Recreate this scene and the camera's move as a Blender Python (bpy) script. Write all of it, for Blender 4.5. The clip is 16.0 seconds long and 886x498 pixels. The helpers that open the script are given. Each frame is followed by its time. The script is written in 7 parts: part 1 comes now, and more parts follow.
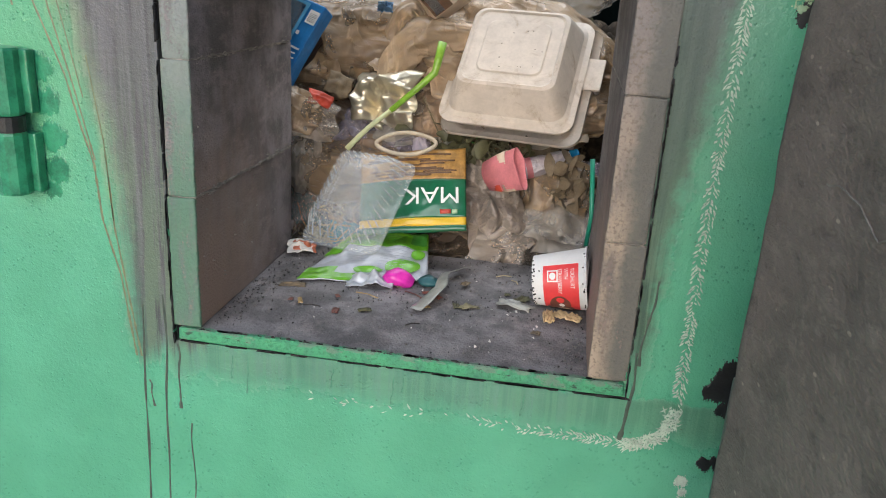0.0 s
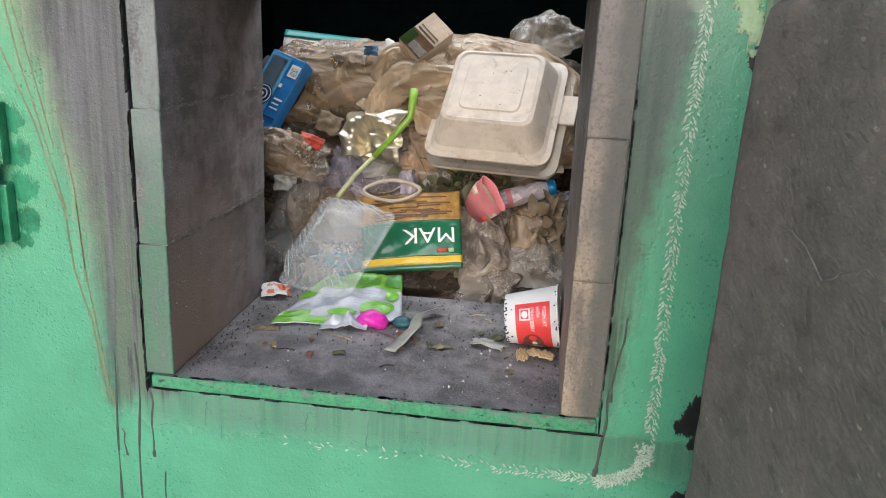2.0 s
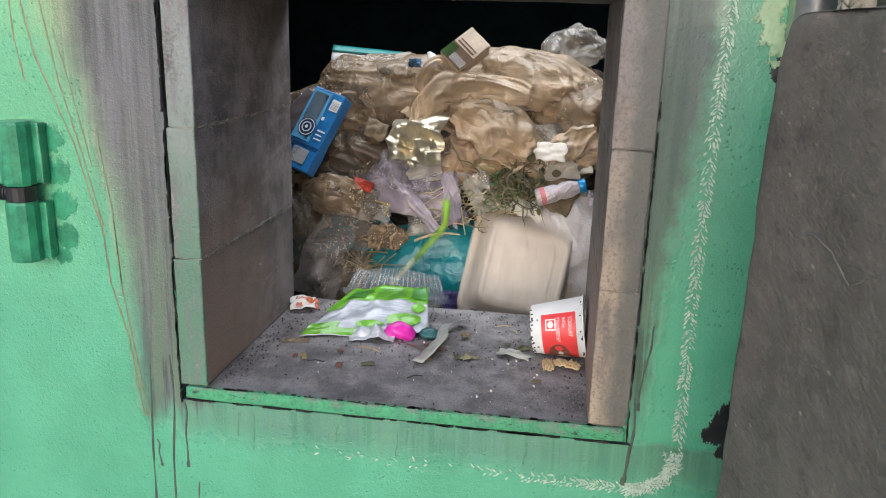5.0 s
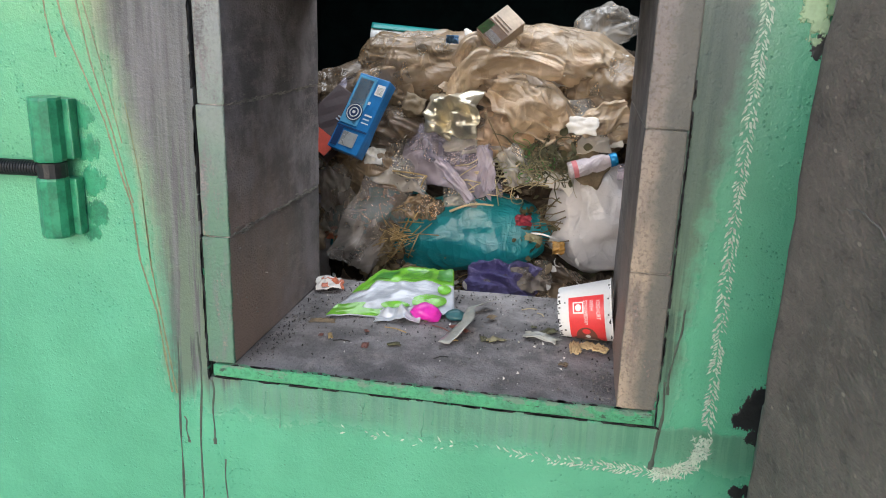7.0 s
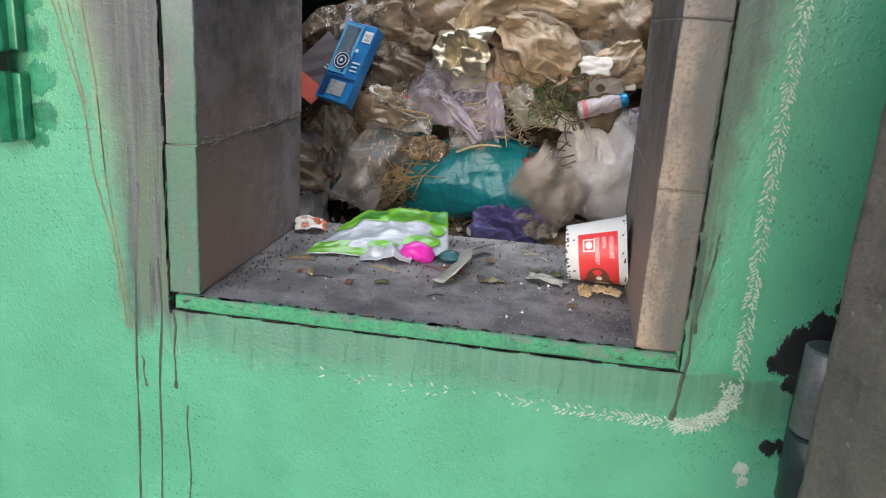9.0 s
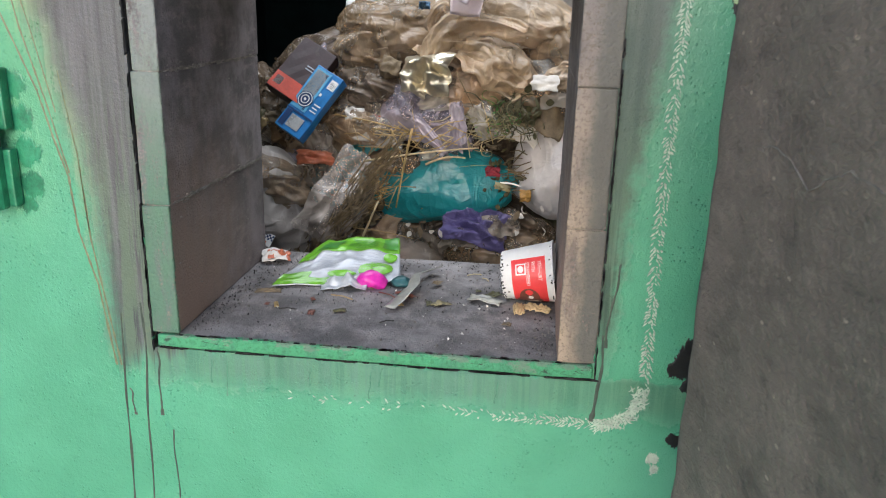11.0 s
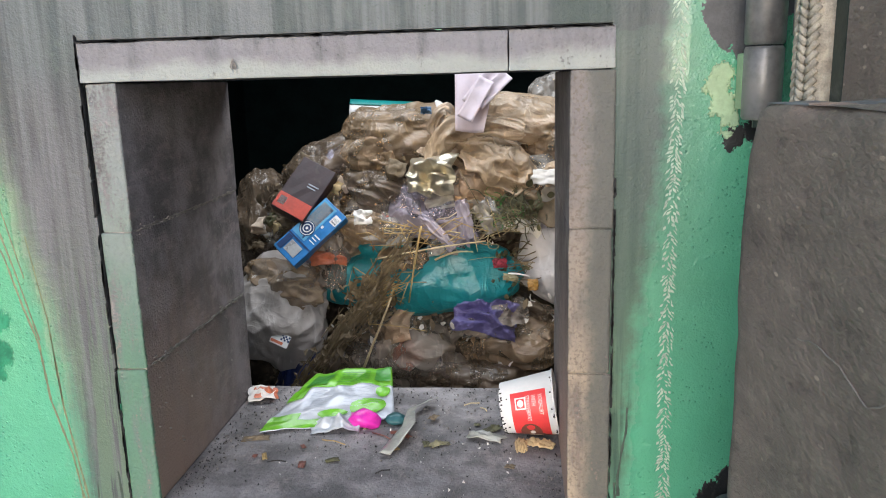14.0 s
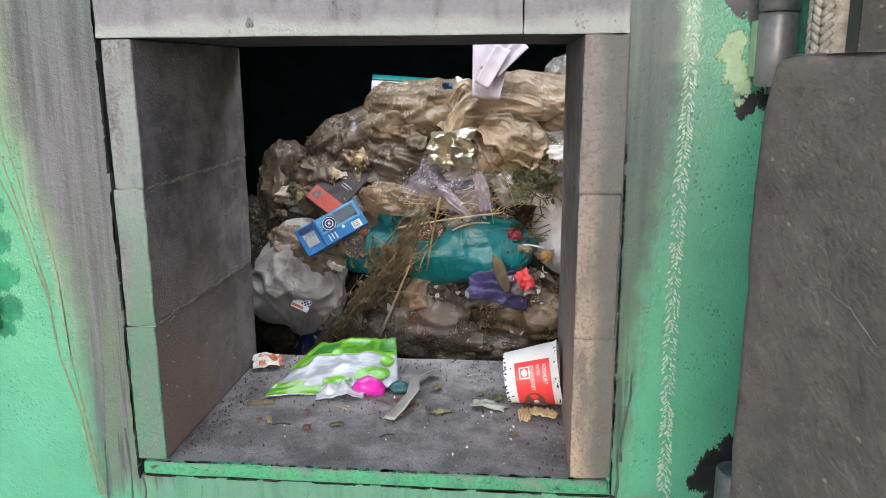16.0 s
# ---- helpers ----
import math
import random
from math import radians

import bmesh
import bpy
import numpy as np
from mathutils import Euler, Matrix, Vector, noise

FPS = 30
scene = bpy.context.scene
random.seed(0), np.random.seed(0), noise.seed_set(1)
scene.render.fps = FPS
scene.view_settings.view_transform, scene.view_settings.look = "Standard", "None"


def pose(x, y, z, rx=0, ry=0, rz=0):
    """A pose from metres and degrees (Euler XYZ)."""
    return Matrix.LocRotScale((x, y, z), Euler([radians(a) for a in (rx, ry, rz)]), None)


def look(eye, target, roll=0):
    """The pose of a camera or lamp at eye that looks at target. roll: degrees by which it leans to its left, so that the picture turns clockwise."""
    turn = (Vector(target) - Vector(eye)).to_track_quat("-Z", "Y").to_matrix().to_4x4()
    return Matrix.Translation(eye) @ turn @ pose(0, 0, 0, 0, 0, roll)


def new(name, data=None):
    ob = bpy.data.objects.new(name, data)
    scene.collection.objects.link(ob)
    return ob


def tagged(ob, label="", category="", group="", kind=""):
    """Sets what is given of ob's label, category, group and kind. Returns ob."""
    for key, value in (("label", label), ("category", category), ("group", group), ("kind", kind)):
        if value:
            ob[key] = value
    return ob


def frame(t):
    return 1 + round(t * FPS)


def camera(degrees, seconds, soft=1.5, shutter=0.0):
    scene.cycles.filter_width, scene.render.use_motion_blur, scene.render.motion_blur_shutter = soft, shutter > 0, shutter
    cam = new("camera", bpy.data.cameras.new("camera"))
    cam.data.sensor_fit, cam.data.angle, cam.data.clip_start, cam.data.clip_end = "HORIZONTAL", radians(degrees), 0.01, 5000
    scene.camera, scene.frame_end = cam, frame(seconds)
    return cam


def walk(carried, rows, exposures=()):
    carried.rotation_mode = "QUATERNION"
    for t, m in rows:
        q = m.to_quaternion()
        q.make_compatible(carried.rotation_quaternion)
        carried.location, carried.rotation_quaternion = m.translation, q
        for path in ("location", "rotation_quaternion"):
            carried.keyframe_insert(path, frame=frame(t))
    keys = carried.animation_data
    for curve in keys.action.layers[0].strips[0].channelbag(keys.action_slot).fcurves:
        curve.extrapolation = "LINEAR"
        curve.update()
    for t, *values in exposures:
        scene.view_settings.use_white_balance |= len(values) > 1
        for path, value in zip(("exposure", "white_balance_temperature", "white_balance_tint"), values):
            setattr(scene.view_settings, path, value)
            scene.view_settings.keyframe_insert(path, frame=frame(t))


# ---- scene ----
cam = camera(59.3, 16.0, soft=1.0, shutter=0.4)
METRES, EYE, TILT, LEAN, TURN = 0.85, 1.45, 0.0, 0.0, 8.8
PATH = [
    (0, (-0.005, -0.029, 1.43), (-0.277, 1.841, 0.772), 3.5),
    (0.5, (-0.006, -0.031, 1.419), (-0.248, 1.85, 0.785), 3.9),
    (1, (0.004, -0.036, 1.425), (-0.23, 1.851, 0.803), 3.4),
    (1.5, (0.005, -0.046, 1.435), (-0.236, 1.849, 0.842), 2.8),
    (2, (0.009, -0.038, 1.442), (-0.221, 1.866, 0.876), 2.7),
    (2.5, (0.003, -0.038, 1.444), (-0.219, 1.874, 0.902), 2.6),
    (3, (0.0, -0.048, 1.441), (-0.222, 1.868, 0.915), 2.5),
    (3.5, (0.004, -0.042, 1.444), (-0.221, 1.877, 0.926), 2.5),
    (4, (-0.002, -0.048, 1.445), (-0.24, 1.87, 0.93), 2.3),
    (6.5, (0.005, -0.065, 1.437), (-0.331, 1.822, 0.867), 1.5),
    (7, (-0.011, -0.056, 1.432), (-0.343, 1.833, 0.864), 1.9),
    (7.5, (-0.017, -0.057, 1.436), (-0.333, 1.836, 0.873), 2.3),
    (8, (-0.017, -0.054, 1.442), (-0.311, 1.842, 0.878), 2.7),
    (8.5, (-0.023, -0.027, 1.426), (-0.296, 1.872, 0.861), 3.3),
    (9, (-0.048, 0.046, 1.287), (-0.329, 1.943, 0.719), 3.7),
    (9.2, (-0.061, 0.043, 1.283), (-0.31, 1.943, 0.709), 4.2),
    (11.3, (0.028, -0.084, 1.431), (-0.185, 1.812, 0.832), 0.3),
    (11.5, (0.033, -0.072, 1.444), (-0.189, 1.826, 0.852), -0.7),
    (12, (0.026, -0.08, 1.45), (-0.206, 1.834, 0.918), -0.4),
    (12.5, (-0.03, 0.055, 1.501), (-0.252, 1.993, 1.06), -1.3),
    (13, (-0.027, 0.049, 1.487), (-0.224, 1.992, 1.056), -1.3),
    (13.5, (0.005, 0.0, 1.499), (-0.191, 1.943, 1.068), -1.6),
    (14, (0.003, 0.001, 1.496), (-0.192, 1.945, 1.067), -1.6),
    (14.5, (-0.003, 0.003, 1.492), (-0.192, 1.948, 1.066), -1.3),
    (15, (-0.008, -0.009, 1.479), (-0.194, 1.936, 1.053), -1.0),
    (15.5, (-0.007, -0.012, 1.451), (-0.191, 1.932, 1.018), -0.6),
    (16, (-0.01, -0.015, 1.46), (-0.203, 1.924, 1.011), -0.3),
]
walk(cam, [(t, look(eye, target, roll)) for t, eye, target, roll in PATH],
     exposures=[(0, 0.33, 6200, 11.5), (2, 0.42, 6200, 11.5), (4, 0.47, 6200, 11.5), (6.5, 0.50, 6200, 11.5), (9, 0.48, 6200, 11.5), (12, 0.53, 6200, 11.5), (13, 0.61, 6200, 11.5), (14, 0.64, 6200, 11.5), (16, 0.65, 6200, 11.5)])

# ---- world, sun, exposure ----
SUN_ELEV, SUN_ROT = 18.0, 184.0
world = bpy.data.worlds.new("overcast_sky")
scene.world = world
world.use_nodes = True
wn = world.node_tree
sky = wn.nodes.new("ShaderNodeTexSky")
sky.sky_type = "NISHITA"
sky.sun_disc = False
sky.sun_elevation, sky.sun_rotation = radians(SUN_ELEV), radians(SUN_ROT)
sky.air_density, sky.dust_density, sky.ozone_density = 1.0, 1.0, 1.0
wn.links.new(sky.outputs["Color"], wn.nodes["Background"].inputs["Color"])
wn.nodes["Background"].inputs["Strength"].default_value = 0.15
sun = new("sun", bpy.data.lights.new("sun", "SUN"))
sun.data.energy, sun.data.angle, sun.data.color = 1.6, radians(50), (0.985, 0.98, 1.0)
sun.matrix_world = look((-0.066, -0.95, 0.31), (0, 0, 0))
scene.view_settings.exposure = 0.45
# added fill lamp, like daylight through an unseen hatch in the chamber's roof
hatch_fill = new("added_hatch_fill", bpy.data.lights.new("added_hatch_fill", "AREA"))
hatch_fill.data.shape, hatch_fill.data.size, hatch_fill.data.size_y = "RECTANGLE", 1.9, 0.75
hatch_fill.data.energy, hatch_fill.data.color = 18.0, (0.95, 0.98, 1.0)
hatch_fill.matrix_world = look((-0.25, 1.86, 2.31), (-0.25, 2.05, 1.0))


# ---- materials ----
def material(name):
    m = bpy.data.materials.new(name)
    m.use_nodes = True
    nt = m.node_tree
    return m, nt, nt.nodes["Principled BSDF"]


def op(nt, kind, a, b=0.0, c=0.0, clamp=False):
    n = nt.nodes.new("ShaderNodeMath")
    n.operation, n.use_clamp = kind, clamp
    for k, v in enumerate((a, b, c)):
        if isinstance(v, (int, float)):
            n.inputs[k].default_value = v
        else:
            nt.links.new(v, n.inputs[k])
    return n.outputs[0]


def step(nt, x, lo, hi):
    """0 below lo, 1 above hi, smooth between."""
    n = nt.nodes.new("ShaderNodeMapRange")
    n.interpolation_type = "SMOOTHSTEP"
    for k, v in (("Value", x), ("From Min", lo), ("From Max", hi)):
        if isinstance(v, (int, float)):
            n.inputs[k].default_value = v
        else:
            nt.links.new(v, n.inputs[k])
    return n.outputs["Result"]


def blend(nt, f, a, b):
    n = nt.nodes.new("ShaderNodeMix")
    n.data_type = "RGBA"
    for k, v in ((0, f), (6, a), (7, b)):
        if isinstance(v, (int, float)):
            n.inputs[k].default_value = v
        elif isinstance(v, tuple):
            n.inputs[k].default_value = (*v, 1.0)
        else:
            nt.links.new(v, n.inputs[k])
    return n.outputs[2]


def coords(nt, scale=(1, 1, 1), space="Object"):
    tc = nt.nodes.new("ShaderNodeTexCoord")
    mp = nt.nodes.new("ShaderNodeMapping")
    mp.inputs["Scale"].default_value = scale
    nt.links.new(tc.outputs[space], mp.inputs["Vector"])
    return mp.outputs["Vector"]


def grain(nt, scale, detail=4.0, rough=0.55, stretch=(1, 1, 1), distort=0.0):
    n = nt.nodes.new("ShaderNodeTexNoise")
    n.inputs["Scale"].default_value, n.inputs["Detail"].default_value = scale, detail
    n.inputs["Roughness"].default_value, n.inputs["Distortion"].default_value = rough, distort
    nt.links.new(coords(nt, stretch), n.inputs["Vector"])
    return n.outputs["Fac"]


def cells(nt, scale, stretch=(1, 1, 1)):
    n = nt.nodes.new("ShaderNodeTexVoronoi")
    n.inputs["Scale"].default_value = scale
    nt.links.new(coords(nt, stretch), n.inputs["Vector"])
    return n.outputs["Distance"]


def relief(nt, bsdf, height, strength=0.3, distance=0.004):
    n = nt.nodes.new("ShaderNodeBump")
    n.inputs["Strength"].default_value, n.inputs["Distance"].default_value = strength, distance
    nt.links.new(height, n.inputs["Height"])
    nt.links.new(n.outputs["Normal"], bsdf.inputs["Normal"])


def put(nt, bsdf, socket, v):
    if isinstance(v, (int, float)):
        bsdf.inputs[socket].default_value = v
    elif isinstance(v, tuple):
        bsdf.inputs[socket].default_value = (*v, 1.0)
    else:
        nt.links.new(v, bsdf.inputs[socket])


def plain(name, color, rough=0.5, metal=0.0, vary=0.25, scale=30.0, bump=0.15, dirt=0.0, dirt_color=(0.08, 0.06, 0.045), coat=0.0):
    """A surface with grain at two scales and, if dirt > 0, grime in patches."""
    m, nt, b = material(name)
    n1, n2 = grain(nt, scale, 5), grain(nt, scale * 6, 3)
    dark = tuple(c * (1 - vary) for c in color)
    col = blend(nt, step(nt, op(nt, "ADD", op(nt, "MULTIPLY", n1, 0.7), op(nt, "MULTIPLY", n2, 0.3)), 0.35, 0.65), dark, color)
    if dirt > 0:
        col = blend(nt, op(nt, "MULTIPLY", step(nt, grain(nt, scale * 0.7, 6, 0.7, distort=0.8), 0.62 - 0.25 * dirt, 0.85 - 0.2 * dirt), 0.8), col, dirt_color)
    put(nt, b, "Base Color", col)
    put(nt, b, "Roughness", op(nt, "ADD", rough - 0.06, op(nt, "MULTIPLY", n1, 0.12)))
    put(nt, b, "Metallic", metal)
    put(nt, b, "Coat Weight", coat)
    relief(nt, b, op(nt, "ADD", n1, op(nt, "MULTIPLY", n2, 0.4)), bump, 0.003)
    return m


def ridges(nt, scale, detail=4.0, stretch=(1, 1, 1), distort=0.4):
    """Sharp crease lines."""
    n = nt.nodes.new("ShaderNodeTexNoise")
    n.noise_type = "RIDGED_MULTIFRACTAL"
    for k, v in (("Scale", scale), ("Detail", detail), ("Roughness", 0.5), ("Distortion", distort), ("Offset", 0.9), ("Gain", 1.6)):
        n.inputs[k].default_value = v
    nt.links.new(coords(nt, stretch), n.inputs["Vector"])
    return n.outputs["Fac"]


def film(name, color, alpha=0.6, rough=0.22, stain=None, amount=0.4, scale=9.0, crinkles=0.75, gloss=0.5):
    """Thin plastic film: partly see-through, softly wrinkled, stained in patches."""
    m, nt, b = material(name)
    n1 = grain(nt, scale, 3, 0.5, distort=0.6)
    crease = ridges(nt, scale * 2.2, 3.5, (1, 1, 0.4), 0.6)
    col = blend(nt, step(nt, n1, 0.33, 0.66), tuple(c * 0.74 for c in color), color)
    col = blend(nt, op(nt, "MULTIPLY", step(nt, crease, 1.0, 1.6), 0.34), col, tuple(min(0.85, c * 1.4) for c in color))
    if stain:
        col = blend(nt, op(nt, "MULTIPLY", step(nt, grain(nt, scale * 0.7, 4, 0.6, distort=0.8), 0.66 - 0.3 * amount, 0.78), 0.75), col, stain)
        specks = op(nt, "MULTIPLY", step(nt, op(nt, "MULTIPLY", cells(nt, 75), -1.0), -0.16, -0.08), step(nt, grain(nt, scale * 2.0, 3), 0.5, 0.62))
        col = blend(nt, op(nt, "MULTIPLY", specks, 0.4), col, tuple(c * 0.35 for c in stain))
    put(nt, b, "Base Color", col)
    put(nt, b, "Roughness", op(nt, "ADD", rough + 0.06, op(nt, "MULTIPLY", n1, 0.2)))
    put(nt, b, "Alpha", op(nt, "ADD", alpha - 0.08, op(nt, "ADD", op(nt, "MULTIPLY", step(nt, n1, 0.3, 0.7), 0.14), op(nt, "MULTIPLY", step(nt, crease, 1.0, 1.6), 0.25)), clamp=True))
    put(nt, b, "IOR", 1.45)
    put(nt, b, "Specular IOR Level", 0.8)
    put(nt, b, "Coat Weight", gloss)
    put(nt, b, "Coat Roughness", 0.07)
    crinkle = ridges(nt, scale * 6.5, 2.0, (0.5, 1, 1), 0.8)
    relief(nt, b, op(nt, "ADD", op(nt, "ADD", crease, op(nt, "MULTIPLY", crinkle, 0.26)), op(nt, "MULTIPLY", grain(nt, scale * 6.0, 3, 0.5, distort=1.0), 0.4)), crinkles, 0.008)
    return m


def world_axes(nt):
    g = nt.nodes.new("ShaderNodeNewGeometry")
    s = nt.nodes.new("ShaderNodeSeparateXYZ")
    nt.links.new(g.outputs["Position"], s.inputs[0])
    return s.outputs


def green_paint():
    """Gloss green enamel on steel; soot round the mouth, olive heat stain and runs of tar beside it."""
    m, nt, b = material("green_enamel")
    x, _, z = world_axes(nt)
    big, fine = grain(nt, 5, 4), grain(nt, 160, 3)
    streak = grain(nt, 45, 5, 0.6, (1, 1, 0.05), 0.3)
    streak2 = grain(nt, 90, 4, 0.6, (1, 1, 0.04), 0.5)
    blot = grain(nt, 28, 6, 0.7)
    wob = op(nt, "MULTIPLY", op(nt, "SUBTRACT", blot, 0.5), 0.05)
    xs = op(nt, "ADD", x, wob)
    zs = op(nt, "ADD", z, wob)
    base = blend(nt, step(nt, big, 0.35, 0.65), (0.088, 0.35, 0.200), (0.104, 0.395, 0.232))
    # paler, yellower green left of the mouth, upper part
    pale_l = op(nt, "MULTIPLY", step(nt, op(nt, "MULTIPLY", xs, -1.0), 0.66, 0.74), step(nt, zs, 0.98, 1.2))
    base = blend(nt, op(nt, "MULTIPLY", pale_l, 0.35), base, (0.16, 0.44, 0.20))
    # olive-yellow stain, thinning outwards along a slanting edge
    edge = op(nt, "MINIMUM", op(nt, "ADD", op(nt, "MULTIPLY", op(nt, "SUBTRACT", z, 0.84), -0.16), -0.624), op(nt, "ADD", op(nt, "MULTIPLY", op(nt, "SUBTRACT", z, 1.145), -0.30), -0.668))
    inward = op(nt, "SUBTRACT", op(nt, "ADD", xs, op(nt, "MULTIPLY", op(nt, "SUBTRACT", streak, 0.5), 0.05)), edge)
    ol = op(nt, "MULTIPLY", step(nt, inward, -0.015, 0.055), step(nt, op(nt, "MULTIPLY", x, -1.0), 0.54, 0.58))
    ol = op(nt, "MULTIPLY", op(nt, "MULTIPLY", ol, step(nt, zs, 0.83, 1.0)), op(nt, "SUBTRACT", 1.0, op(nt, "MULTIPLY", step(nt, zs, 1.46, 1.56), step(nt, xs, -0.70, -0.64))))
    olc = blend(nt, step(nt, streak2, 0.40, 0.62), (0.185, 0.19, 0.115), (0.33, 0.375, 0.195))
    olc = blend(nt, op(nt, "MULTIPLY", step(nt, op(nt, "MULTIPLY", z, -1.0), -1.25, -1.0), 0.6), olc, (0.12, 0.20, 0.115))
    base = blend(nt, op(nt, "MULTIPLY", ol, 0.70), base, olc)
    # grey-green haze on the paint outside the gasket line, upper part
    haze = op(nt, "MULTIPLY", step(nt, zs, 1.02, 1.50), op(nt, "MULTIPLY", step(nt, x, 0.10, 0.14), op(nt, "SUBTRACT", 1.0, step(nt, x, 0.19, 0.29))))
    base = blend(nt, op(nt, "MULTIPLY", haze, 0.6), base, (0.15, 0.225, 0.165))
    # soot: left band with ragged foot, top band, right band, thin band under the sill
    foot = op(nt, "ADD", 0.765, op(nt, "MULTIPLY", streak, 0.14))
    left = op(nt, "MULTIPLY", step(nt, op(nt, "ADD", xs, op(nt, "MULTIPLY", op(nt, "SUBTRACT", streak2, 0.5), 0.06)), op(nt, "ADD", -0.660, op(nt, "MULTIPLY", step(nt, z, 1.10, 1.52), -0.085)), op(nt, "ADD", -0.602, op(nt, "MULTIPLY", step(nt, z, 1.05, 1.50), -0.068))), step(nt, op(nt, "MULTIPLY", x, -1.0), 0.50, 0.52))
    left = op(nt, "MULTIPLY", left, step(nt, op(nt, "SUBTRACT", z, foot), -0.01, 0.05))
    top = op(nt, "MULTIPLY", step(nt, zs, 1.53, 1.55), op(nt, "SUBTRACT", 1.0, step(nt, zs, 1.60, 1.66)))
    top = op(nt, "MULTIPLY", top, op(nt, "MULTIPLY", step(nt, xs, -0.69, -0.63), op(nt, "SUBTRACT", 1.0, step(nt, xs, 0.17, 0.21))))
    wide = op(nt, "ADD", 0.150, op(nt, "MULTIPLY", step(nt, z, 1.0, 1.5), 0.042))
    right = op(nt, "MULTIPLY", step(nt, x, 0.08, 0.1), op(nt, "SUBTRACT", 1.0, step(nt, op(nt, "SUBTRACT", xs, wide), -0.022, 0.012)))
    right = op(nt, "MULTIPLY", right, step(nt, op(nt, "SUBTRACT", zs, op(nt, "MULTIPLY", streak, 0.2)), 0.72, 0.9))
    under = op(nt, "MULTIPLY", op(nt, "SUBTRACT", 1.0, step(nt, zs, 0.872, 0.885)), step(nt, zs, 0.79, 0.85))
    under = op(nt, "MULTIPLY", under, op(nt, "MULTIPLY", step(nt, x, -0.60, -0.56), 0.5))
    soot = op(nt, "MAXIMUM", op(nt, "MAXIMUM", left, top), op(nt, "MAXIMUM", op(nt, "MULTIPLY", right, 0.92), under))
    sootc = blend(nt, step(nt, streak, 0.35, 0.65), (0.055, 0.050, 0.058), (0.145, 0.134, 0.147))
    sootc = blend(nt, op(nt, "MULTIPLY", step(nt, blot, 0.55, 0.75), 0.3), sootc, (0.15, 0.17, 0.145))
    sootc = blend(nt, op(nt, "MULTIPLY", step(nt, x, 0.0, 0.1), 0.8), sootc, blend(nt, step(nt, z, 1.05, 1.45), blend(nt, step(nt, streak, 0.38, 0.62), (0.028, 0.038, 0.026), (0.058, 0.088, 0.054)), blend(nt, step(nt, streak, 0.35, 0.65), (0.040, 0.042, 0.042), (0.075, 0.078, 0.076))))
    runs = op(nt, "MULTIPLY", step(nt, streak2, 0.47, 0.56), op(nt, "SUBTRACT", 1.0, step(nt, z, 1.0, 1.35)))
    sootc = blend(nt, op(nt, "MULTIPLY", runs, 0.75), sootc, (0.125, 0.175, 0.115))
    curls = ridges(nt, 34, 2.0, (1, 1, 0.35), 1.2)
    sootc = blend(nt, op(nt, "MULTIPLY", step(nt, curls, 1.15, 1.7), op(nt, "MULTIPLY", step(nt, z, 1.3, 1.55), 0.3)), sootc, (0.24, 0.25, 0.235))
    col = blend(nt, op(nt, "MULTIPLY", soot, 0.93), base, sootc)
    # scattered dark specks
    sp = op(nt, "MULTIPLY", step(nt, op(nt, "MULTIPLY", cells(nt, 55), -1.0), -0.09, -0.05), step(nt, blot, 0.52, 0.6))
    col = blend(nt, op(nt, "MULTIPLY", sp, 0.6), col, (0.05, 0.08, 0.05))
    put(nt, b, "Base Color", col)
    put(nt, b, "Roughness", op(nt, "ADD", 0.17, op(nt, "ADD", op(nt, "MULTIPLY", soot, 0.30), op(nt, "MULTIPLY", blot, 0.1))))
    put(nt, b, "Coat Weight", op(nt, "MULTIPLY", op(nt, "SUBTRACT", 1.0, soot), 0.6))
    beads = op(nt, "MULTIPLY", step(nt, op(nt, "MULTIPLY", cells(nt, 130), -1.0), -0.30, -0.05), step(nt, grain(nt, 16, 4), 0.44, 0.58))
    fine = op(nt, "ADD", fine, op(nt, "MULTIPLY", op(nt, "MULTIPLY", beads, 1.3), op(nt, "SUBTRACT", 1.0, op(nt, "MULTIPLY", soot, 0.75))))
    relief(nt, b, op(nt, "ADD", op(nt, "MULTIPLY", big, 0.8), op(nt, "ADD", op(nt, "MULTIPLY", grain(nt, 70, 3), 0.4), op(nt, "ADD", op(nt, "MULTIPLY", fine, 0.34), op(nt, "MULTIPLY", grain(nt, 420, 2), 0.22)))), 0.75, 0.006)
    return m


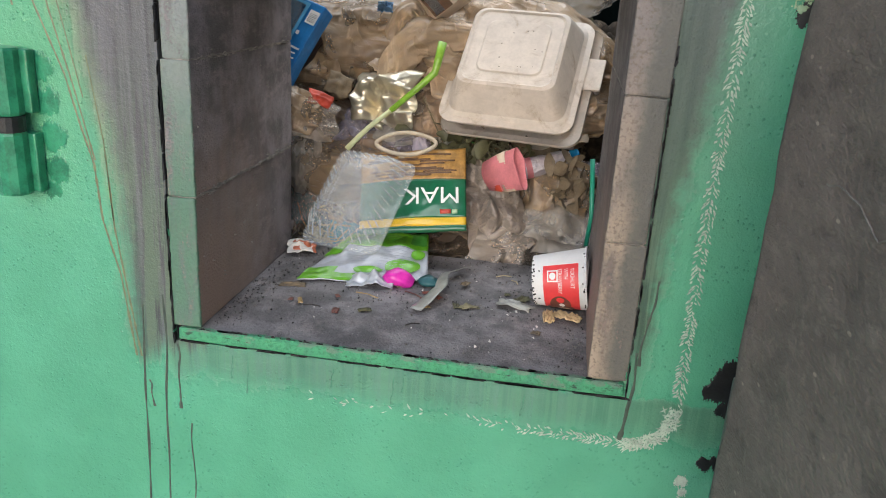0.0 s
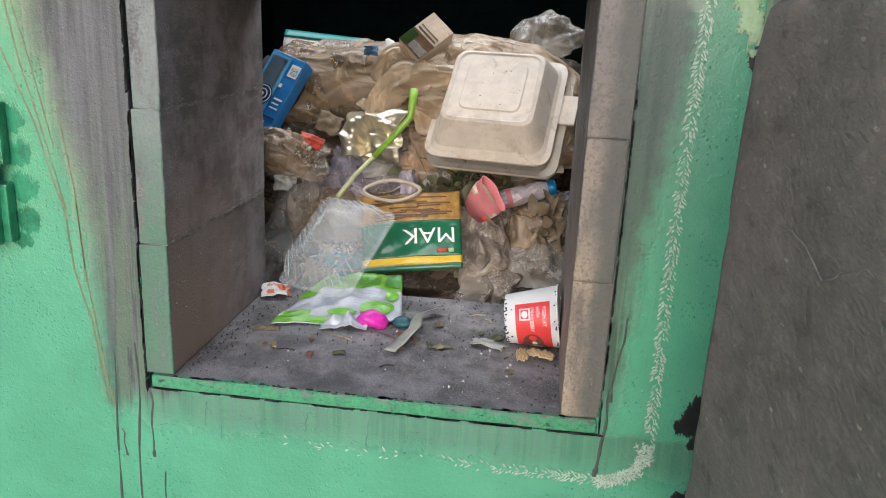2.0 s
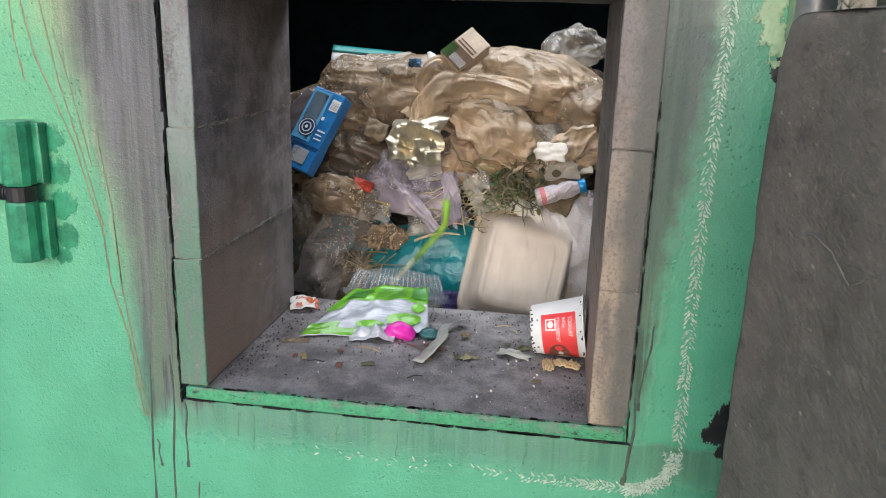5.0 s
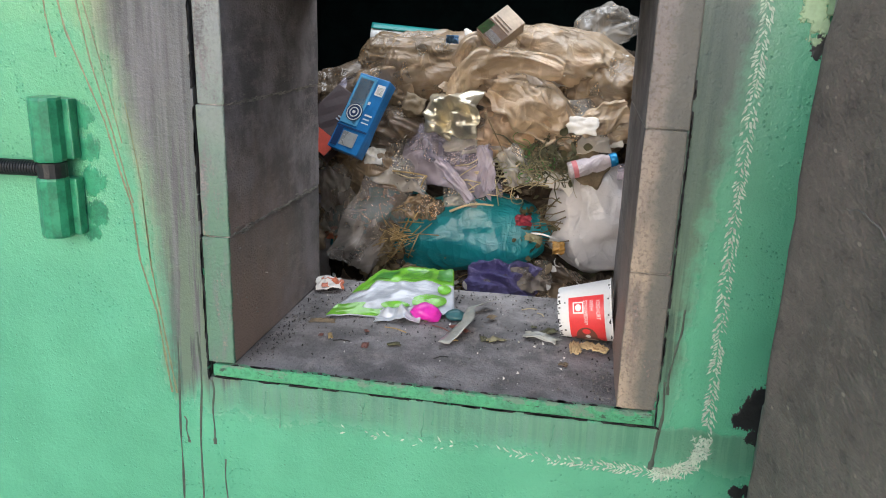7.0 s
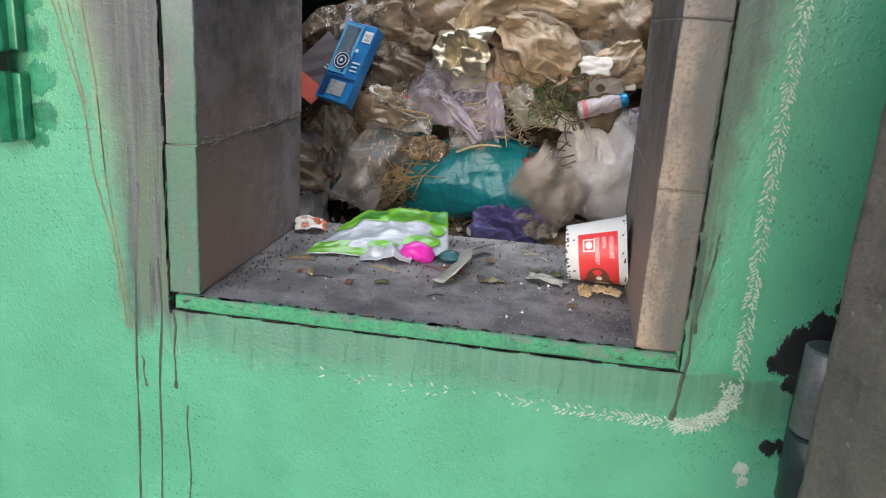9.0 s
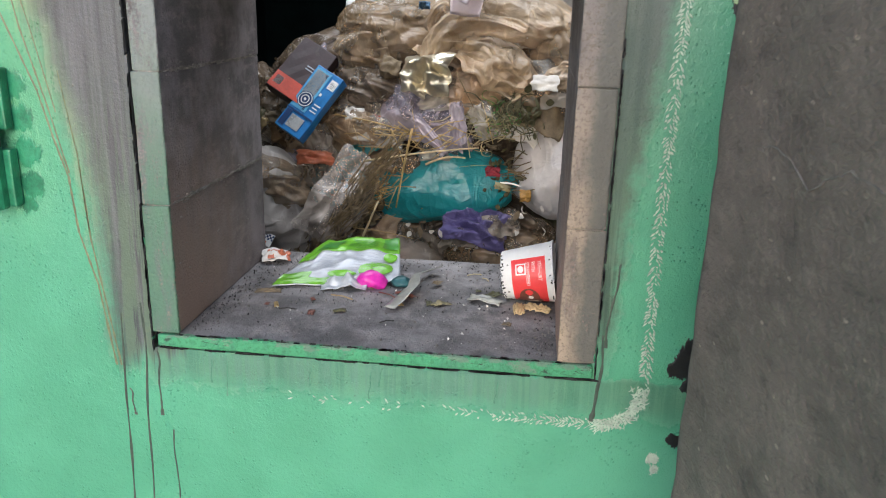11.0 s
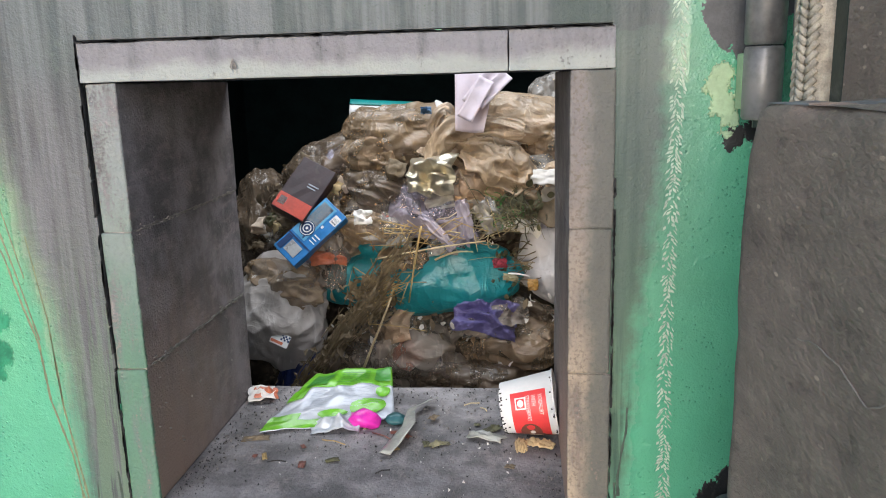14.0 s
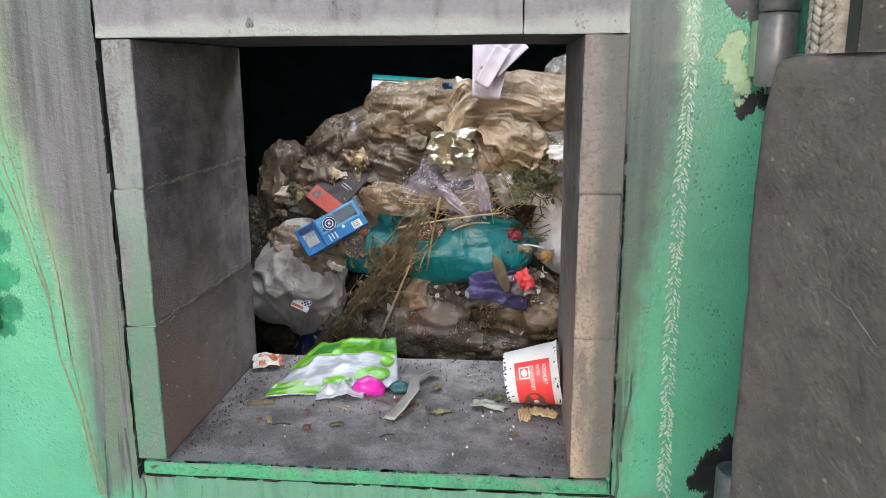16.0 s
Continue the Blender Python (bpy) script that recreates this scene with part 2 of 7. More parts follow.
def brick_face(name, low, high, inner, burnt=1.0, smoked=None, speckle=0.1, pale=None, worn=None):
    """Refractory: sprayed paint on the front, smoked clay inside."""
    m, nt, b = material(name)
    x, y, z = world_axes(nt)
    n1, n2, n3 = grain(nt, 14, 6, 0.65), grain(nt, 220, 3), grain(nt, 40, 5, 0.6, (1, 1, 0.25))
    oi = nt.nodes.new("ShaderNodeObjectInfo")
    front = blend(nt, step(nt, op(nt, "ADD", z, op(nt, "MULTIPLY", op(nt, "SUBTRACT", n1, 0.5), 0.25)), 1.05, 1.45), low, high)
    front = blend(nt, step(nt, n3, 0.45, 0.75), front, tuple(c * 0.62 for c in high))
    front = blend(nt, op(nt, "MULTIPLY", step(nt, grain(nt, 190, 3, 0.6), 0.48, 0.66), speckle), front, tuple(c * 0.35 for c in low))
    if pale:
        front = blend(nt, op(nt, "MULTIPLY", step(nt, op(nt, "ADD", op(nt, "MULTIPLY", z, -1.0), op(nt, "MULTIPLY", op(nt, "SUBTRACT", n1, 0.5), 0.05)), -1.533, -1.510), 0.75), front, pale)
        drip = op(nt, "MULTIPLY", step(nt, ridges(nt, 30, 2.0, (1, 1, 0.22), 0.5), 1.25, 1.7), step(nt, grain(nt, 11, 3), 0.5, 0.6))
        front = blend(nt, op(nt, "MULTIPLY", drip, 0.5), front, tuple(c * 1.25 for c in pale))
    if worn:
        front = blend(nt, op(nt, "MULTIPLY", step(nt, op(nt, "ADD", grain(nt, 22, 6, 0.7, (1, 1, 2.0)), op(nt, "MULTIPLY", op(nt, "SUBTRACT", z, 0.893), 9.0)), 0.54, 0.60), 0.75), front, worn)
        front = blend(nt, op(nt, "MULTIPLY", step(nt, grain(nt, 75, 5, 0.7, (0.5, 1, 1.5)), 0.60, 0.66), 0.85), front, (0.03, 0.035, 0.03))
    if smoked:
        front = blend(nt, op(nt, "MULTIPLY", step(nt, op(nt, "ADD", x, op(nt, "MULTIPLY", op(nt, "SUBTRACT", n1, 0.5), 0.05)), 0.074, 0.104), 0.9), front, smoked)
    ins = blend(nt, step(nt, n1, 0.35, 0.7), tuple(c * 0.5 for c in inner), tuple(c * 1.35 for c in inner))
    ins = blend(nt, op(nt, "MULTIPLY", step(nt, grain(nt, 30, 6, 0.7, (1, 0.6, 1.6)), 0.5, 0.7), 0.45), ins, tuple(c * f for c, f in zip(inner, (1.9, 1.75, 1.65))))
    ins = blend(nt, op(nt, "MULTIPLY", op(nt, "SUBTRACT", 1.0, step(nt, op(nt, "ADD", z, op(nt, "MULTIPLY", n3, 0.2)), 1.05, 1.40)), op(nt, "MULTIPLY", op(nt, "SUBTRACT", 1.0, step(nt, op(nt, "ADD", y, op(nt, "MULTIPLY", n3, 0.2)), 1.10, 1.48)), burnt)), ins, (0.38, 0.265, 0.205))
    ins = blend(nt, op(nt, "MULTIPLY", oi.outputs["Random"], 0.3), ins, (0.10, 0.085, 0.08))
    ins = blend(nt, op(nt, "MULTIPLY", step(nt, op(nt, "MULTIPLY", cells(nt, 170), -1.0), -0.2, -0.1), step(nt, n3, 0.5, 0.62)), ins, (0.34, 0.31, 0.28))
    edge = step(nt, op(nt, "ADD", y, op(nt, "MULTIPLY", op(nt, "SUBTRACT", op(nt, "ADD", op(nt, "MULTIPLY", n2, 0.4), op(nt, "MULTIPLY", n3, 0.6)), 0.5), 0.03)), 0.987, 0.991)
    put(nt, b, "Base Color", blend(nt, edge, front, ins))
    put(nt, b, "Roughness", op(nt, "ADD", 0.55, op(nt, "MULTIPLY", n1, 0.25)))
    relief(nt, b, op(nt, "ADD", op(nt, "MULTIPLY", n1, 0.5), op(nt, "MULTIPLY", n2, 0.9)), 0.8, 0.004)
    return m


def castable():
    """Burnt refractory concrete: brown-grey, mottled, with pale grains and dark pits."""
    m, nt, b = material("burnt_castable")
    n1, n2, n3 = grain(nt, 9, 5, 0.6), grain(nt, 38, 5, 0.7, (1, 0.5, 1)), grain(nt, 260, 3, 0.5, (1, 0.5, 1))
    col = blend(nt, step(nt, n1, 0.3, 0.7), (0.132, 0.102, 0.089), (0.190, 0.147, 0.127))
    col = blend(nt, op(nt, "MULTIPLY", step(nt, n2, 0.5, 0.7), 0.6), col, (0.25, 0.20, 0.17))
    col = blend(nt, op(nt, "MULTIPLY", step(nt, op(nt, "MULTIPLY", n2, -1.0), -0.44, -0.32), 0.6), col, (0.075, 0.058, 0.052))
    col = blend(nt, op(nt, "MULTIPLY", step(nt, grain(nt, 120, 3, 0.6, (1, 0.5, 1)), 0.56, 0.68), 0.4), col, (0.26, 0.21, 0.175))
    col = blend(nt, op(nt, "MULTIPLY", step(nt, op(nt, "MULTIPLY", cells(nt, 62, (1, 0.5, 1)), -1.0), -0.13, -0.08), step(nt, n2, 0.45, 0.55)), col, (0.34, 0.27, 0.22))
    put(nt, b, "Base Color", col)
    put(nt, b, "Roughness", 0.72)
    relief(nt, b, op(nt, "ADD", n2, op(nt, "MULTIPLY", n3, 0.6)), 0.75, 0.005)
    return m


GREEN = green_paint()
BRICK_L = brick_face("smoked_brick_green_front", (0.105, 0.205, 0.135), (0.25, 0.262, 0.25), (0.228, 0.203, 0.206))
BRICK_R = brick_face("smoked_brick_sandy_front", (0.40, 0.315, 0.23), (0.215, 0.19, 0.175), (0.15, 0.135, 0.13), 1.0, (0.115, 0.115, 0.10), 0.6)
BRICK_T = brick_face("smoked_brick_grey_front", (0.205, 0.205, 0.205), (0.225, 0.215, 0.225), (0.07, 0.062, 0.06), 1.0, None, 0.1, (0.37, 0.39, 0.355))
BRICK_S = brick_face("smoked_sill_green_front", (0.070, 0.33, 0.155), (0.1, 0.3, 0.2), (0.235, 0.222, 0.220), 0.0, None, 0.4, None, (0.16, 0.22, 0.165))
MORTAR = plain("pale_mortar", (0.36, 0.33, 0.29), 0.85, vary=0.5, scale=60)
CRACK = plain("sooty_packing", (0.035, 0.034, 0.034), 0.9, vary=0.6, scale=80, bump=0.6)
# chamber's gloom goes into this colour: near black, almost no gloss
SOOT_GLOOM = plain("sooted_gloom_steel", (0.004, 0.009, 0.009), 0.9, vary=0.5, scale=8)
SOOT_GLOOM.node_tree.nodes["Principled BSDF"].inputs["Specular IOR Level"].default_value = 0.08
DOOR_CAST = castable()
DOOR_TOP = plain("ash_dusted_castable", (0.20, 0.20, 0.21), 0.85, vary=0.5, scale=40, bump=0.5)
PALE_CRACK = plain("pale_crack_line", (0.24, 0.21, 0.19), 0.85, vary=0.4, scale=80)
GREY_STEEL = plain("grey_painted_steel", (0.22, 0.212, 0.205), 0.38, 0.3, 0.45, 22, 0.25, 0.35, (0.3, 0.29, 0.27))
DARK_STEEL = plain("dark_green_black_steel", (0.035, 0.055, 0.05), 0.3, 0.2, 0.4, 22, 0.25, 0.3, (0.14, 0.15, 0.15))
BLACK_PAINT = plain("brushed_black_paint", (0.016, 0.017, 0.017), 0.42, vary=0.4, scale=60, bump=0.4)
PALE_GREEN = plain("pale_green_paint", (0.36, 0.50, 0.30), 0.45, vary=0.25, scale=35, bump=0.3, dirt=0.15, dirt_color=(0.2, 0.25, 0.16))
SOOT_PAINT = plain("sooty_grey_paint", (0.075, 0.077, 0.082), 0.5, vary=0.3, scale=50, bump=0.3)
LATCH_GREEN = plain("deep_green_brushed_paint", (0.04, 0.30, 0.15), 0.32, vary=0.45, scale=40, bump=0.4, coat=0.3)
ROPE = plain("ceramic_fibre_rope", (0.42, 0.38, 0.31), 0.9, vary=0.45, scale=90, bump=0.6)
FIBRE = plain("pale_gasket_fibre", (0.50, 0.60, 0.48), 0.85, vary=0.35, scale=120, bump=0.5)
TAR = plain("tar_run", (0.075, 0.10, 0.075), 0.4, vary=0.35, scale=60)
GREEN_RUN = plain("faint_green_run", (0.08, 0.27, 0.165), 0.3, vary=0.3, scale=60)
OLIVE_RUN = plain("olive_tar_run", (0.205, 0.225, 0.12), 0.42, vary=0.35, scale=60)
CONCRETE = plain("yard_concrete", (0.52, 0.50, 0.47), 0.85, vary=0.35, scale=5, bump=0.3)


# ---- mesh helpers ----
def mesh_of(bm, name, mat, smooth=False):
    me = bpy.data.meshes.new(name)
    bm.normal_update()
    bm.to_mesh(me)
    bm.free()
    me.materials.append(mat)
    if smooth:
        for p in me.polygons:
            p.use_smooth = True
    return me


def part(name, bm, mat, parent, label="", smooth=False):
    ob = new(name, mesh_of(bm, name, mat, smooth))
    ob.parent = parent
    return tagged(ob, label)


def thing(name, bm, mat, label, category, smooth=False, group="", kind=""):
    return tagged(new(name, mesh_of(bm, name, mat, smooth)), label, category, group, kind)


def holder(name, label, category, group="", kind=""):
    ob = new(name)
    ob.empty_display_size = 0.02
    return tagged(ob, label, category, group, kind)


def block(x0, x1, y0, y1, z0, z1, bevel=0.0, seg=2, rough=0.0, cuts=0, seed=0):
    """A bevelled block; rough: uneven faces and worn edges."""
    bm = bmesh.new()
    bmesh.ops.create_cube(bm, size=1.0)
    for v in bm.verts:
        v.co = Vector((x0 + (v.co.x + 0.5) * (x1 - x0), y0 + (v.co.y + 0.5) * (y1 - y0), z0 + (v.co.z + 0.5) * (z1 - z0)))
    if bevel:
        bmesh.ops.bevel(bm, geom=bm.edges[:], offset=bevel, segments=seg, profile=0.6, affect="EDGES")
    if cuts:
        bmesh.ops.subdivide_edges(bm, edges=[e for e in bm.edges if e.calc_length() > 0.02], cuts=cuts, use_grid_fill=True)
    if rough:
        for v in bm.verts:
            p = v.co * 30 + Vector((seed * 7.1, 0, seed * 3.3))
            v.co += noise.noise_vector(p) * rough + noise.noise_vector(p * 3.7) * rough * 0.5
    return bm


def tube(points, r, sides=12, taper=None):
    """A round bar along points."""
    bm = bmesh.new()
    rings = []
    pts = [Vector(p) for p in points]
    for i, p in enumerate(pts):
        d = (pts[min(i + 1, len(pts) - 1)] - pts[max(i - 1, 0)]).normalized()
        u = d.orthogonal().normalized() if i == 0 else (u - d * u.dot(d)).normalized()
        w = d.cross(u)
        k = r * (taper(i / (len(pts) - 1)) if taper else 1.0)
        rings.append([bm.verts.new(p + (u * math.cos(a) + w * math.sin(a)) * k) for a in (2 * math.pi * j / sides for j in range(sides))])
    for a, b in zip(rings, rings[1:]):
        for j in range(sides):
            bm.faces.new((a[j], a[(j + 1) % sides], b[(j + 1) % sides], b[j]))
    bm.faces.new(rings[0][::-1])
    bm.faces.new(rings[-1])
    return bm


def grid(nx, ny, f):
    """A sheet of nx by ny cells; f(u, v) gives the place, u and v in 0..1."""
    bm = bmesh.new()
    vs = [[bm.verts.new(f(i / nx, j / ny)) for i in range(nx + 1)] for j in range(ny + 1)]
    for j in range(ny):
        for i in range(nx):
            bm.faces.new((vs[j][i], vs[j][i + 1], vs[j + 1][i + 1], vs[j + 1][i]))
    return bm


def thicken(bm, t):
    """Give a sheet its thickness, straight along its normals."""
    bmesh.ops.recalc_face_normals(bm, faces=bm.faces[:])
    bm.normal_update()
    rim = [tuple(e.verts) for e in bm.edges if len(e.link_faces) == 1]
    old = bm.faces[:]
    under = {v: bm.verts.new(v.co - v.normal * t) for v in bm.verts[:]}
    for f in old:
        bm.faces.new([under[v] for v in reversed(f.verts)])
    for a, b in rim:
        bm.faces.new((a, b, under[b], under[a]))
    bmesh.ops.recalc_face_normals(bm, faces=bm.faces[:])
    return bm


def join(bm, other):
    me = bpy.data.meshes.new("join")
    other.to_mesh(me)
    other.free()
    bm.from_mesh(me)
    bpy.data.meshes.remove(me)
    return bm


# ---- the furnace: front plate, brick mouth, chamber ----
FACE = 0.985                                   # front of the brick lining
X0, X1, Z0, Z1 = -0.518, 0.066, 0.903, 1.500   # clear mouth
OX0, OX1, OZ0, OZ1 = -0.560, 0.122, 0.880, 1.552  # outside of the lining
BACK = 1.39                                    # back of the jambs

plate = holder("wall_front", "gloss green steel furnace front with soot and tar runs round its mouth", "furnace front", kind="structure")
GAP = 0.0042
for nm, (a, b, c, d) in (("steel_sheet", (-2.6, OX0 - GAP, 0.0, 2.6)), ("steel_sheet", (OX1 - 0.005, 2.4, 0.0, 2.6)),
                         ("steel_sheet", (OX0 - GAP, OX1 - 0.005, OZ1 + 0.004, 2.6)), ("steel_sheet", (OX0 - GAP, OX1 - 0.005, 0.0, OZ0 - GAP))):
    part(nm, block(a, b, FACE + 0.003, FACE + 0.016, c, d), GREEN, plate)

# sooty packing seen in the cracks round the lining
packing = holder("trim_packing", "dark sooty packing in the crack round the brick mouth", "packing", kind="structure")
for a, b, c, d in ((OX0 - 0.03, OX0 - 0.0005, OZ0, OZ1), (OX1 + 0.0005, OX1 + 0.03, OZ0, OZ1), (OX0 - 0.03, OX1 + 0.03, OZ1 + 0.0005, OZ1 + 0.03), (OX0 - 0.03, OX1 + 0.03, OZ0 - 0.03, OZ0 - 0.0005)):
    part("packing_strip", block(a, b, FACE + 0.017, FACE + 0.06, c, d), CRACK, packing)

lining = holder("wall_lining", "smoked refractory bricks lining the furnace mouth", "brick lining", kind="structure")
courses = ((Z0, 1.1075), (1.1085, 1.3030), (1.3040, Z1 + 0.0012))
for k, (a, b) in enumerate(courses):
    part("brick", block(OX0 + 0.002 * k - 0.003, X0 + 0.001 * (k - 1), FACE + 0.001 * k, BACK, a, b, 0.0034, 3, 0.0010, 6, k), BRICK_L, lining)
    part("brick", block(X1, OX1 - 0.002 * (k % 2), FACE - 0.001 * k, BACK - 0.01, a, b, 0.0036, 3, 0.0012, 6, k + 9), BRICK_R, lining)
    if k:
        part("mortar_joint", block(OX0 + 0.006, X0 - 0.0012, FACE + 0.004, BACK - 0.003, a - 0.0016, a + 0.0006), MORTAR, lining)
        part("mortar_joint", block(X1 + 0.0012, OX1 - 0.006, FACE + 0.003, BACK - 0.02, a - 0.0016, a + 0.0006), MORTAR, lining)
part("brick", block(OX0 - 0.003, -0.0092, FACE - 0.001, BACK, Z1 + 0.002, OZ1, 0.002, 2, 0.0011, 6, 21), BRICK_T, lining)
part("brick", block(-0.0085, OX1 - 0.001, FACE, BACK, Z1 + 0.002, OZ1 + 0.001, 0.002, 2, 0.0011, 6, 22), BRICK_T, lining)
part("sill_slab", block(OX0 + 0.006, OX1 - 0.002, FACE - 0.004, 1.43, OZ0, Z0 - 0.001, 0.005, 3, 0.0022, 9, 23), BRICK_S, lining, "dusty grey sill slab with a green painted edge")
part("footing", block(OX0 - 0.02, OX1 + 0.02, FACE + 0.062, 1.425, 0.0, OZ0 - 0.002), SOOT_GLOOM, lining)

# scratched mortar smears on the left jamb
rs = random.Random(4)
bm = bmesh.new()
for _ in range(260):
    k = rs.choice((0, 1))
    y = rs.uniform(1.0, 1.37)
    z = (1.108, 1.303)[k] + rs.gauss(0, 0.0016) + (0.010 * rs.random() if rs.random() < 0.10 else 0)
    join(bm, block(X0 - 0.002, X0 + 0.0022, y, y + rs.uniform(0.002, 0.012), z, z + rs.uniform(0.0006, 0.0016)))
for _ in range(70):
    y, z, q = rs.uniform(1.0, 1.36), rs.uniform(0.92, 1.48), rs.uniform(0.0006, 0.0016)
    join(bm, block(X0 - 0.002, X0 + 0.0021, y, y + q * 1.4, z, z + q))
part("mortar_smear", bm, MORTAR, lining)["kind"] = "stuff"

# dark chamber behind the mouth; its unseen ceiling is left open for the added lamp
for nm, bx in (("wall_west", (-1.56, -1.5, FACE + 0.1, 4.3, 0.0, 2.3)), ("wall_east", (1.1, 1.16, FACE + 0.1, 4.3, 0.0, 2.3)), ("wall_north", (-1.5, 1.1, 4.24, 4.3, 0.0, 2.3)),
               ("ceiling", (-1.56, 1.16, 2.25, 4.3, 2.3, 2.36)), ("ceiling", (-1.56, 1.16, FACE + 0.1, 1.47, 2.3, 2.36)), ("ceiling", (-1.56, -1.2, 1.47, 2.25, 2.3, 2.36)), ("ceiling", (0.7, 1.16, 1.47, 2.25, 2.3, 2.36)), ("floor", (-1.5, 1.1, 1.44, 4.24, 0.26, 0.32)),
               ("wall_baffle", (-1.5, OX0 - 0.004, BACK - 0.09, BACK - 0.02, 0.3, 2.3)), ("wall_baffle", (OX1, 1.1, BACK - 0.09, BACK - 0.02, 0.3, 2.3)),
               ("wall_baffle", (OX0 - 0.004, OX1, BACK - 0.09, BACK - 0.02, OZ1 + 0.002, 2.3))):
    tagged(new(nm, mesh_of(block(*bx), nm, SOOT_GLOOM)), "sooted steel of the furnace chamber, its gloom in the colour", "chamber wall", kind="structure")

# yard in front of the furnace
ground = thing("ground", block(-60, 60, -60, FACE + 0.09, -0.2, 0.0), CONCRETE, "pale worn concrete yard in front of the furnace", "ground", kind="structure")

# ragged crack and paint chips along the edge of the lining
rs = random.Random(31)
dark, chips = bmesh.new(), bmesh.new()


def chip(b, x, z, w, h, y):
    q = [(x + rs.uniform(-0.3, 0.3) * w + sx * w / 2, z + rs.uniform(-0.3, 0.3) * h + sz * h / 2) for sx, sz in ((-1, -0.6), (0, -1), (1, -0.5), (0.8, 0.7), (0, 1), (-1, 0.6))]
    top = [b.verts.new((a, y, c)) for a, c in q]
    low = [b.verts.new((a, FACE + 0.006, c)) for a, c in q]
    b.faces.new(top)
    for i in range(6):
        b.faces.new((top[i], low[i], low[(i + 1) % 6], top[(i + 1) % 6]))


def edge_points(n):
    for _ in range(n):
        k = rs.random()
        if k < 0.3:
            yield OX0 - 0.003, rs.uniform(OZ0, OZ1), 1
        elif k < 0.45:
            yield OX1 + 0.001, rs.uniform(OZ0, 1.36), 1
        elif k < 0.8:
            yield rs.uniform(OX0, OX1), OZ1 + 0.001, 0
        else:
            yield rs.uniform(OX0, OX1), OZ0 - 0.002, 0


for x, z, up_ in edge_points(330):
    ln, wd = rs.uniform(0.006, 0.03), rs.uniform(0.001, 0.0034)
    chip(dark, x, z, wd if up_ else ln, ln if up_ else wd, FACE - 0.0022)
for x, z, up_ in edge_points(6):
    ln, wd = rs.uniform(0.002, 0.009), rs.uniform(0.0008, 0.002)
    o_ = rs.gauss(0, 0.003)
    chip(chips, x + (o_ if up_ else 0), z + (0 if up_ else o_), wd if up_ else ln, ln if up_ else wd, FACE - 0.003)
part("ragged_crack", dark, CRACK, lining)["kind"] = "stuff"
part("paint_chips", chips, LATCH_GREEN, lining)["kind"] = "stuff"

# ---- gasket print, tar runs, brushed paint on the front ----
rs = random.Random(7)
FY = FACE + 0.003
bm = bmesh.new()


def flake(x, z, ang, ln, wd, th):
    c, s = math.cos(ang), math.sin(ang)
    q = [(-ln / 2, 0), (0, -wd / 2), (ln / 2, 0), (0, wd / 2)]
    top = [bm.verts.new((x + a * c - b * s, FY - th, z + a * s + b * c)) for a, b in q]
    low = [bm.verts.new((x + 1.25 * (a * c - b * s), FY + 0.0004, z + 1.25 * (a * s + b * c))) for a, b in q]
    bm.faces.new(top)
    for i in range(4):
        bm.faces.new((top[i], low[i], low[(i + 1) % 4], top[(i + 1) % 4]))


def print_at(s):
    """Middle line of the print: down the right side, round the corner, to the left. Returns x, z, direction, density."""
    xr, zc, r = 0.194, 0.866, 0.066
    if s < 0.84:
        return xr + 0.002 * math.sin(9 * s), 1.706 - s, -math.pi / 2, 0.9 + 0.4 * noise.noise((s * 11, 0, 0))
    if s < 0.84 + r * math.pi / 2:
        a = (s - 0.84) / r
        return xr - r + r * math.cos(a), zc - r * math.sin(a), -math.pi / 2 - a, 1.3
    d = s - 0.84 - r * math.pi / 2
    return xr - r - d, zc - r + 0.003 + 0.012 * d, -math.pi, max(0.14, 1.0 - d * 3.6)


s = 0.0
while s < 1.42:
    x, z, d, dens = print_at(s)
    nx, nz = -math.sin(d), math.cos(d)
    for side in (-1, 1):
        for k in range(2):
            if rs.random() < dens * (1.0, 0.85)[k] * (0.85 + 0.5 * noise.noise((s * 26, side, k))):
                off = side * (0.0026 + 0.0040 * k) + rs.gauss(0, 0.0010)
                flake(x + nx * off, z + nz * off + rs.gauss(0, 0.0005), d + side * 0.62 + rs.gauss(0, 0.2), rs.uniform(0.0045, 0.0100), rs.uniform(0.0012, 0.0034), rs.uniform(0.0003, 0.0014))
    if dens > 1.25:
        for _ in range(9):
            off = rs.gauss(0, 0.006)
            flake(x + nx * off, z + nz * off, d + rs.choice((-1, 1)) * 0.7 + rs.gauss(0, 0.3), rs.uniform(0.005, 0.012), rs.uniform(0.0012, 0.003), rs.uniform(0.0004, 0.0014))
    s += 0.0048
gasket_print = thing("gasket_print", bm, FIBRE, "pale herringbone print of rope gasket stuck on green plate", "gasket print", kind="stuff")


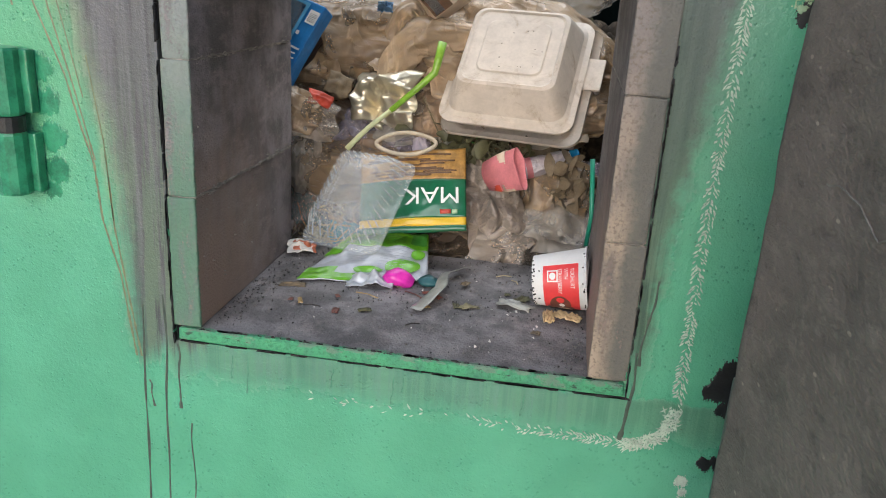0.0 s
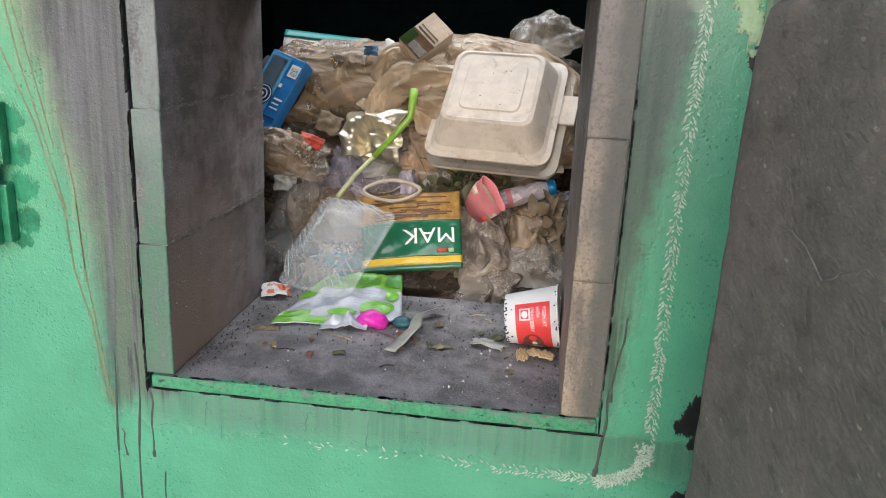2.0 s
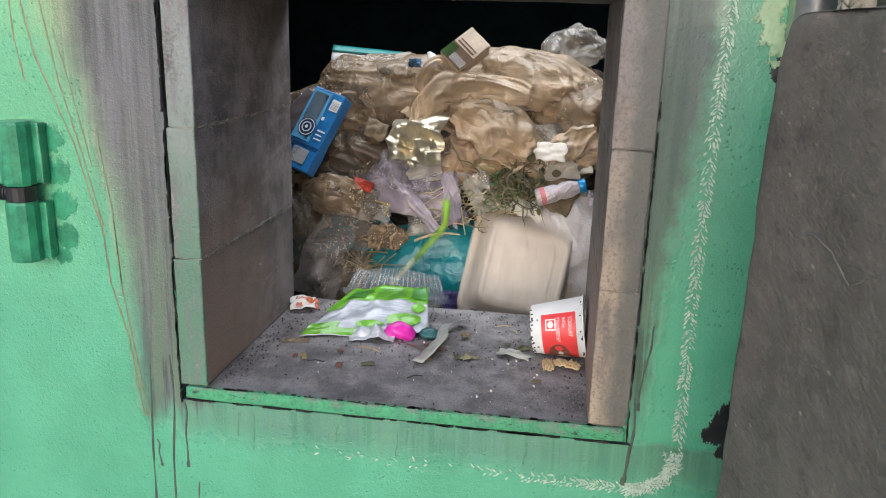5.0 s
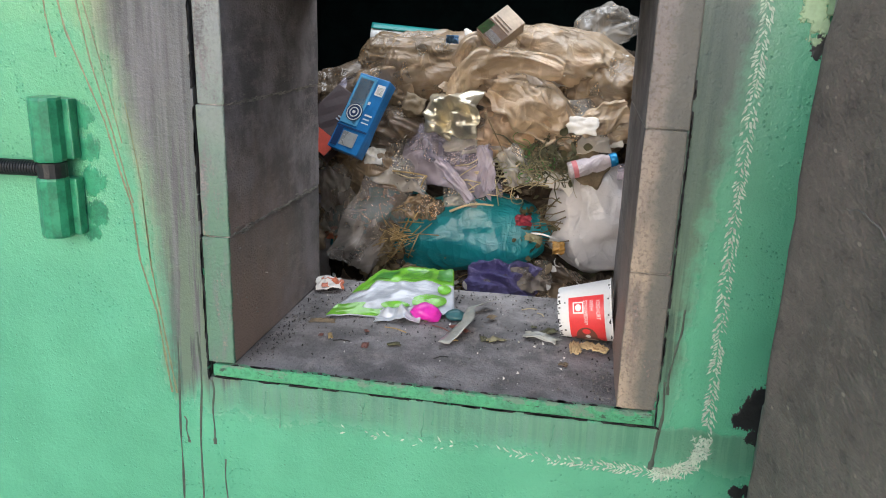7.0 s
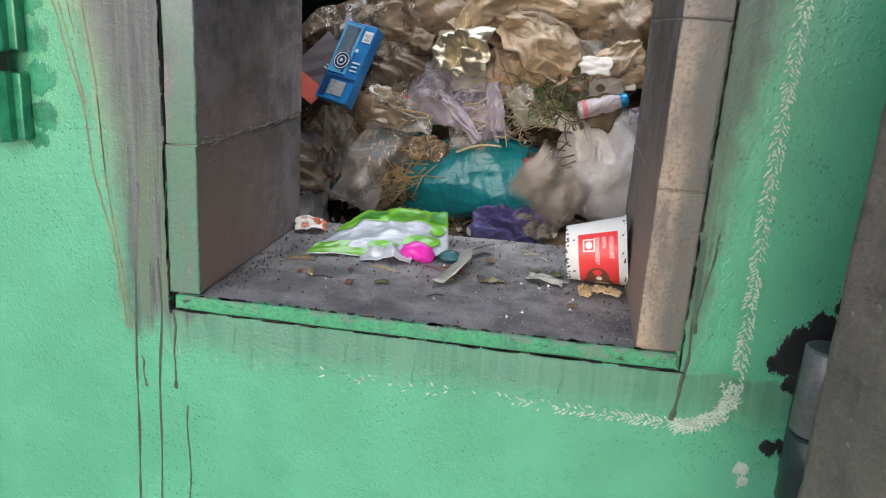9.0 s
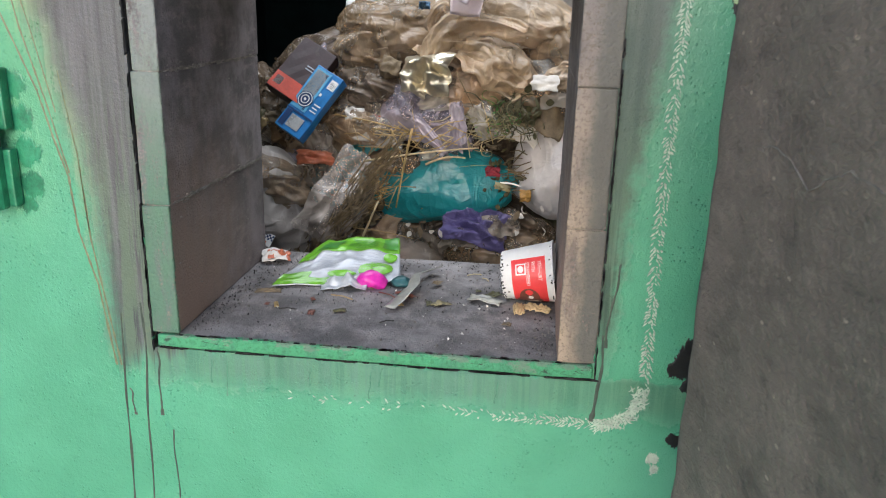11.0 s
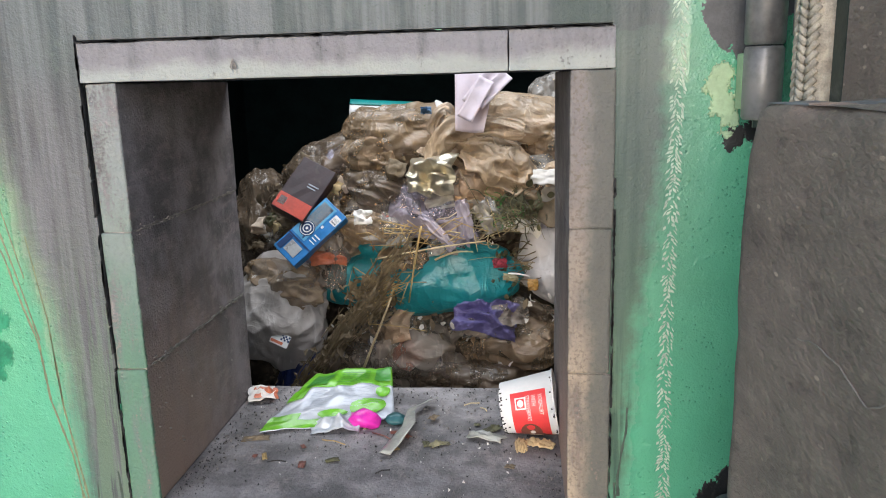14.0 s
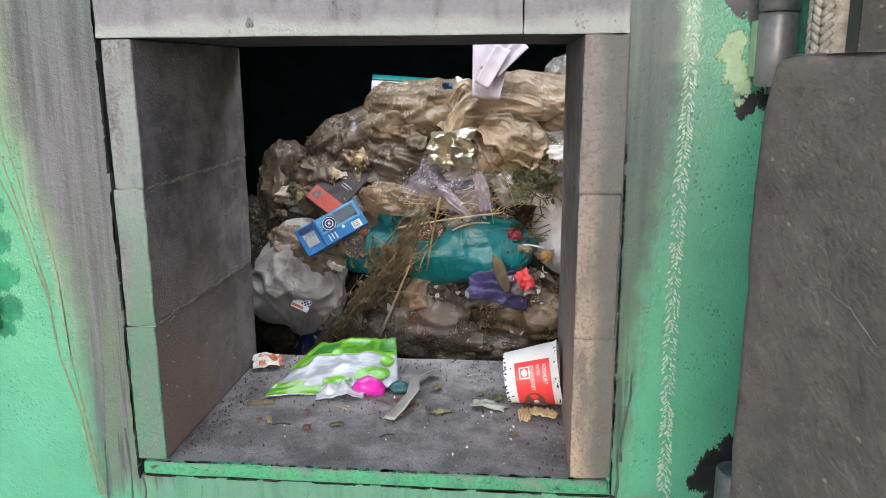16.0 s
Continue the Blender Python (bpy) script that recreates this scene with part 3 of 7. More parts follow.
def run_down(name, mat, x0, z0, x1, z1, w, seed, wob=0.006):
    """A thin run of tar on the plate."""
    r = random.Random(seed)
    n = 26
    ph = r.uniform(0, 50)
    pts = []
    for i in range(n + 1):
        f = i / n
        pts.append(Vector((x0 + (x1 - x0) * f + wob * noise.noise((f * 3, ph, 0)), FY, z0 + (z1 - z0) * f)))
    b = bmesh.new()
    rows = []
    for i, p in enumerate(pts):
        k = w * (0.6 + 0.5 * noise.noise((i * 0.3, ph, 4)) + (0.5 if i > n - 3 and wob else 0)) * 1.5
        k = max(k, w * 0.5)
        rows.append([b.verts.new(p + Vector((-k, 0.0005, 0))), b.verts.new(p + Vector((-k * 0.4, -0.0009, 0))), b.verts.new(p + Vector((k * 0.4, -0.0009, 0))), b.verts.new(p + Vector((k, 0.0005, 0)))])
    for a, c in zip(rows, rows[1:]):
        for j in range(3):
            b.faces.new((a[j], a[j + 1], c[j + 1], c[j]))
    return tagged(new(name, mesh_of(b, name, mat, True)), "thin dried tar run on the green plate", "tar run", "tar runs", "structure")


for x0, z0, x1, z1, w, sd in ((-0.612, 0.93, -0.626, 0.50, 0.0026, 1), (-0.580, 0.95, -0.589, 0.50, 0.0026, 2), (-0.560, 0.87, -0.561, 0.755, 0.0024, 3), (-0.612, 0.80, -0.607, 0.752, 0.0022, 4), (-0.543, 0.73, -0.548, 0.50, 0.0016, 5), (0.131, 0.95, 0.127, 0.808, 0.003, 6), (0.145, 1.06, 0.133, 0.93, 0.0022, 8)):
    run_down("trim_tar_run", TAR, x0, z0, x1, z1, w, sd)
for sd, w, line in ((11, 0.0020, ((-0.788, 1.50), (-0.786, 1.42), (-0.776, 1.36))), (12, 0.0025, ((-0.775, 1.50), (-0.757, 1.40), (-0.707, 1.271), (-0.690, 1.20), (-0.674, 1.145), (-0.668, 1.06), (-0.646, 0.975), (-0.630, 0.84))),
                    (13, 0.0020, ((-0.745, 1.50), (-0.722, 1.36), (-0.694, 1.25), (-0.672, 1.15))), (14, 0.0014, ((-0.725, 1.44), (-0.706, 1.36), (-0.682, 1.24))),
                    (16, 0.0014, ((-0.672, 1.30), (-0.656, 1.18), (-0.650, 1.06))), (17, 0.0022, ((-0.655, 1.16), (-0.650, 1.05), (-0.634, 0.93), (-0.622, 0.84)))):
    for k, (a, c) in enumerate(zip(line, line[1:])):
        run_down("trim_tar_run", OLIVE_RUN, *a, *c, w, sd * 10 + k, 0.0)

for k, (x0, z1) in enumerate(((-0.47, 0.822), (-0.445, 0.80), (-0.31, 0.83), (-0.215, 0.815), (-0.20, 0.838), (-0.02, 0.825))):
    run_down("trim_tar_run", GREEN_RUN, x0, 0.862, x0 - 0.003, z1, 0.0012, 40 + k, 0.003)


def daub(name, mat, spots, label, category, seed, lift=0.0012):
    """Brushed paint: a ragged low patch round the given spots (x, z, radius)."""
    r = random.Random(seed)
    b = bmesh.new()
    n = 170
    xs = [q[0] for q in spots]
    zs = [q[1] for q in spots]
    R = max(q[2] for q in spots) * 1.6
    a0, a1, c0, c1 = min(xs) - R, max(xs) + R, min(zs) - R, max(zs) + R
    keep = {}

    def inside(x, z):
        e = noise.noise((x * 110, seed, z * 60)) * 0.008 + noise.noise((x * 420, seed, z * 300)) * 0.005 + noise.noise((x * 1500, seed, z * 900)) * 0.003
        return max(q[2] - math.hypot(x - q[0], (z - q[1])) for q in spots) + e
    for i in range(n + 1):
        for j in range(n + 1):
            x, z = a0 + (a1 - a0) * i / n, c0 + (c1 - c0) * j / n
            d = inside(x, z)
            if d > -0.0005:
                keep[i, j] = b.verts.new((x, FY - lift * min(1.0, max(0.0, d) / 0.003) + 0.0004, z))
    for i in range(n):
        for j in range(n):
            q = [keep.get(k) for k in ((i, j), (i + 1, j), (i + 1, j + 1), (i, j + 1))]
            if all(q):
                b.faces.new(q)
    return tagged(new(name, mesh_of(b, name, mat, True)), label, category, kind="structure")


daub("trim_black_paint", BLACK_PAINT, [(0.262, 0.935, 0.022), (0.243, 0.905, 0.018), (0.285, 0.955, 0.022), (0.305, 0.985, 0.016), (0.265, 0.88, 0.016), (0.275, 0.91, 0.03), (0.248, 0.787, 0.012), (0.262, 0.79, 0.012)], "ragged brushed black paint patch round the lower hinge", "paint patch", 3)
daub("trim_black_paint", BLACK_PAINT, [(0.268, 1.418, 0.016), (0.285, 1.422, 0.014), (0.263, 1.405, 0.008)], "ragged black paint patch under the upper hinge", "paint patch", 5)
daub("trim_soot_paint", SOOT_PAINT, [(0.285, 1.53, 0.035), (0.262, 1.56, 0.042), (0.26, 1.62, 0.05), (0.30, 1.60, 0.05)], "dull sooty grey paint round the upper hinge", "paint patch", 6, 0.0008)
daub("trim_pale_paint", PALE_GREEN, [(0.243, 1.478, 0.017), (0.250, 1.455, 0.018), (0.247, 1.495, 0.014), (0.258, 1.437, 0.012), (0.255, 1.42, 0.007)], "pale green brushed paint blob beside the upper hinge", "paint patch", 8, 0.003)
daub("trim_white_paint", FIBRE, [(0.222, 0.752, 0.010), (0.224, 0.735, 0.008)], "chipped pale paint mark on the green plate", "paint mark", 9)


rs = random.Random(31)
b = bmesh.new()
for _ in range(150):
    x, z = rs.uniform(-0.53, 0.09), 0.9035 - abs(rs.gauss(0, 0.004))
    w, h = rs.uniform(0.0015, 0.009), rs.uniform(0.001, 0.0035)
    ring = [b.verts.new((x + w * math.cos(a * 1.05) * rs.uniform(0.6, 1.1), FACE - 0.0012, z + h * math.sin(a * 1.05) * rs.uniform(0.6, 1.1))) for a in range(6)]
    b.faces.new(ring)
chips = tagged(new("trim_sill_chips", mesh_of(b, "trim_sill_chips", CRACK)), "sooty chips along the sill's green front edge", "chips", kind="stuff")


# ---- hinges, door, latch ----
def barrel(x, y, z0, z1, r, mat, parent, label=""):
    b = bmesh.new()
    prof = [(0.0, z0), (r * 0.9, z0), (r, z0 + 0.003), (r, z1 - 0.003), (r * 0.9, z1), (0.0, z1)]
    sides = 28
    rings = [[b.verts.new((x + q * math.cos(2 * math.pi * j / sides), y + q * math.sin(2 * math.pi * j / sides), z)) for j in range(sides)] for q, z in prof[1:-1]]
    for p, q in zip(rings, rings[1:]):
        for j in range(sides):
            b.faces.new((p[j], p[(j + 1) % sides], q[(j + 1) % sides], q[j]))
    b.faces.new(rings[0][::-1])
    b.faces.new(rings[-1])
    o = part("barrel", b, mat, parent, label)
    for p in o.data.polygons:
        p.use_smooth = abs(p.normal.z) < 0.5
    return o


HX, HY = 0.283, 0.948
up = holder("hinge", "weathered grey steel barrel hinge welded to the green front", "hinge", "door hinges")
barrel(HX, HY, 1.439, 1.5215, 0.022, GREY_STEEL, up)
barrel(HX, HY, 1.523, 1.66, 0.0225, GREY_STEEL, up)
part("hinge_pin", tube([(HX, HY, 1.43), (HX, HY, 1.67)], 0.009), DARK_STEEL, up)
part("mount", block(HX - 0.02, HX - 0.002, HY + 0.012, FACE + 0.002, 1.45, 1.515, 0.003), PALE_GREEN, up, "paint-smeared mounting lug")
low = holder("hinge", "dark painted steel barrel hinge with grey worn top", "hinge", "door hinges")
barrel(HX - 0.003, HY - 0.002, 0.838, 0.948, 0.0265, GREY_STEEL, low, "grey scuffed upper barrel")
barrel(HX - 0.003, HY - 0.002, 0.742, 0.8365, 0.0268, DARK_STEEL, low, "dark green-black lower barrel")
part("mount", block(HX - 0.02, HX + 0.01, HY + 0.015, FACE + 0.002, 0.76, 0.90, 0.003), DARK_STEEL, low)

DOOR = pose(HX + 0.03, HY - 0.03, 0, 0, 0, 6.0)   # local -y runs along the open door, +x is its outside
door = holder("door_1", "open furnace door with thick dark refractory plug and rope gasket", "furnace door", kind="structure")
part("door_plate", block(0.055, 0.075, -0.95, 0.02, 0.66, 1.74, 0.003), GREY_STEEL, door, "grey steel backing plate")
part("hinge_strap", block(-0.01, 0.06, -0.10, 0.004, 1.53, 1.60, 0.004), GREY_STEEL, door)
part("hinge_strap", block(-0.01, 0.06, -0.10, 0.004, 0.76, 0.83, 0.004), DARK_STEEL, door)
part("gasket_channel", block(-0.026, 0.056, -0.135, -0.058, 0.70, 1.70, 0.002), DARK_STEEL, door)
part("brick_backing", block(-0.034, 0.056, -0.93, -0.142, 0.74, 1.66, 0.006, 2, 0.004, 6, 5), DOOR_CAST, door, "brown burnt castable face behind the plug")
bm = block(-0.155, 0.0, -0.93, -0.214, 0.60, 1.470, 0.016, 3)
bmesh.ops.subdivide_edges(bm, edges=[e for e in bm.edges if e.calc_length() > 0.05], cuts=26, use_grid_fill=True)
for v in bm.verts:
    p = v.co * 22
    v.co += noise.noise_vector(p) * 0.0022 + noise.noise_vector(p * 4) * 0.0014 + noise.noise_vector(p * 0.45) * 0.003
    v.co.y -= 0.026 * max(0.0, (v.co.z - 1.38) / 0.09) ** 2 * (1 if v.co.y > -0.3 else 0)
plug = part("plug", bm, DOOR_CAST, door, "dark brown rough refractory plug", True)
dust = grid(30, 16, lambda u, v: (-0.150 + 0.145 * v, -0.925 + 0.682 * u, 1.4695 + 0.003 * noise.noise((u * 40, v * 9, 2)) + 0.0015 * noise.noise((u * 90, v * 30, 5))))
dust_part = part("ash_dust", dust, DOOR_TOP, plug, "pale ash on the plug's top", True)


def braid(points, r, parent, mat):
    """Plaited rope: strands crossing in a herringbone over a core."""
    p0, p1 = Vector(points[0]), Vector(points[1])
    ln = (p1 - p0).length
    b = tube([p0, p1], r * 0.86, 14)
    n = int(ln / 0.0085)
    for i in range(n):
        z = p0.z + (p1.z - p0.z) * (i + 0.5) / n
        for col in (-1.5, -0.5, 0.5, 1.5):
            a = math.pi + col * 0.52
            cx, cy = math.cos(a), math.sin(a)
            c = Vector((p0.x + cx * r * 0.9, p0.y + cy * r * 0.9, z))
            t = Vector((-cy, cx, 0)) * (1 if int(col + 1.5) % 2 else -1)
            d = (t * 0.8 + Vector((0, 0, 1))).normalized() * 0.0085
            join(b, tube([c - d * 0.75, c - d * 0.3 + Vector((cx, cy, 0)) * 0.0018, c + d * 0.3 + Vector((cx, cy, 0)) * 0.0018, c + d * 0.75], 0.0036, 6))
    return part("gasket_rope", b, mat, parent, "pale braided ceramic rope", True)


braid([(-0.031, -0.096, 1.28), (-0.031, -0.096, 1.69)], 0.021, door, ROPE)
# pale hairline cracks over the plug's face
rs = random.Random(12)
b = bmesh.new()
for pts in (((-0.29, 1.292), (-0.345, 1.305), (-0.385, 1.300), (-0.42, 1.285), (-0.445, 1.300), (-0.47, 1.310), (-0.52, 1.305), (-0.60, 1.31)), ((-0.55, 1.40), (-0.57, 1.33), (-0.62, 1.29))):
    prev = None
    fine = []
    for (ya, za), (yb, zb) in zip(pts, pts[1:]):
        for k in range(5):
            f = k / 5
            fine.append((ya + (yb - ya) * f + rs.gauss(0, 0.0006), za + (zb - za) * f + rs.gauss(0, 0.0007)))
    join(b, tube([(-0.1556, y, z) for y, z in fine], 0.0008, 5))
part("crack_line", b, PALE_CRACK, plug)
door.matrix_world = DOOR

latch = holder("latch", "green painted steel latch lug with black threaded rod", "latch")
lx, ly = -0.783, 0.962
for z0, z1 in ((1.212, 1.305), (1.097, 1.188)):
    bm = tube([(0, 0, z0), (0, 0, z0 + 0.004), (0, 0, z1 - 0.004), (0, 0, z1)], 0.0235, 12, lambda f: 0.94 if f in (0.0, 1.0) else 1.0)
    join(bm, block(-0.006, 0.034, 0.006, 0.024, z0 + 0.002, z1 - 0.002, 0.003, 2, 0.001, 2, int(z0 * 100)))
    part("lug", bm, LATCH_GREEN, latch)
part("lug_pin", tube([(0.004, 0, 1.098), (0.004, 0, 1.304)], 0.0155), LATCH_GREEN, latch)
bm = tube([(-0.42, -0.004, 1.193), (0.004, -0.004, 1.2005)], 0.0105, 16)
for i in range(90):
    xx = -0.42 + i * 0.0046
    join(bm, tube([(xx, -0.004, 1.193 + 0.0075 * (xx + 0.42) / 0.424), (xx + 0.0022, -0.004, 1.193 + 0.0075 * (xx + 0.42) / 0.424)], 0.0122, 14))
part("threaded_rod", bm, BLACK_PAINT, latch, "black threaded rod")
bm = tube([(0.004, -0.004, 1.189), (0.004, -0.004, 1.211)], 0.021, 16)
part("rod_eye", bm, BLACK_PAINT, latch)
latch.matrix_world = pose(lx, ly, 0)
daub("trim_green_paint", LATCH_GREEN, [(-0.745, 1.28, 0.022), (-0.738, 1.23, 0.022), (-0.735, 1.18, 0.024), (-0.733, 1.13, 0.022), (-0.745, 1.10, 0.016)], "deep green brushed touch-up paint beside the latch", "paint patch", 15)


# ---- refuse: materials ----
BROWN_FILM = film("brown_stained_film", (0.385, 0.27, 0.16), 0.66, 0.12, (0.23, 0.11, 0.035), 0.5, 8.0)
BEIGE_FILM = film("beige_film", (0.65, 0.485, 0.32), 0.68, 0.13, (0.42, 0.20, 0.06), 0.45, 8.0)
GREY_FILM = film("grey_clear_film", (0.43, 0.36, 0.29), 0.52, 0.11, (0.22, 0.17, 0.12), 0.4)
SMOKE_FILM = film("smoky_film", (0.19, 0.137, 0.09), 0.68, 0.12, (0.11, 0.07, 0.04), 0.45)
BEIGE_CLEAR = film("beige_clear_film", (0.56, 0.485, 0.42), 0.42, 0.12, (0.28, 0.2, 0.14), 0.2, 4.0)
CLEAR_FILM = film("clear_film", (0.62, 0.57, 0.50), 0.40, 0.12, (0.3, 0.24, 0.16), 0.15, 5.0)
LAV_FILM = film("lavender_film", (0.60, 0.53, 0.62), 0.42, 0.12, (0.36, 0.29, 0.29), 0.2, 5.0)
CLOUDY_FILM = film("cloudy_bag_film", (0.74, 0.67, 0.61), 0.80, 0.2, (0.42, 0.30, 0.19), 0.30, 5.0, 0.6)
TAUPE_FILM = film("taupe_film", (0.34, 0.28, 0.23), 1.05, 0.28, (0.20, 0.15, 0.11), 0.35)
FROST = film("frosted_rib", (0.74, 0.78, 0.80), 0.42, 0.25)
WHITE_FILM = film("white_bag_film", (0.68, 0.65, 0.65), 1.2, 0.30, (0.50, 0.44, 0.36), 0.25, 6.0, 0.5, 0.2)
TEAL_FILM = film("teal_bag_film", (0.010, 0.255, 0.29), 1.2, 0.26, None, 0.3, 7.0, 0.5, 0.15)
PURPLE = film("purple_bag_film", (0.150, 0.130, 0.33), 1.2, 0.35, (0.09, 0.08, 0.18), 0.4)
ORANGE_FILM = film("orange_stained_film", (0.50, 0.34, 0.21), 0.85, 0.25, (0.42, 0.17, 0.06), 0.5)
YELLOW_FILM = film("yellow_film", (0.42, 0.27, 0.045), 0.9, 0.3, (0.2, 0.12, 0.04), 0.4)
DARK_FILM = film("dark_blue_film", (0.02, 0.035, 0.16), 1.2, 0.25, (0.02, 0.02, 0.05), 0.4)
PULP = plain("dirty_white_pulp", (0.62, 0.545, 0.46), 0.6, vary=0.15, scale=30, bump=0.12, dirt=0.42, dirt_color=(0.33, 0.25, 0.165))
PULP_SPOT = plain("brown_food_stain", (0.07, 0.05, 0.035), 0.5, vary=0.4, scale=60)
FOIL = plain("crumpled_foil", (0.80, 0.73, 0.57), 0.34, 0.85, 0.15, 40, 0.15, 0.10, (0.3, 0.2, 0.08))
PAPER = plain("pinkish_paper", (0.62, 0.53, 0.56), 0.75, vary=0.08, scale=25, bump=0.12)
WHITE_PAPER = plain("white_paper", (0.76, 0.73, 0.68), 0.7, vary=0.15, scale=30, bump=0.15, dirt=0.15, dirt_color=(0.4, 0.33, 0.24))
BLUE_CARD = plain("blue_carton", (0.018, 0.185, 0.48), 0.38, vary=0.25, scale=25, bump=0.12, coat=0.2)
PALE_BLUE = plain("pale_blue_print", (0.10, 0.36, 0.60), 0.4, vary=0.2, scale=25)
NAVY = plain("navy_print", (0.012, 0.045, 0.14), 0.4, vary=0.3, scale=25)
SILVER_PRINT = plain("silver_print", (0.56, 0.57, 0.56), 0.28, 0.4, 0.3, 25)
RED_CARD = plain("red_carton", (0.50, 0.055, 0.025), 0.42, vary=0.3, scale=30, dirt=0.2)
MAROON = plain("maroon_carton", (0.032, 0.012, 0.013), 0.5, vary=0.4, scale=30, dirt=0.2)
WHITE_PRINT = plain("white_print", (0.78, 0.77, 0.74), 0.45, vary=0.1, scale=40)
BLACK_PRINT = plain("black_print", (0.03, 0.03, 0.035), 0.5, vary=0.2, scale=40)
CREAM = plain("cream_card", (0.62, 0.50, 0.38), 0.65, vary=0.15, scale=30, dirt=0.15)
GREEN_POUCH = plain("dark_green_pouch", (0.008, 0.13, 0.055), 0.32, vary=0.3, scale=20, coat=0.3)
GOLD = plain("golden_noodle_print", (0.46, 0.25, 0.06), 0.4, vary=0.45, scale=50)
GOLD_DARK = plain("brown_noodle_print", (0.13, 0.06, 0.02), 0.4, vary=0.4, scale=50)
YELLOW = plain("yellow_stripe", (0.68, 0.44, 0.015), 0.35, vary=0.15, scale=30)
LIME = plain("lime_green_pouch", (0.15, 0.44, 0.02), 0.3, vary=0.3, scale=18, coat=0.3)
DEEP_LEAF = plain("deep_green_print", (0.05, 0.24, 0.03), 0.35, vary=0.3, scale=30)
POUCH_WHITE = plain("silvery_white_pouch", (0.47, 0.50, 0.54), 0.3, 0.1, 0.2, 25, 0.2)
GREY_PRINT = plain("grey_print", (0.36, 0.39, 0.44), 0.5, vary=0.2, scale=50)
MAGENTA = plain("magenta_plastic", (0.72, 0.03, 0.42), 0.35, vary=0.25, scale=40, coat=0.2)
TEAL_SCRAP = plain("dark_teal_plastic", (0.03, 0.11, 0.12), 0.4, vary=0.3, scale=40)
PEEL = plain("pale_peel", (0.66, 0.50, 0.26), 0.6, vary=0.25, scale=50, dirt=0.2)
GREY_STRIP = plain("grey_film_strip", (0.40, 0.40, 0.35), 0.3, vary=0.35, scale=30, coat=0.3)
CUP_WHITE = plain("white_cup_card", (0.80, 0.79, 0.77), 0.4, vary=0.08, scale=30, dirt=0.12, dirt_color=(0.1, 0.08, 0.07))
CUP_RED = plain("red_cup_print", (0.74, 0.055, 0.055), 0.38, vary=0.12, scale=30)
CUP_BROWN = plain("brown_cup_print", (0.18, 0.065, 0.045), 0.42, vary=0.2, scale=40)
PINK = plain("pink_print", (0.68, 0.22, 0.24), 0.5, vary=0.2, scale=40, dirt=0.15)
STALK = plain("fresh_green_stalk", (0.26, 0.50, 0.04), 0.35, vary=0.3, scale=40, coat=0.2)
STALK_PALE = plain("pale_stalk_foot", (0.55, 0.58, 0.32), 0.4, vary=0.2, scale=40)
TWIG = plain("straw_twig", (0.46, 0.32, 0.13), 0.7, vary=0.4, scale=40)
TWIG_PALE = plain("pale_stick", (0.58, 0.47, 0.28), 0.65, vary=0.3, scale=40)
DRY_PLANT = plain("dry_plant", (0.21, 0.155, 0.08), 0.8, vary=0.5, scale=30)
WILTED = plain("wilted_leaf", (0.105, 0.10, 0.045), 0.6, vary=0.5, scale=30)
WILTED_PALE = plain("wilted_pale_leaf", (0.27, 0.24, 0.13), 0.6, vary=0.4, scale=30)
ASH = plain("ash_crumbs", (0.24, 0.22, 0.20), 0.85, vary=0.5, scale=60)
CHAR = plain("charred_crumbs", (0.035, 0.032, 0.03), 0.85, vary=0.4, scale=60)
DRY_LEAF = plain("dry_leaf", (0.20, 0.15, 0.09), 0.7, vary=0.4, scale=50)
CRIMSON = plain("crimson_wrapper", (0.30, 0.03, 0.05), 0.4, vary=0.3, scale=50, dirt=0.2)
ORANGE = plain("orange_wrapper", (0.62, 0.19, 0.10), 0.4, vary=0.3, scale=50, dirt=0.2)
RING_MAT = plain("beige_ribbon", (0.50, 0.42, 0.31), 0.5, vary=0.25, scale=40)
CAP_BLUE = plain("blue_foil_cap", (0.02, 0.24, 0.52), 0.25, 0.4, 0.2, 40)
BOTTLE = film("milky_bottle_plastic", (0.70, 0.62, 0.66), 0.85, 0.2)
TEAL_STRAW = plain("teal_straw", (0.02, 0.28, 0.17), 0.35, vary=0.2)
TEAL_PACK = plain("teal_pack", (0.01, 0.23, 0.21), 0.35, vary=0.3, scale=30)
CLOTH = plain("rag_blue", (0.10, 0.20, 0.33), 0.8, vary=0.4, scale=50)


def clear_plastic():
    m, nt, b = material("dusty_clear_plastic")
    n1 = grain(nt, 14, 3)
    put(nt, b, "Base Color", blend(nt, step(nt, op(nt, "MULTIPLY", cells(nt, 90), -1.0), -0.14, -0.07), (0.70, 0.75, 0.76), (0.20, 0.15, 0.10)))
    put(nt, b, "Roughness", 0.24)
    put(nt, b, "Alpha", op(nt, "ADD", 0.17, op(nt, "MULTIPLY", step(nt, n1, 0.4, 0.8), 0.10)))
    put(nt, b, "Coat Weight", 0.3)
    put(nt, b, "Coat Roughness", 0.14)
    return m


CLEAR_BOX = clear_plastic()


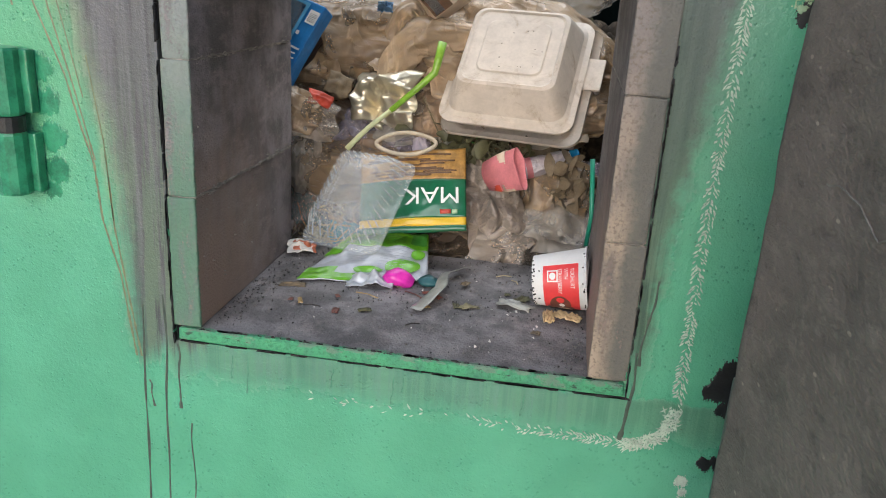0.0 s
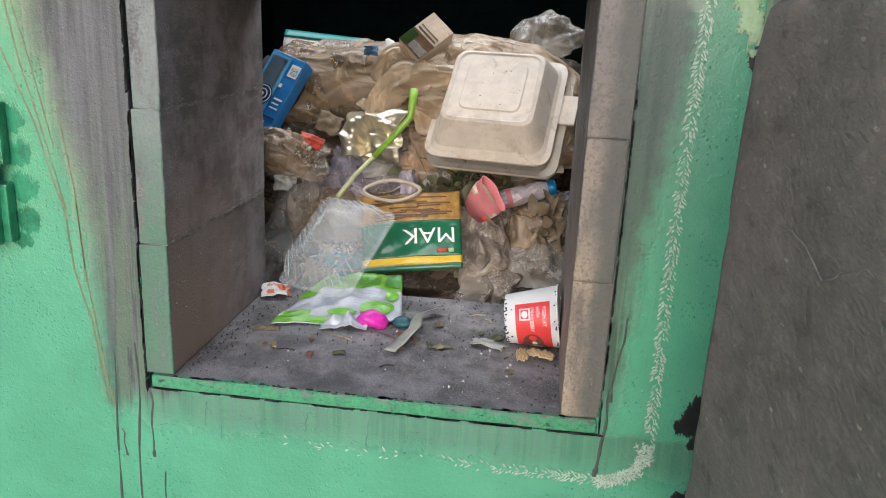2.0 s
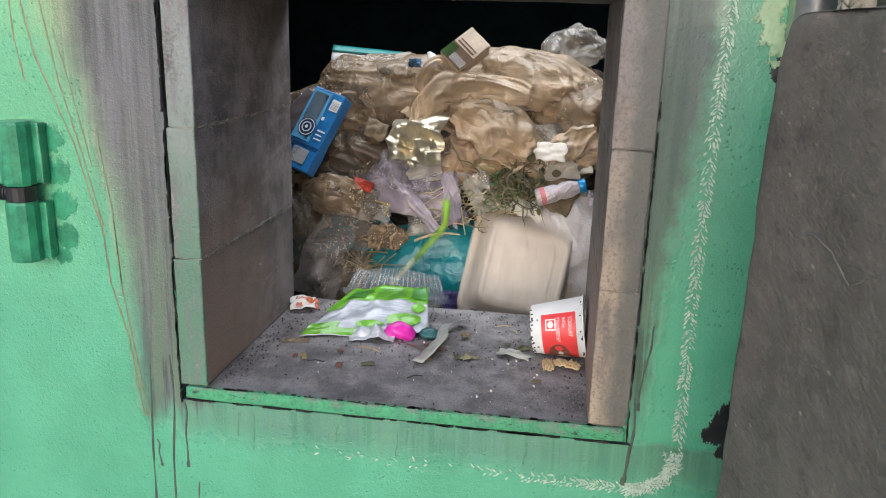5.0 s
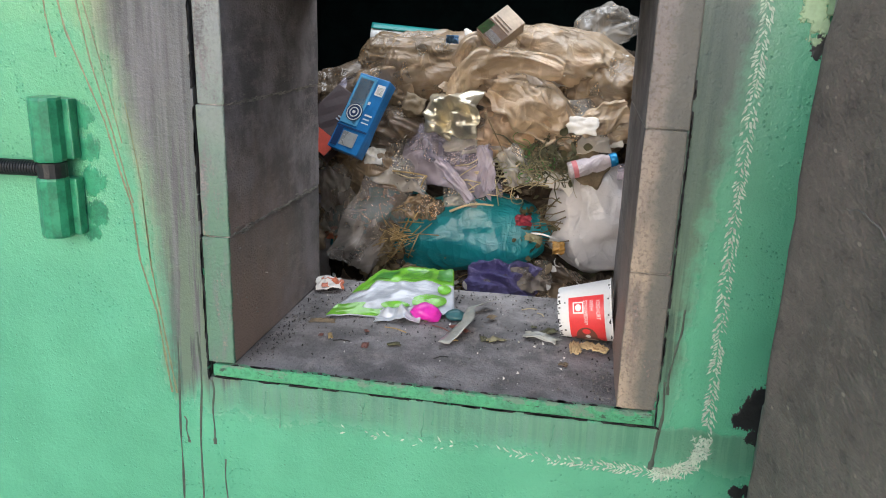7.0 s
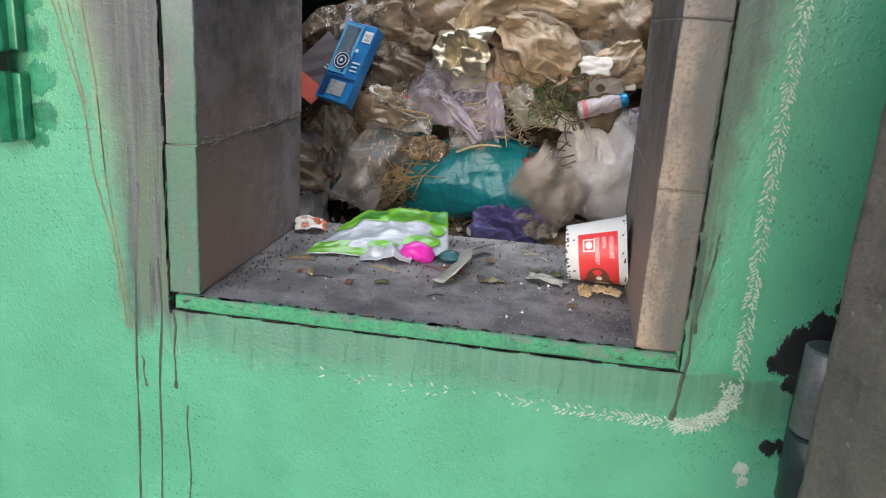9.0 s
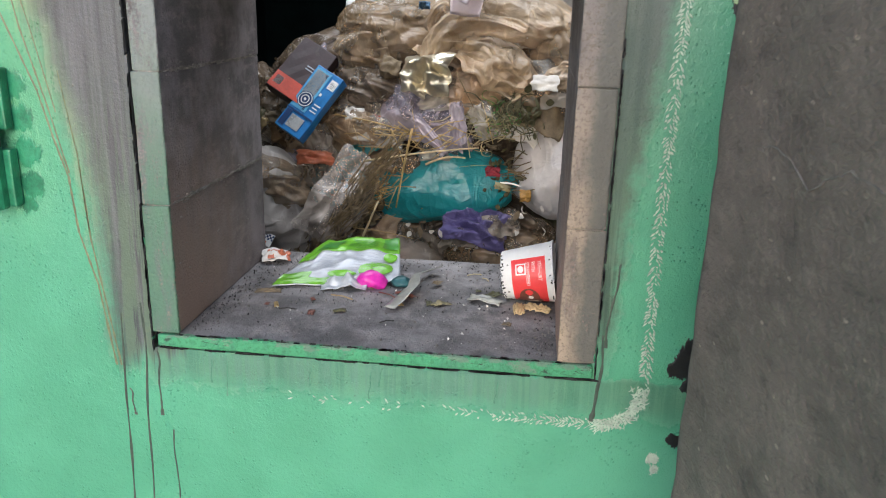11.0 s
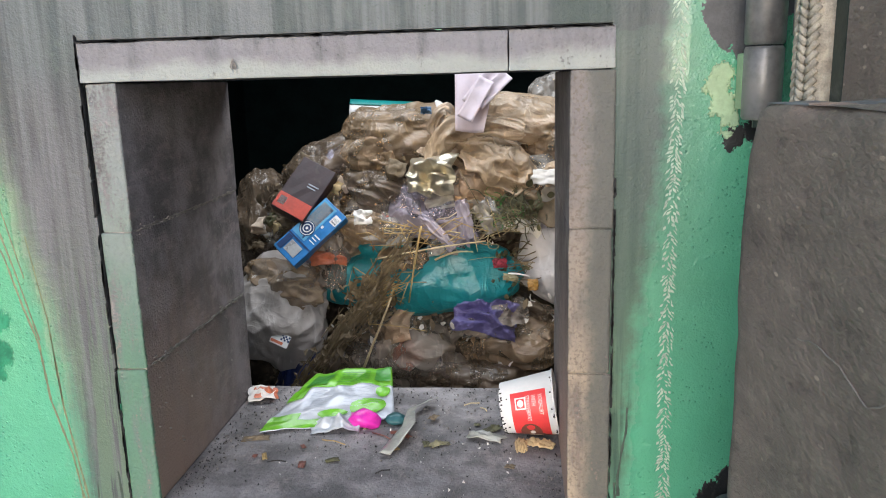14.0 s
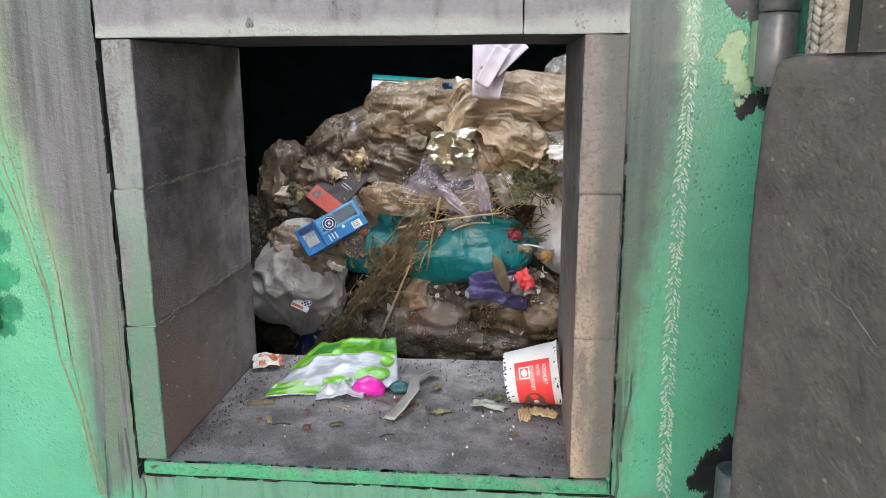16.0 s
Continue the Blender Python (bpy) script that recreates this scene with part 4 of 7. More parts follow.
def heap_material():
    """Matted refuse: rags, film and rot in browns, greys and beiges, piece by piece."""
    m, nt, b = material("matted_refuse")
    v = nt.nodes.new("ShaderNodeTexVoronoi")
    v.inputs["Scale"].default_value = 17
    nt.links.new(coords(nt), v.inputs["Vector"])
    ramp = nt.nodes.new("ShaderNodeValToRGB")
    ramp.color_ramp.interpolation = "CONSTANT"
    els = ramp.color_ramp.elements
    els[0].color, els[1].color, els[1].position = (0.075, 0.053, 0.035, 1), (0.16, 0.125, 0.088, 1), 0.3
    for p, c in ((0.55, (0.23, 0.175, 0.115, 1)), (0.72, (0.10, 0.09, 0.082, 1)), (0.84, (0.32, 0.27, 0.21, 1)), (0.94, (0.09, 0.10, 0.05, 1))):
        els.new(p).color = c
    s = nt.nodes.new("ShaderNodeSeparateColor")
    nt.links.new(v.outputs["Color"], s.inputs[0])
    nt.links.new(s.outputs[0], ramp.inputs[0])
    n1, n2 = grain(nt, 30, 6, 0.65, distort=1.5), grain(nt, 110, 4)
    # hollows painted almost black, so gaps between pieces look shaded
    col = blend(nt, step(nt, n1, 0.42, 0.75), (0.03, 0.023, 0.016), ramp.outputs[0])
    put(nt, b, "Base Color", col)
    put(nt, b, "Roughness", op(nt, "ADD", 0.6, op(nt, "MULTIPLY", n1, 0.3)))
    put(nt, b, "Specular IOR Level", 0.2)
    relief(nt, b, op(nt, "ADD", n1, op(nt, "MULTIPLY", n2, 0.3)), 0.5, 0.008)
    return m


MATTED = heap_material()

# ---- how the refuse moves: the heap draws back into the chamber, loose things slip and drop ----
DRIFT = [(0, 0, 0, 0), (4, 0.026, 0.174, 0.004), (8, 0.045, 0.357, 0.020), (12, 0.100, 0.540, 0.036), (16, 0.160, 0.712, 0.047)]
MOVERS = []


def along(rows, t):
    ts = [r[0] for r in rows]
    return [float(np.interp(t, ts, [r[k] if len(r) > k else 0.0 for r in rows])) for k in range(1, 7)]


def drifting(ob, m, extra=()):
    """ob lies in the heap at the pose m; extra: rows (t, dx, dy, dz, rx, ry, rz) on top of the heap's drift."""
    ob.matrix_world = m
    MOVERS.append((ob, m, list(extra)))
    return ob


def falls(t, dx=0.0, dy=0.06, drop=0.55, before=(), spin=50):
    """Rows for a thing that slips off the heap's face at t and lands on the chamber floor."""
    rows = list(before) or [(0, 0, 0, 0)]
    last = [(rows[-1] + (0,) * 7)[k] for k in range(7)]
    out = rows + [(t, *last[1:])]
    for dt, f in ((0.25, 0.12), (0.5, 0.5), (0.7, 1.0)):
        out.append((t + dt, last[1] + dx * f, last[2] + dy * f, last[3] - drop * f, last[4] + spin * f, last[5] + 15 * f, last[6] + spin * 0.5 * f))
    # from here it lies still: undo the drift
    d0 = along(DRIFT, t + 0.7)
    for q in (t + 2.5, 16.0):
        if q <= 16.0:
            d = along(DRIFT, q)
            e = out[[r[0] for r in out].index(t + 0.7)]
            out.append((q, e[1] - d[0] + d0[0], e[2] - d[1] + d0[1], e[3] - d[2] + d0[2], *e[4:]))
    return out


# ---- refuse: shapes ----
ICO = {}


def ball(sub):
    if sub not in ICO:
        b = bmesh.new()
        bmesh.ops.create_icosphere(b, subdivisions=sub, radius=1.0)
        ICO[sub] = ([v.co.copy() for v in b.verts], [[v.index for v in f.verts] for f in b.faces])
        b.free()
    return ICO[sub]


def folds(seed, n, flat):
    """Random creases: each a line (or plane) with a direction, an offset, a height and a window."""
    r_ = random.Random(seed * 77 + 5)
    out = []
    for k in range(n):
        d = Vector((r_.gauss(0, 1), r_.gauss(0, 1), 0 if flat else r_.gauss(0, 1))).normalized()
        e = Vector((-d.y, d.x, 0)) if flat else d.orthogonal().normalized()
        out.append((d, e, r_.uniform(-0.7, 0.7), r_.choice((-1, 1)) * r_.uniform(0.4, 1.0) * (1.0 if k < n // 3 else 0.5), r_.uniform(-0.6, 0.6), r_.uniform(0.8, 3.5)))
    return out


def creased(p_, lines, reach):
    z = 0.0
    for d, e, c, a, m_, w_ in lines:
        q = abs(p_.dot(d) - c)
        if q < reach:
            z += a * (reach - q) * math.exp(-w_ * (p_.dot(e) - m_) ** 2)
    return z


def bag(name, mat, label, category, place, size, seed, turn=(0, 0, 0), crease=1.0, extra=(), sub=6, knot=False, group="", still=False):
    """A slumped, creased plastic bag: size is width, depth, height."""
    verts, faces = ball(sub)
    o = Vector((seed * 3.7, seed * 1.3, seed * 2.1))
    r_ = random.Random(seed * 13 + 1)
    pole = Vector((r_.uniform(-1, 1), r_.uniform(-0.7, 0.1), r_.uniform(-0.5, 0.9))).normalized()   # where the film is gathered
    e1 = pole.orthogonal().normalized()
    e2 = pole.cross(e1)
    pts = []
    lines = folds(seed, 46, False)
    for v in verts:
        w = v + noise.noise_vector(v * 1.2 + o) * 0.32
        a, h = math.atan2(w.dot(e1), w.dot(e2)), w.dot(pole)
        g = min(1.0, max(0.0, (h + 0.7) / 1.5))
        ca, sa = math.cos(a), math.sin(a)
        pleat = 0.25 - abs(noise.noise(Vector((ca * 1.7, sa * 1.7, h * 0.6)) + o))
        small = 0.25 - abs(noise.noise(Vector((ca * 4.6, sa * 4.6, h * 1.3)) + o * 1.7))
        d = 1.0 + 0.26 * noise.noise(v * 1.3 + o)
        d += crease * (0.13 * (0.35 + g) * pleat + 0.05 * g * g * small + 0.20 * (0.25 - abs(noise.noise(w * 1.9 + o))) + 0.46 * creased(w, lines, 0.15))
        p = v * d
        if knot:
            a = max(0.0, v.z - 0.55) / 0.45
            p = Vector((p.x * (1 - 0.8 * a), p.y * (1 - 0.8 * a), p.z + 0.45 * a * a))
        pts.append((p.x * size[0] / 2, p.y * size[1] / 2, p.z * size[2] / 2))
    me = bpy.data.meshes.new(name)
    me.from_pydata(pts, [], faces)
    me.materials.append(mat)
    for p in me.polygons:
        p.use_smooth = True
    ob = tagged(new(name, me), label, category, group)
    if still:
        ob.matrix_world = pose(*place, *turn)
        return ob
    return drifting(ob, pose(*place, *turn), extra)


def crumple(u, v, w, h, seed, amp, curl, lines):
    o = Vector((seed * 2.3, seed * 5.1, 0))
    p = Vector((u * w * 9, v * h * 9, 0)) + o
    p += noise.noise_vector(p * 0.8) * 0.7
    s_ = Vector((2 * u - 1, 2 * v - 1, 0)) + noise.noise_vector(p * 0.9) * 0.12
    z = amp * (1.3 * noise.noise(p * 0.6) + 0.7 * (0.2 - abs(noise.noise(p * 1.1))) + 2.0 * creased(s_, lines, 0.25))
    x, y = (u - 0.5) * w, (v - 0.5) * h
    k = 1 + 0.22 * noise.noise(Vector((u * 3.5, v * 3.5, seed))) + 0.05 * noise.noise(Vector((u * 12, v * 12, seed + 3)))
    x, y = x * k, y * k
    return Vector((x, y, z - curl * ((u - 0.5) ** 2 + (v - 0.5) ** 2) * max(w, h)))


def sheet(name, mat, label, category, place, w, h, seed, turn=(60, 0, 0), amp=0.025, curl=0.5, extra=(), n=56, thick=0.0007, group="", still=False):
    """A crumpled sheet of film or paper."""
    lines = folds(seed, 32, True)
    bm = thicken(grid(n, n, lambda u, v: crumple(u, v, w, h, seed, amp, curl, lines)), thick)
    ob = thing(name, bm, mat, label, category, True, group)
    if still:
        ob.matrix_world = pose(*place, *turn)
        return ob
    return drifting(ob, pose(*place, *turn), extra)


def rounded(hw, hd, z, r, n=6, flute=0.0, count=46):
    pts = []
    for cx, cy, a0 in ((hw - r, hd - r, 0), (-hw + r, hd - r, 90), (-hw + r, -hd + r, 180), (hw - r, -hd + r, 270)):
        for k in range(n + 1):
            a = radians(a0 + 90 * k / n)
            pts.append((cx + r * math.cos(a), cy + r * math.sin(a)))
    # even walk round the outline, so that flutes come out alike
    m = count * 4
    per = [0.0]
    ring = pts + pts[:1]
    for a, b in zip(ring, ring[1:]):
        per.append(per[-1] + math.hypot(b[0] - a[0], b[1] - a[1]))
    out = []
    for k in range(m):
        s = per[-1] * k / m
        i = max(j for j in range(len(pts)) if per[j] <= s + 1e-9)
        f = (s - per[i]) / max(per[i + 1] - per[i], 1e-9)
        x, y = ring[i][0] + (ring[i + 1][0] - ring[i][0]) * f, ring[i][1] + (ring[i + 1][1] - ring[i][1]) * f
        q = 1 + flute * math.cos(2 * math.pi * count * k / m)
        out.append(Vector((x * q, y * q, z)))
    return out


def loft(rings, close_last=True, close_first=False):
    b = bmesh.new()
    vs = [[b.verts.new(p) for p in r] for r in rings]
    for a, c in zip(vs, vs[1:]):
        for j in range(len(a)):
            b.faces.new((a[j], a[(j + 1) % len(a)], c[(j + 1) % len(a)], c[j]))
    if close_last:
        b.faces.new(vs[-1])
    if close_first:
        b.faces.new(vs[0][::-1])
    return b


def lathe(prof, sides=40, cap=True):
    b = bmesh.new()
    vs = [[b.verts.new((r * math.cos(2 * math.pi * j / sides), r * math.sin(2 * math.pi * j / sides), z)) for j in range(sides)] for r, z in prof]
    for a, c in zip(vs, vs[1:]):
        for j in range(sides):
            b.faces.new((a[j], a[(j + 1) % sides], c[(j + 1) % sides], c[j]))
    if cap:
        b.faces.new(vs[0][::-1])
    return b


def slab_on(x0, x1, y0, y1, z, t=0.0008):
    return block(x0, x1, y0, y1, z, z + t)


# ---- the heap's body ----
PROFILE = [(1.62, 0.30), (1.65, 0.50), (1.66, 0.70), (1.67, 0.88), (1.69, 1.02), (1.73, 1.13), (1.80, 1.23), (1.92, 1.30), (2.10, 1.33), (2.40, 1.30), (2.75, 1.10)]


def heap_place(u, v):
    x = -1.28 + 1.75 * u
    s = v * (len(PROFILE) - 1)
    i = min(int(s), len(PROFILE) - 2)
    f = s - i
    y = PROFILE[i][0] + (PROFILE[i + 1][0] - PROFILE[i][0]) * f
    z = PROFILE[i][1] + (PROFILE[i + 1][1] - PROFILE[i][1]) * f
    low_side = max(0.0, min(1.0, (-0.50 - x) / 0.55))
    z = 0.30 + (z - 0.30) * (1 - 0.42 * low_side)
    y += 0.10 * low_side
    p = Vector((x * 6, y * 6, z * 6))
    n = noise.noise_vector(p * 0.7) * 0.06 + noise.noise_vector(p * 1.9) * 0.035
    k = 0.05 * (abs(noise.noise(p * 2.6)) - 0.2) + 0.026 * (abs(noise.noise(p * 6.1)) - 0.2) + 0.012 * (abs(noise.noise(p * 14.0)) - 0.2)
    return Vector((x, y - k * 1.2, z + k)) + n


heap = thing("refuse_heap", grid(190, 150, heap_place), MATTED, "tall heap of matted brown rotting refuse in the chamber", "refuse heap", True, kind="stuff")
drifting(heap, pose(0, 0, 0))

# ---- large bags and film of the heap ----
bag("plastic_bag", BROWN_FILM, "brown stained translucent bag of refuse on the heap", "plastic bag", (-0.457, 1.680, 1.295), (0.345, 0.20, 0.188), 1, (0, 5, 0))
bag("plastic_bag", BROWN_FILM, "brown stained translucent bag of refuse on the heap", "plastic bag", (-0.526, 1.660, 1.239), (0.255, 0.16, 0.135), 2, (0, 10, 20))
bag("plastic_bag", BEIGE_FILM, "beige film bag with orange stains on the heap", "plastic bag", (-0.111, 1.720, 1.332), (0.356, 0.2, 0.157), 3, (0, 12, 0))
bag("plastic_bag", BROWN_FILM, "brown stained translucent bag of refuse on the heap", "plastic bag", (0.009, 1.700, 1.261), (0.271, 0.2, 0.157), 31, (0, 12, 0))
bag("plastic_bag", CLEAR_FILM, "puffed clear grey bag on top of the heap", "plastic bag", (-0.011, 1.780, 1.411), (0.154, 0.12, 0.112), 4)
bag("plastic_bag", BEIGE_FILM, "beige film bag with orange stains on the heap", "plastic bag", (-0.175, 1.620, 1.210), (0.252, 0.16, 0.140), 5, (0, 28, 0), 1.2)
bag("plastic_bag", ORANGE_FILM, "orange and brown stained film bag on the heap", "plastic bag", (-0.242, 1.620, 1.135), (0.210, 0.14, 0.126), 6, (0, 10, 30), 1.2)
bag("plastic_bag", BEIGE_FILM, "beige film bag with orange stains on the heap", "plastic bag", (0.010, 1.660, 1.163), (0.210, 0.14, 0.098), 7, (0, -10, 0), 1.2)
bag("plastic_bag", BROWN_FILM, "brown stained translucent bag of refuse on the heap", "plastic bag", (-0.333, 1.660, 1.248), (0.243, 0.16, 0.114), 8, (0, -25, 0), 1.2)
bag("plastic_bag", SMOKE_FILM, "dark smoky film bag crushed in the heap", "plastic bag", (-0.551, 1.640, 1.144), (0.229, 0.16, 0.138), 9, (0, 10, 0), 1.2)
bag("plastic_bag", SMOKE_FILM, "dark smoky film bag crushed in the heap", "plastic bag", (-0.689, 1.680, 1.196), (0.298, 0.2, 0.193), 10, (0, -20, 0), 1.2)
bag("plastic_bag", SMOKE_FILM, "dark smoky film bag crushed in the heap", "plastic bag", (-0.758, 1.660, 1.104), (0.255, 0.2, 0.119), 11, (0, -10, 0), 1.3)
bag("plastic_bag", SMOKE_FILM, "dark smoky film bag crushed in the heap", "plastic bag", (-0.924, 1.720, 1.042), (0.203, 0.2, 0.277), 12, (0, 0, 0), 1.2)
bag("plastic_bag", YELLOW_FILM, "yellow film scrap wedged in the heap", "plastic bag", (-0.513, 1.670, 1.188), (0.195, 0.1, 0.107), 13, (0, -28, 0), 1.2)
sheet("film_sheet", LAV_FILM, "lavender translucent film draped over the heap", "plastic film", (-0.432, 1.550, 1.101), 0.305, 0.17, 14, (58, 0, -8), 0.03, 0.5)
sheet("film_sheet", LAV_FILM, "narrow lavender film strip hanging on the heap", "plastic film", (-0.293, 1.530, 1.054), 0.05, 0.13, 15, (80, 0, 8), 0.015, 0.3)
sheet("film_sheet", BEIGE_FILM, "torn beige film draped over the heap", "plastic film", (-0.285, 1.620, 1.281), 0.22, 0.16, 16, (50, 20, 20), 0.04, 0.4)
sheet("film_sheet", CLEAR_FILM, "clear wrinkled film catching the light", "plastic film", (-0.094, 1.580, 1.177), 0.2, 0.14, 17, (60, -10, -10), 0.035, 0.4)
sheet("film_sheet", BROWN_FILM, "torn brown film draped over the heap", "plastic film", (-0.467, 1.560, 0.932), 0.16, 0.09, 18, (70, 0, -10), 0.02, 0.4)
sheet("film_sheet", GREY_FILM, "grey wrinkled film in the heap", "plastic film", (-0.524, 1.580, 1.114), 0.18, 0.16, 19, (70, 0, 10), 0.035, 0.4)
sheet("film_sheet", CLEAR_FILM, "clear wrinkled film catching the light", "plastic film", (-0.289, 1.560, 1.160), 0.18, 0.14, 20, (60, 10, 20), 0.035, 0.4)
bag("plastic_bag", WHITE_FILM, "bulging white knotted bag in the heap", "plastic bag", (-0.001, 1.640, 0.927), (0.250, 0.2, 0.293), 21, (0, -14, 0), 0.28)
bag("plastic_bag", TEAL_FILM, "tight teal plastic bag bulging from the heap", "plastic bag", (-0.330, 1.615, 0.872), (0.420, 0.2, 0.205), 22, (0, -6, 0), 0.32)
bag("plastic_bag", TEAL_FILM, "slack end of a teal plastic bag", "plastic bag", (-0.590, 1.640, 0.880), (0.36, 0.16, 0.186), 23, (0, -10, 0), 0.4)
sheet("plastic_bag", PURPLE, "crumpled purple bag among the refuse", "plastic bag", (-0.225, 1.515, 0.790), 0.185, 0.105, 124, (60, 8, -6), 0.055, 0.6)
sheet("film_sheet", GREY_FILM, "clear crumpled film beside the purple bag", "plastic film", (-0.150, 1.535, 0.795), 0.10, 0.08, 125, (62, 0, 20), 0.03, 0.4)
bag("plastic_bag", BROWN_FILM, "brown stained bag with creased folds", "plastic bag", (-0.714, 1.660, 0.945), (0.241, 0.16, 0.241), 25, (0, 0, 0), 1.2)
bag("plastic_bag", GREY_FILM, "clear bag holding orange peel and scraps", "plastic bag", (-0.466, 1.640, 0.635), (0.376, 0.22, 0.245), 26, (0, 5, 0), 0.9)
bag("food_scraps", ORANGE, "orange peel and scraps inside a clear bag", "food scraps", (-0.471, 1.590, 0.650), (0.11, 0.07, 0.10), 27, (0, 20, 0), 1.4, sub=4)
bag("plastic_bag", BROWN_FILM, "brown stained bag with creased folds", "plastic bag", (-0.144, 1.640, 0.667), (0.357, 0.2, 0.179), 28, (0, -8, 0), 1.0)
bag("plastic_bag", SMOKE_FILM, "dark smoky film bag crushed in the heap", "plastic bag", (-0.246, 1.601, 0.553), (0.442, 0.2, 0.153), 29, (0, 6, 0), 1.0)
bag("plastic_bag", SMOKE_FILM, "dark smoky film bag crushed in the heap", "plastic bag", (-0.644, 1.660, 0.569), (0.298, 0.2, 0.193), 30, (0, 6, 0), 1.0)
left_bag = bag("plastic_bag", CLOUDY_FILM, "whitish bag with a brown creased top by the jamb", "plastic bag", (-0.847, 1.561, 0.776), (0.306, 0.2, 0.324), 32, (0, 10, 0), 0.7)
bag("plastic_bag", BROWN_FILM, "brown film wrapped over a whitish bag", "plastic bag", (-0.812, 1.550, 0.876), (0.248, 0.16, 0.142), 33, (0, 20, 0), 1.2)
bag("plastic_bag", DARK_FILM, "dark blue bag low beside the jamb", "plastic bag", (-0.804, 1.581, 0.597), (0.107, 0.1, 0.266), 34, (0, 25, 0), 1.0)
# the film that slides off by the left jamb
film_left = sheet("film_sheet", BEIGE_CLEAR, "long greyish film sheet hanging by the jamb", "plastic film", (-0.559, 1.500, 0.917), 0.14, 0.26, 35, (78, 26, 14), 0.024, 0.3,
                  [(0, 0, 0, 0), (9.2, 0, 0, 0), (11.3, -0.03, -0.08, -0.06, 0, 12, 0), (13.1, -0.05, -0.13, -0.10, 0, 16, 0), (13.5, -0.05, -0.13, -0.17, 25, 20, 10), (13.75, -0.04, -0.12, -0.42, 60, 25, 20), (13.95, -0.04, -0.12, -0.62, 70, 25, 20), (16, -0.10, -0.20, -0.64, 70, 25, 20)])

# foil with torn lid
foil = sheet("foil_wrapper", FOIL, "crumpled silvery gold foil lid on the heap", "foil", (-0.371, 1.520, 1.197), 0.128, 0.105, 36, (62, 0, -10), 0.046, 0.4, thick=0.0012, n=44)
sheet("foil_wrapper", FOIL, "small torn strip of silver foil", "foil", (-0.399, 1.520, 1.158), 0.07, 0.03, 37, (70, 30, -10), 0.012, 0.5, n=24)
bag("food_scraps", DRY_LEAF, "brown food scrap on the heap", "food scraps", (-0.484, 1.580, 1.201), (0.05, 0.05, 0.05), 38, (0, 30, 0), 1.2, sub=4)
sheet("paper_scrap", WHITE_PAPER, "dirty white paper scrap on the heap", "paper", (-0.014, 1.620, 1.150), 0.12, 0.07, 39, (60, -10, -10), 0.01, 0.3, n=20)
sheet("wrapper", CLOTH, "blue and white wrapper in the heap", "wrapper", (-0.385, 1.575, 1.362), 0.03, 0.022, 40, (60, 0, 10), 0.02, 0.3, n=24)
sheet("wrapper", WHITE_PAPER, "white striped wrapper fold in the heap", "wrapper", (-0.337, 1.610, 1.348), 0.05, 0.08, 41, (70, 10, 30), 0.02, 0.3, n=24)
sheet("wrapper", CLOTH, "blue rag scrap at the heap's top edge", "wrapper", (-0.115, 1.800, 1.385), 0.05, 0.03, 42, (60, 0, 10), 0.03, 0.3, n=24)

# flat teal and white pack on top
pk = holder("snack_pack", "flat teal and white film pack on top of the heap", "snack pack")
bm = thicken(grid(24, 10, lambda u, v: Vector(((u - 0.5) * 0.20, (v - 0.5) * 0.06, 0.004 * noise.noise((u * 5, v * 3, 1)) + 0.012 * (1 - (2 * v - 1) ** 2)))), 0.001)
part("pack_back", bm, WHITE_PRINT, pk, "", True)
bm = thicken(grid(24, 4, lambda u, v: Vector(((u - 0.5) * 0.20, 0.012 + v * 0.02, 0.0035 + 0.012 * (1 - (0.4 + 0.6 * v) ** 2)))), 0.001)
part("pack_band", bm, TEAL_PACK, pk, "teal band", True)
drifting(pk, pose(*(-0.540, 1.760, 1.362), 68, 4, 6))


# ---- cartons ----
def carton(name, label, category, w, h, d, mat, prints):
    """A thin folded carton, face up along +z; prints: (part, x0, x1, y0, y1, material), in shares of its face."""
    c = holder(name, label, category)
    body = part("carton_body", block(-w / 2, w / 2, -h / 2, h / 2, -d / 2, d / 2, 0.0025, 2, 0.0015, 4, int(w * 999)), mat, c)
    for nm, x0, x1, y0, y1, m in prints:
        part(nm, slab_on(x0 * w - w / 2, x1 * w - w / 2, y0 * h - h / 2, y1 * h - h / 2, d / 2 + 0.0012), m, body)
    return c, body


def ring_print(x, y, z, r0, r1, mat, parent, name="ring_print"):
    b = bmesh.new()
    n = 32
    a = [b.verts.new((x + r0 * math.cos(2 * math.pi * k / n), y + r0 * math.sin(2 * math.pi * k / n), z)) for k in range(n)]
    c = [b.verts.new((x + r1 * math.cos(2 * math.pi * k / n), y + r1 * math.sin(2 * math.pi * k / n), z)) for k in range(n)]
    for k in range(n):
        b.faces.new((a[k], c[k], c[(k + 1) % n], a[(k + 1) % n]))
    return part(name, thicken(b, 0.0006), mat, parent)


